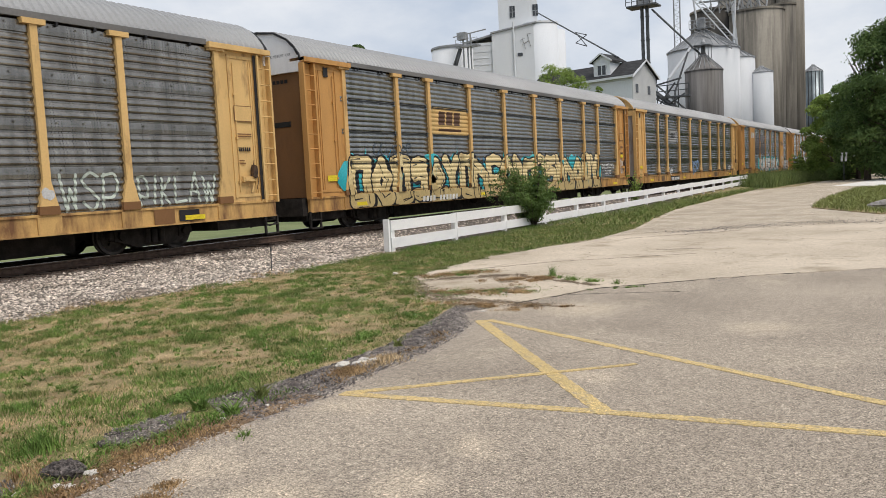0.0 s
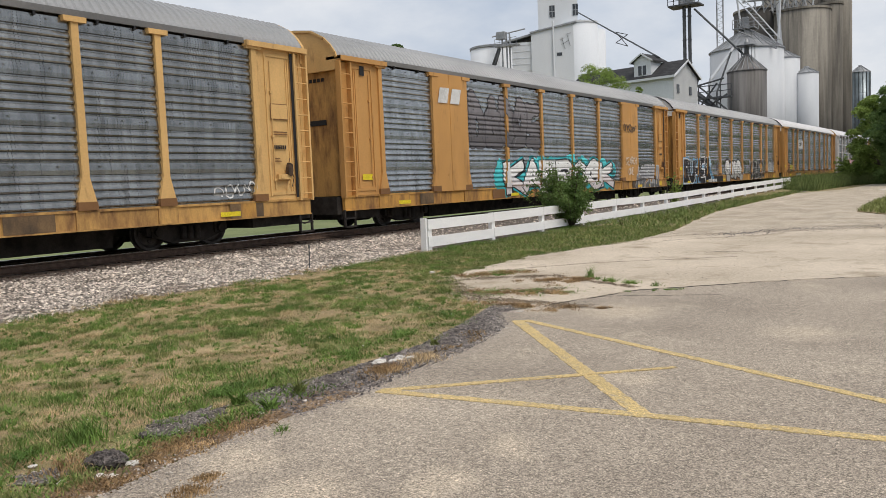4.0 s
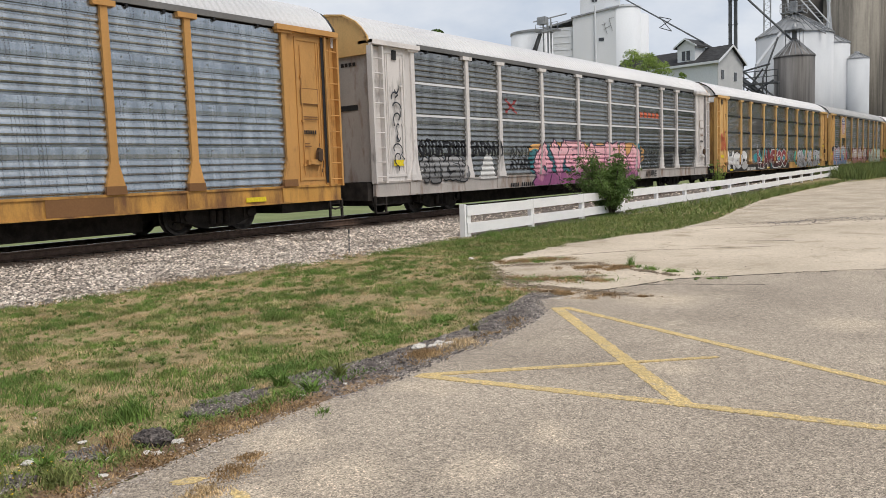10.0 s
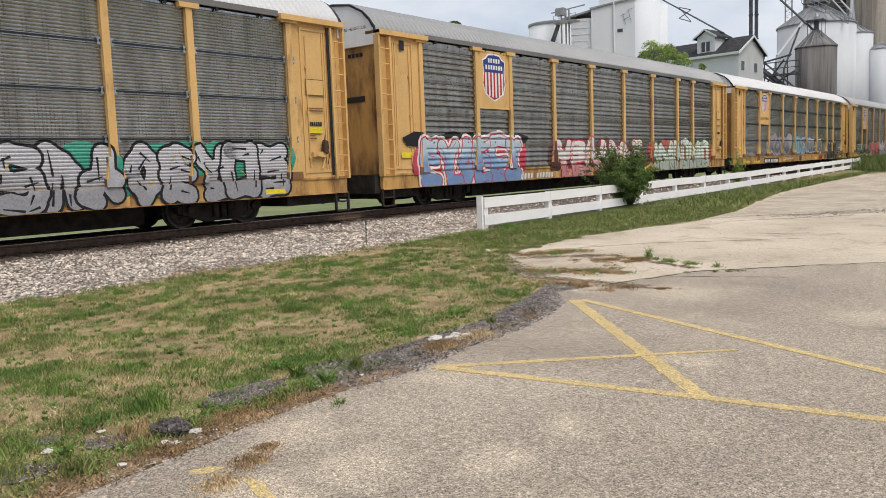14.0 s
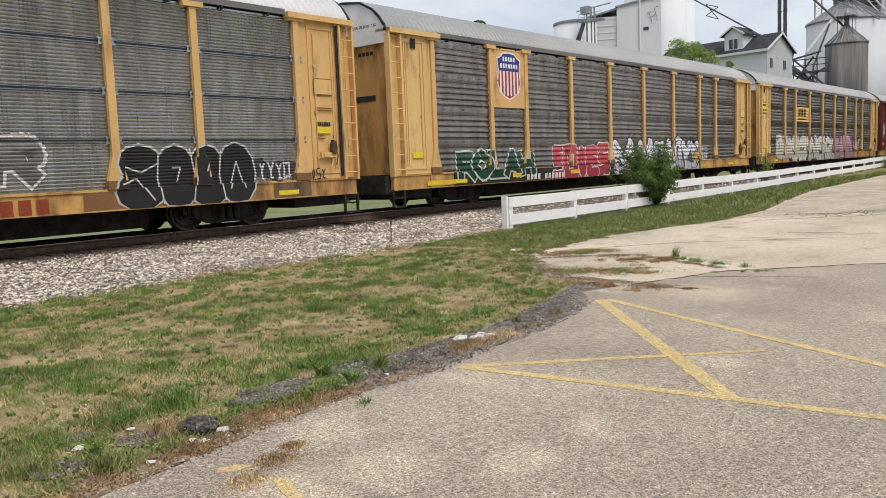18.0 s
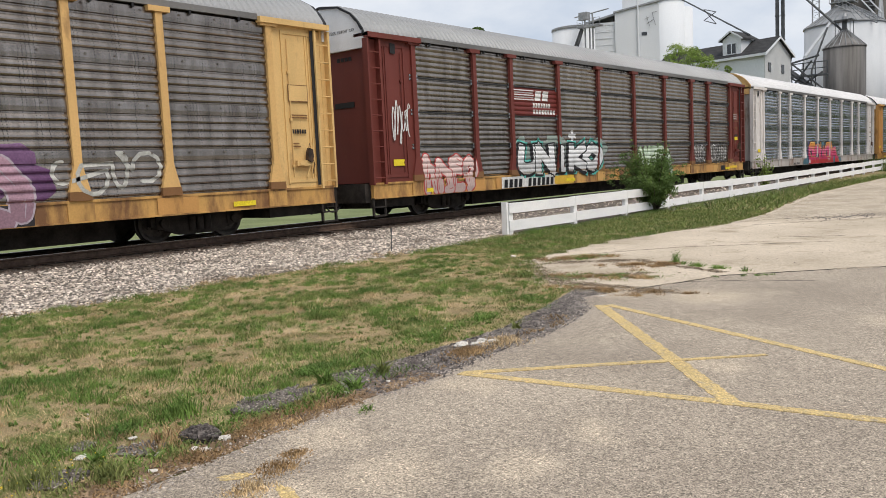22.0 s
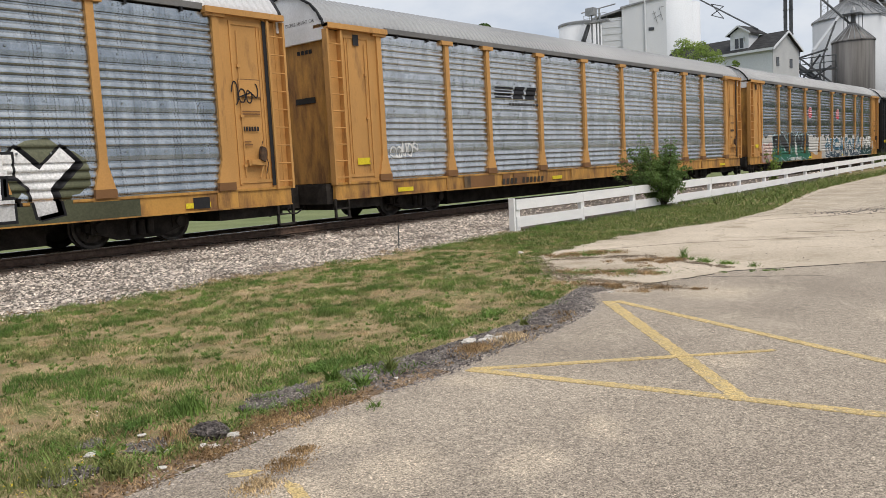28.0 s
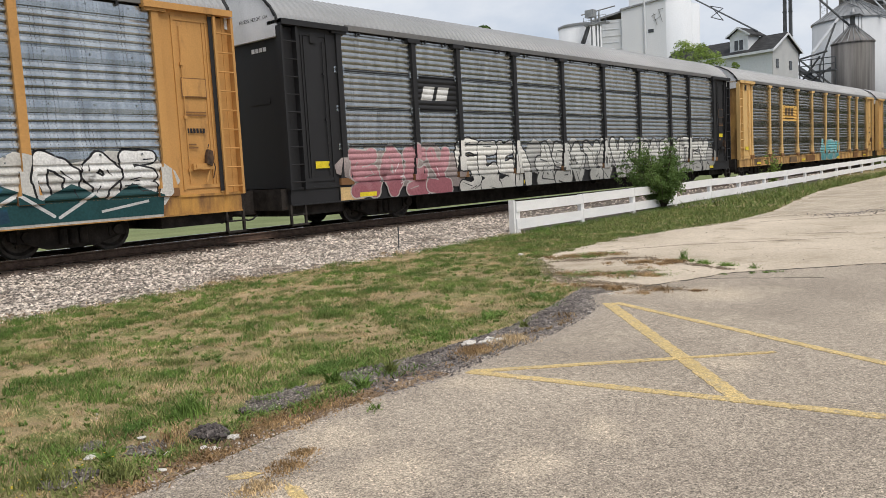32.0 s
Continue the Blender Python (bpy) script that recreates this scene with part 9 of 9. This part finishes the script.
n = 1500
cs = []
for p, share in zip(PATCHES, (350, 850, 250, 150)):
    mx, my = np.mean([q[0] for q in p]), np.mean([q[1] for q in p])
    w = rs.randint(0, len(p), share)
    f = rs.rand(share) ** 0.5
    cs.append(np.stack([mx + (np.array([p[i][0] for i in w]) - mx) * f, my + (np.array([p[i][1] for i in w]) - my) * f, np.full(share, 0.014)], 1))
cs = np.concatenate(cs)
tagged(piece("patch_grit", stones_mesh("patch_grit", cs, 0.009 * rs.uniform(0.5, 2.0, len(cs)), 14), CRUMB), "dark grit on the crumbled asphalt patches", "gravel", kind="stuff")
pick = rs.rand(len(cs)) < 0.45
chips = cs[pick] + np.stack([rs.normal(0, 0.02, pick.sum()), rs.normal(0, 0.02, pick.sum()), np.full(pick.sum(), 0.002)], 1)
tagged(piece("patch_chips", stones_mesh("patch_chips", chips, 0.006 * rs.uniform(0.5, 1.8, len(chips)), 19), GRIT), "pale stone chips in the asphalt patches", "gravel", kind="stuff")


def lump_mesh(seed, flat_=0.5, n=22, m=12, rough=0.13):
    """A rough lump with a broken outline."""
    rng = random.Random(seed)
    skew = [rng.uniform(0.75, 1.2) for _ in range(5)]
    v = [(0, 0, flat_)]
    for j in range(1, m):
        ph = math.pi * j / m
        for i in range(n):
            th = 2 * math.pi * i / n
            g = (1 + 0.2 * math.sin(th * 2 + skew[0] * 5) + 0.12 * math.sin(th * 3 + skew[1] * 7)) * rng.uniform(1 - rough, 1 + rough)
            v.append((math.sin(ph) * math.cos(th) * g, math.sin(ph) * math.sin(th) * g, math.cos(ph) * flat_ * rng.uniform(1 - rough, 1 + rough)))
    v.append((0, 0, -flat_))
    fs = [(0, 1 + i, 1 + (i + 1) % n) for i in range(n)]
    for j in range(m - 2):
        a, b = 1 + j * n, 1 + (j + 1) * n
        fs += [(a + i, b + i, b + (i + 1) % n, a + (i + 1) % n) for i in range(n)]
    a = 1 + (m - 2) * n
    fs += [(len(v) - 1, a + (i + 1) % n, a + i) for i in range(n)]
    return M().add(v, fs).mesh("lump")


PALE = surface("pale_limestone", (0.52, 0.49, 0.45), (0.72, 0.69, 0.64), 8, 0.9, 0, 0.4, 40)
BIT = "small pale limestone bit in the dirt"
STONES = [(2.92, 4.64, 0.115, DARKCHUNK, "dark lump of broken asphalt"), (3.0, 4.49, 0.046, PALE, "cream limestone rock beside the broken lump")]
STONES += [(x, y, s, PALE, BIT) for x, y, s in ((2.76, 4.48, 0.036), (2.79, 4.41, 0.036), (2.58, 4.58, 0.034), (2.27, 4.98, 0.036), (2.66, 5.05, 0.026), (2.4, 4.36, 0.028), (3.1, 4.42, 0.02), (2.95, 4.38, 0.018), (4.2, 4.62, 0.022), (4.62, 4.55, 0.022), (12.6, 8.9, 0.06), (7.9, 4.66, 0.022), (9.1, 5.05, 0.03))]
STONES += [(5.92 + 0.055 * k, 4.88 - 0.03 * k + 0.03 * (k % 3), 0.028 + 0.011 * (k * 7 % 4), PALE, "crumbled white limestone at the lot's edge") for k in range(8)]
for i, (x, y, s, mt, lb) in enumerate(STONES):
    ob = piece("rock" if mt is PALE else "asphalt_chunk", lump_mesh(60 + i, 0.5, 8, 5, 0.28) if mt is PALE else lump_mesh(60 + i, 0.55, 22, 12, 0.16), mt, at=(x, y, 0.01 + s * 0.12))
    ob.scale = (s * 1.2, s, s * (1.15 if mt is DARKCHUNK else 0.85))
    ob.rotation_euler = (0, 0, i * 1.7)
    tagged(ob, lb, "rock" if mt is PALE else "rubble", "stones at the lot's edge")

TAR = surface("dark_crack", (0.05, 0.045, 0.04), (0.10, 0.09, 0.075), 5, 0.95, 0, 0.5, 40, wild=False)


def crack(points, width, seed, z=0.0215, label="dark crack in the pavement"):
    rng = random.Random(seed)
    fine = []
    for p, q in zip(points, points[1:]):
        n_ = max(2, int(math.dist(p, q) / 0.18))
        fine += [(p[0] + (q[0] - p[0]) * i / n_ + rng.uniform(-0.03, 0.03), p[1] + (q[1] - p[1]) * i / n_ + rng.uniform(-0.03, 0.03)) for i in range(n_)]
    fine.append(points[-1])
    up = [(x, y + width * rng.uniform(0.2, 1.0)) for x, y in fine]
    dn = [(x, y - width * rng.uniform(0.2, 1.0)) for x, y in reversed(fine)]
    return tagged(piece("crack", M().prism(up + dn, lambda u, v, w: (u, v, w), 0.0, z), TAR), label, "crack", kind="structure")


crack(JOINT[:4], 0.004, 1, label="dark joint between asphalt and concrete")
crack([(17.3, 5.2), (17.65, 4.3)], 0.05, 2)
crack([(12.9, 8.0), (14.8, 6.6), (16.5, 4.2)], 0.008, 3)
crack([(20.2, 7.0), (22.6, 4.6)], 0.012, 4)
crack([(10.2, 5.2), (10.9, 4.2), (11.3, 3.1)], 0.006, 5, 0.0165)
n = 1500
f = rs.rand(n)
cs = np.stack([np.interp(f, [0, 0.4, 0.75, 1], [22.3, 24.1, 25.3, 25.6]) + rs.normal(0, 0.5, n), np.interp(f, [0, 0.4, 0.75, 1], [6.2, 4.7, 3.0, 1.3]) + rs.normal(0, 0.3, n), np.full(n, 0.02)], 1)
tagged(piece("loose_gravel", stones_mesh("loose_gravel", cs, 0.019 * rs.uniform(0.4, 1.8, n), 9), CRUMB), "loose dark gravel in a rut across the apron", "gravel", kind="stuff")
n = 1500
cs = np.stack([rs.uniform(12.5, 45, n), rs.uniform(0.5, 8, n), np.full(n, 0.02)], 1)
tagged(piece("apron_grit", stones_mesh("apron_grit", cs, 0.008 * rs.uniform(0.4, 2.0, n), 10), CRUMB), "fine dark grit on the apron", "gravel", kind="stuff")
n = 2600
f = rs.rand(n)
e = np.array(EDGE[1:] + [(9.3, 5.1)])
cs = np.stack([np.interp(f, np.linspace(0, 1, len(e)), e[:, 0]), np.interp(f, np.linspace(0, 1, len(e)), e[:, 1]) + rs.normal(-0.02, 0.09, n), np.full(n, 0.014)], 1)
tagged(piece("edge_grit", stones_mesh("edge_grit", cs, 0.005 * rs.uniform(0.5, 2.4, n), 12), GRIT), "pale grit washed along the asphalt edge", "gravel", kind="stuff")

n = 2000
t = rs.uniform(4.3, 9.4, n)
lo = np.interp(t, [p[0] for p in EDGE], [p[1] for p in EDGE])
hi = np.interp(t, [p[0] for p in BAND], [p[1] for p in BAND])
cs = np.stack([t, lo + (hi - lo) * rs.rand(n), np.full(n, 0.012)], 1)
tagged(piece("band_grit", stones_mesh("band_grit", cs, 0.0055 * rs.uniform(0.5, 2.2, n), 13), GRIT), "pale stone chips in the crumbled asphalt", "gravel", kind="stuff")

# ---- the grassy island, far lawn and tall weeds ----
ISLAND = [(28.5, 1.6), (33.5, 4.2), (37, 4.4), (44, 4.6), (56, 4.4), (60, 2.0), (60, -4), (40, -4), (30, -2)]
sheet("grass_island", ISLAND, 0.05, TURF, "low grassy island in the gravel apron", "lawn")
px, py = rs.uniform(28, 60, 26000), rs.uniform(-3, 4.7, 26000)
keep = inside(px, py, ISLAND)
tagged(piece("green_grass", blades_mesh("green_grass", px[keep], py[keep], np.full(keep.sum(), 0.05), np.full(keep.sum(), 0.16), 0.016, 77), GREEN), "green grass on the island", "grass", kind="stuff")
ob = piece("boulder", lump_mesh(91, 0.5), surface("grey_boulder", (0.16, 0.15, 0.14), (0.34, 0.32, 0.30), 3, 0.9, 0, 0.5, 20), at=(31.6, 1.1, 0.14))
ob.scale = (0.6, 1.0, 0.5)
tagged(ob, "low grey weathered boulder on the grass island", "rock")
sheet("pale_slab", [(60, 3.2), (64, 6.7), (84, 4.4), (84, 1.0)], 0.03, surface("pale_new_concrete", (0.62, 0.60, 0.56), (0.72, 0.70, 0.66), 0.5, 0.9, 0, 0.1, 20, wild=False), "pale new concrete slab beside the road", "pavement")
FARLAWN = surface("far_mown_grass", (0.12, 0.15, 0.055), (0.18, 0.205, 0.085), 0.5, 0.95, 0, 0.4, 12, wild=False)
sheet("far_lawn", [(-120, 20.7), (84, 20.7), (84, 60), (-120, 60)], 0.02, FARLAWN, "pale green mown grass beyond the track", "lawn")
px, py = rs.uniform(66, 118, 60000), rs.uniform(7.0, 14.6, 60000)
keep = py > np.where(px < 84, 9.9, 7.4) + 0.02 * (118 - px) * (px < 84)
px, py = px[keep], py[keep]
tall = 0.6 + 1.0 * field(px, py, 0.3, 4.0)
tagged(piece("tall_weeds", blades_mesh("tall_weeds", px, py, np.zeros(len(px)), tall, 0.016, 78, 0.5, True), grass_paint("tall_weed", (0.10, 0.145, 0.045), (0.20, 0.24, 0.085))), "tall rank weeds beside the track", "weeds", kind="stuff")
sign = thing("track_sign", "small white marker sign on a thin post", "sign", (78.0, 7.2, 0))
piece("pole", M().tube((0, 0, 0), (0, 0, 1.8), 0.04, 6), DARKSTEEL, sign)
for y in (-0.16, 0.16):
    piece("plate", M().prism([(y - 0.10, 1.75), (y + 0.08, 1.75), (y + 0.12, 2.5), (y - 0.06, 2.5)], lambda u, v, w: (w, -u, v), -0.03, 0.03), WHITE, sign)
stake = piece("marker_stake", M().tube((0, 0, -0.05), (0.02, 0, 0.42), 0.012, 6).tube((0.02, 0, 0.42), (0.02, 0, 0.5), 0.02, 6), DARKSTEEL, at=(12.6, 12.1, 0.03))
tagged(stake, "thin dark marker stake in the ballast", "stake")



# ---- the train rolls by ----
def gone(t):
    """Metres that the train has rolled since the start; it gathers a little speed."""
    return 14.33 * t + 0.00139 * t ** 2 + 0.000088 * t ** 3


START = 17.42 - PITCH


def motions():
    for index, car in CARS:
        walk(car, [(t, pose(START + PITCH * index - gone(t), TRACK_Y, RAIL_Z)) for t in range(0, 33, 2)])
    # a wheel turns while it rolls past the lot; far off its spin cannot be told
    for index, x, wheels in WHEELS:
        rows = []
        for k in range(0, 32 * 30 + 1):
            t = k / 30
            place = START + PITCH * index - gone(t) + x
            if k in (0, 960) or -6 < place < 40:
                turn = -math.degrees(gone(t) / 0.42)
                rows.append((t, turn))
        first = [r for r in rows if 0 < r[0] < 32] or rows
        lo, hi = first[0][1], first[-1][1]
        walk(wheels, [(t, pose(x, 0, 0.42, 0, min(lo, max(hi, turn)), 0)) for t, turn in rows])


motions()
